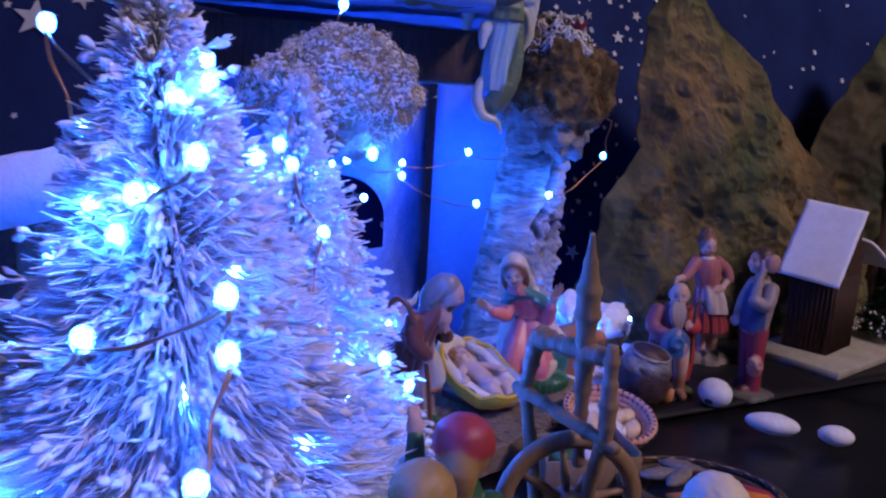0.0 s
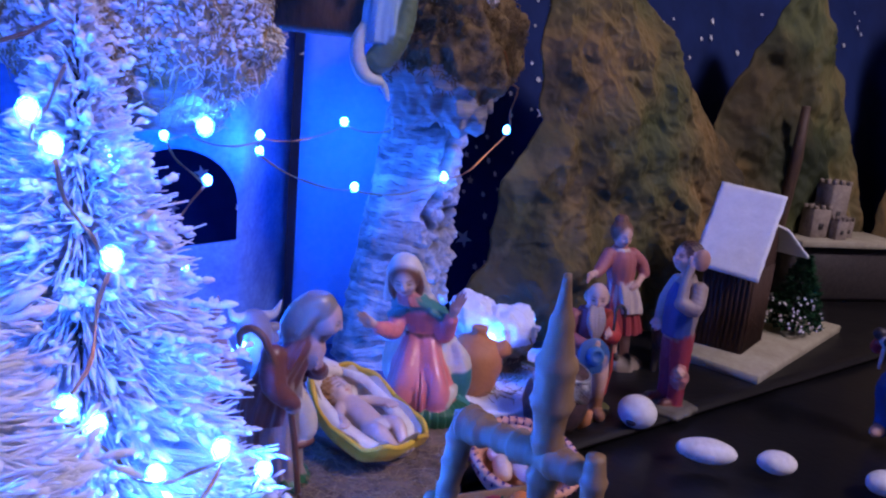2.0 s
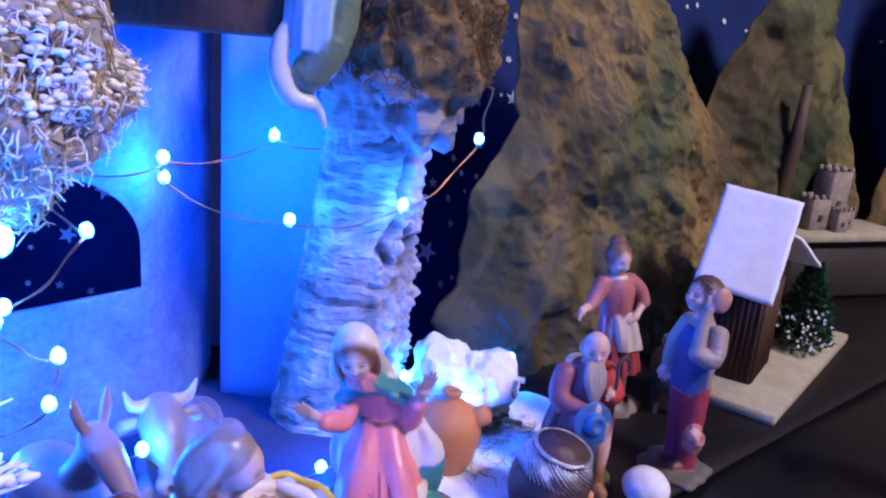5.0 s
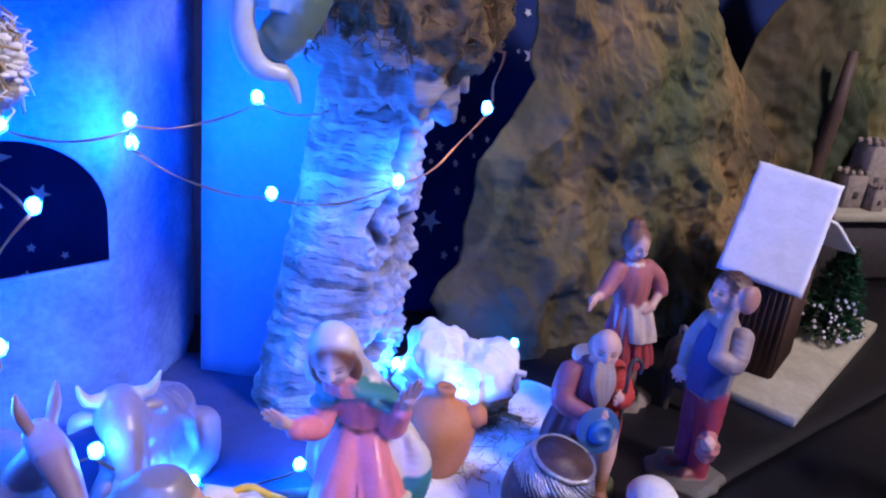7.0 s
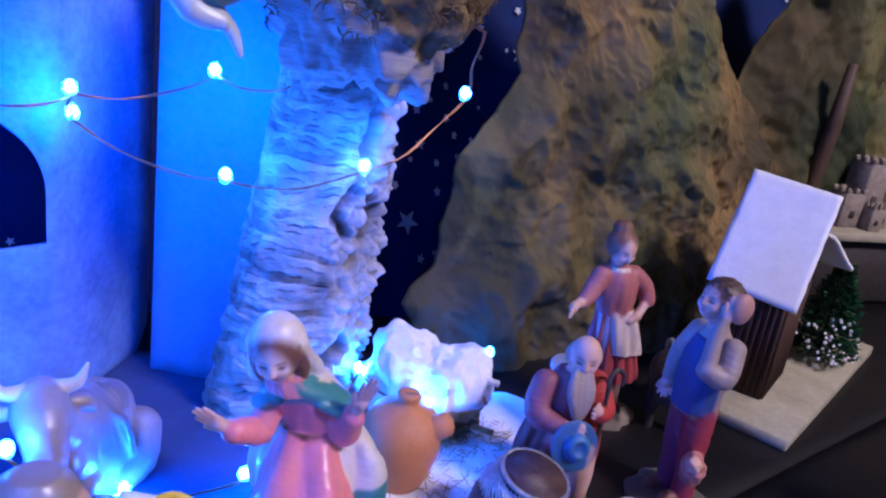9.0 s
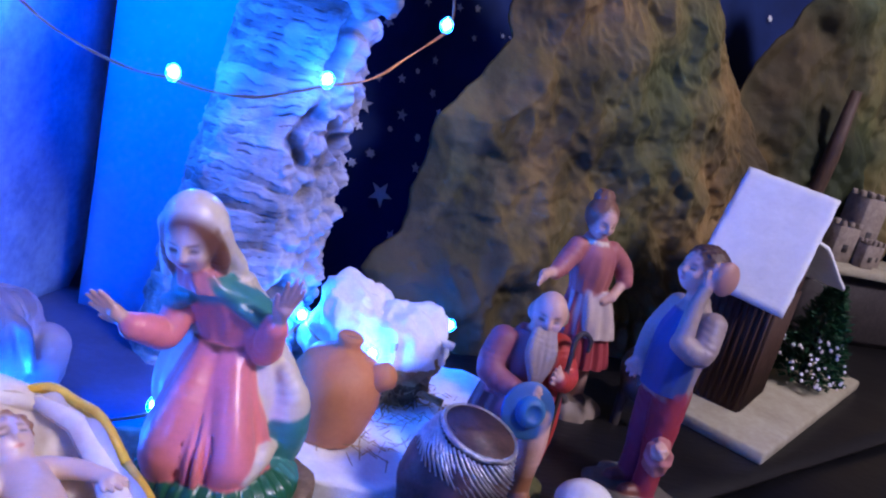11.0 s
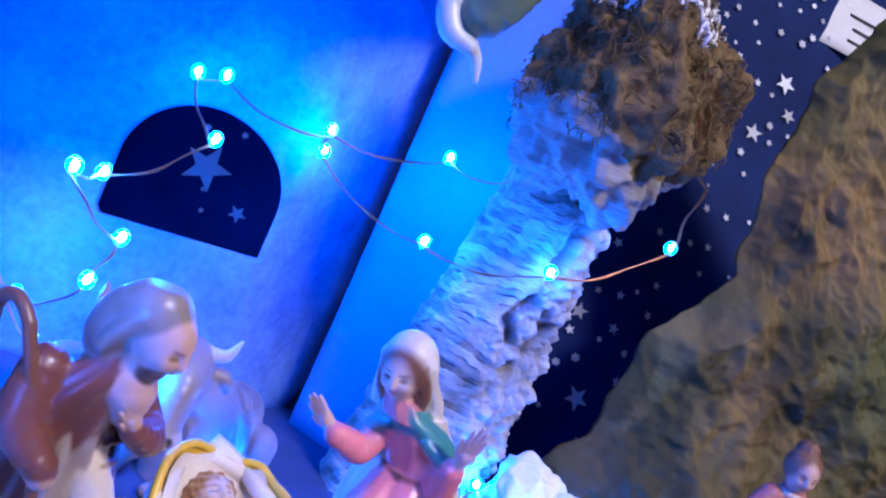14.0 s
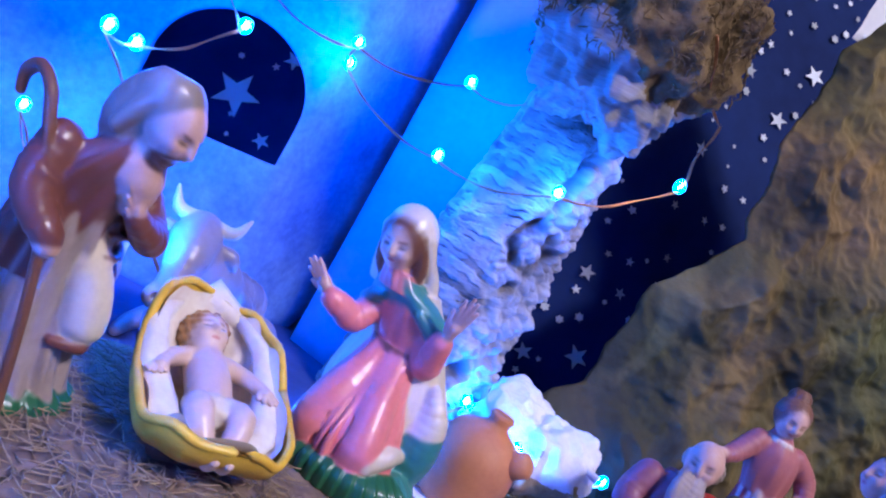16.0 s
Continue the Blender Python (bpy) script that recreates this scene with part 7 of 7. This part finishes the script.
CAVE2 = [(0.022, 0.831, 0.183), (-0.024, 0.79, 0.188), (-0.036, 0.785, 0.184), (-0.005, 0.766, 0.159), (-0.037, 0.745, 0.127), (-0.033, 0.718, 0.129), (-0.013, 0.737, 0.106), (-0.016, 0.73, 0.085), (-0.068, 0.765, 0.052), (-0.088, 0.762, 0.072), (-0.055, 0.77, 0.034), (0.024, 0.731, 0.059), (0.06, 0.77, 0.012), (0.114, 0.776, 0.017), (0.171, 0.839, 0.044), (0.205, 0.802, 0.045), (0.262, 0.888, 0.034)]
TOP = [(0.022, 0.566, 0.211), (0.012, 0.6, 0.266), (-0.02, 0.575, 0.262), (-0.006, 0.62, 0.299)]
TREE1 = [(-0.02, 0.575, 0.262), (-0.041, 0.4, 0.244), (-0.017, 0.36, 0.238), (-0.088, 0.42, 0.263), (-0.076, 0.42, 0.224), (-0.021, 0.4, 0.252), (-0.001, 0.33, 0.224), (-0.022, 0.34, 0.211), (-0.044, 0.36, 0.205), (-0.032, 0.35, 0.197), (-0.09, 0.42, 0.171), (-0.095, 0.4, 0.139), (-0.031, 0.325, 0.172), (0.009, 0.325, 0.187), (0.011, 0.32, 0.172), (0.011, 0.295, 0.147), (-0.06, 0.32, 0.12)]
TREE2 = [(-0.02, 0.575, 0.262), (-0.015, 0.49, 0.218), (-0.008, 0.487, 0.209), (0.008, 0.487, 0.177), (0.003, 0.46, 0.142), (0.009, 0.465, 0.135), (0.021, 0.487, 0.107), (0.04, 0.495, 0.112), (0.022, 0.455, 0.09), (0.03, 0.457, 0.086), (0.052, 0.53, 0.085)]
lr = random.Random(11)
for chain, (cx, cy), rad, hh, count in ((TREE1, (-0.018, 0.39), 0.105, 0.285, 16), (TREE2, (-0.018, 0.545), 0.078, 0.255, 12)):
    for k in range(count):
        h, w = 0.2 + 0.7 * k / count, k * 2.4 + 0.5 + lr.uniform(-0.3, 0.3)
        q = rad * (1 - h) * lr.uniform(0.6, 0.9)
        chain.append((cx + q * math.cos(w), cy + q * math.sin(w), hh * h))
m = Mesh()
m.ball((0, 0, 0), (0.002, 0.002, 0.0025), M_led, n=8)
bulb_mesh = None
mr_ = Mesh()
mr_.ball((0, 0, -0.0003), (0.0034, 0.0034, 0.0042), M_halo, n=12)
halo_mesh = None
seen_bulbs = []
for chain in (CAVE, CAVE2, TOP, TREE1, TREE2):
    for i, p in enumerate(chain):
        if chain is CAVE and i in (0, 1, 8) or min([9] + [(Vector(p) - q).length for q in seen_bulbs]) < 0.004:
            continue
        seen_bulbs.append(Vector(p))
        if bulb_mesh is None:
            ob = m.make("bulb", lights)
            bulb_mesh = ob.data
        else:
            ob = new("bulb", bulb_mesh)
            ob.parent = lights
        ob.location = p
        if halo_mesh is None:
            halo = mr_.make("halo_shell", ob)
            halo_mesh = halo.data
        else:
            halo = new("halo_shell", halo_mesh)
            halo.parent = ob
    pts = []
    for i in range(len(chain) - 1):
        a, b = Vector(chain[i]), Vector(chain[i + 1])
        sag = 0.1 * (b - a).length if (b - a).length > 0.03 else 0.002
        for k in range(10):
            t = k / 10
            pts.append(a.lerp(b, t) + Vector((0.0012 * math.sin(t * 9 + i), -0.001, -sag * 4 * t * (1 - t) - 0.0025)))
    pts.append(Vector(chain[-1]) - Vector((0, 0, 0.0025)))
    for side in (-1, 1):
        m2 = Mesh()
        m2.tube([p + Vector((0.0004 * side * math.cos(k * 0.6), 0, 0.0004 * side * math.sin(k * 0.6))) for k, p in enumerate(pts)], [0.0004] * len(pts), M_wire, n=5)
        m2.make("wire", lights)
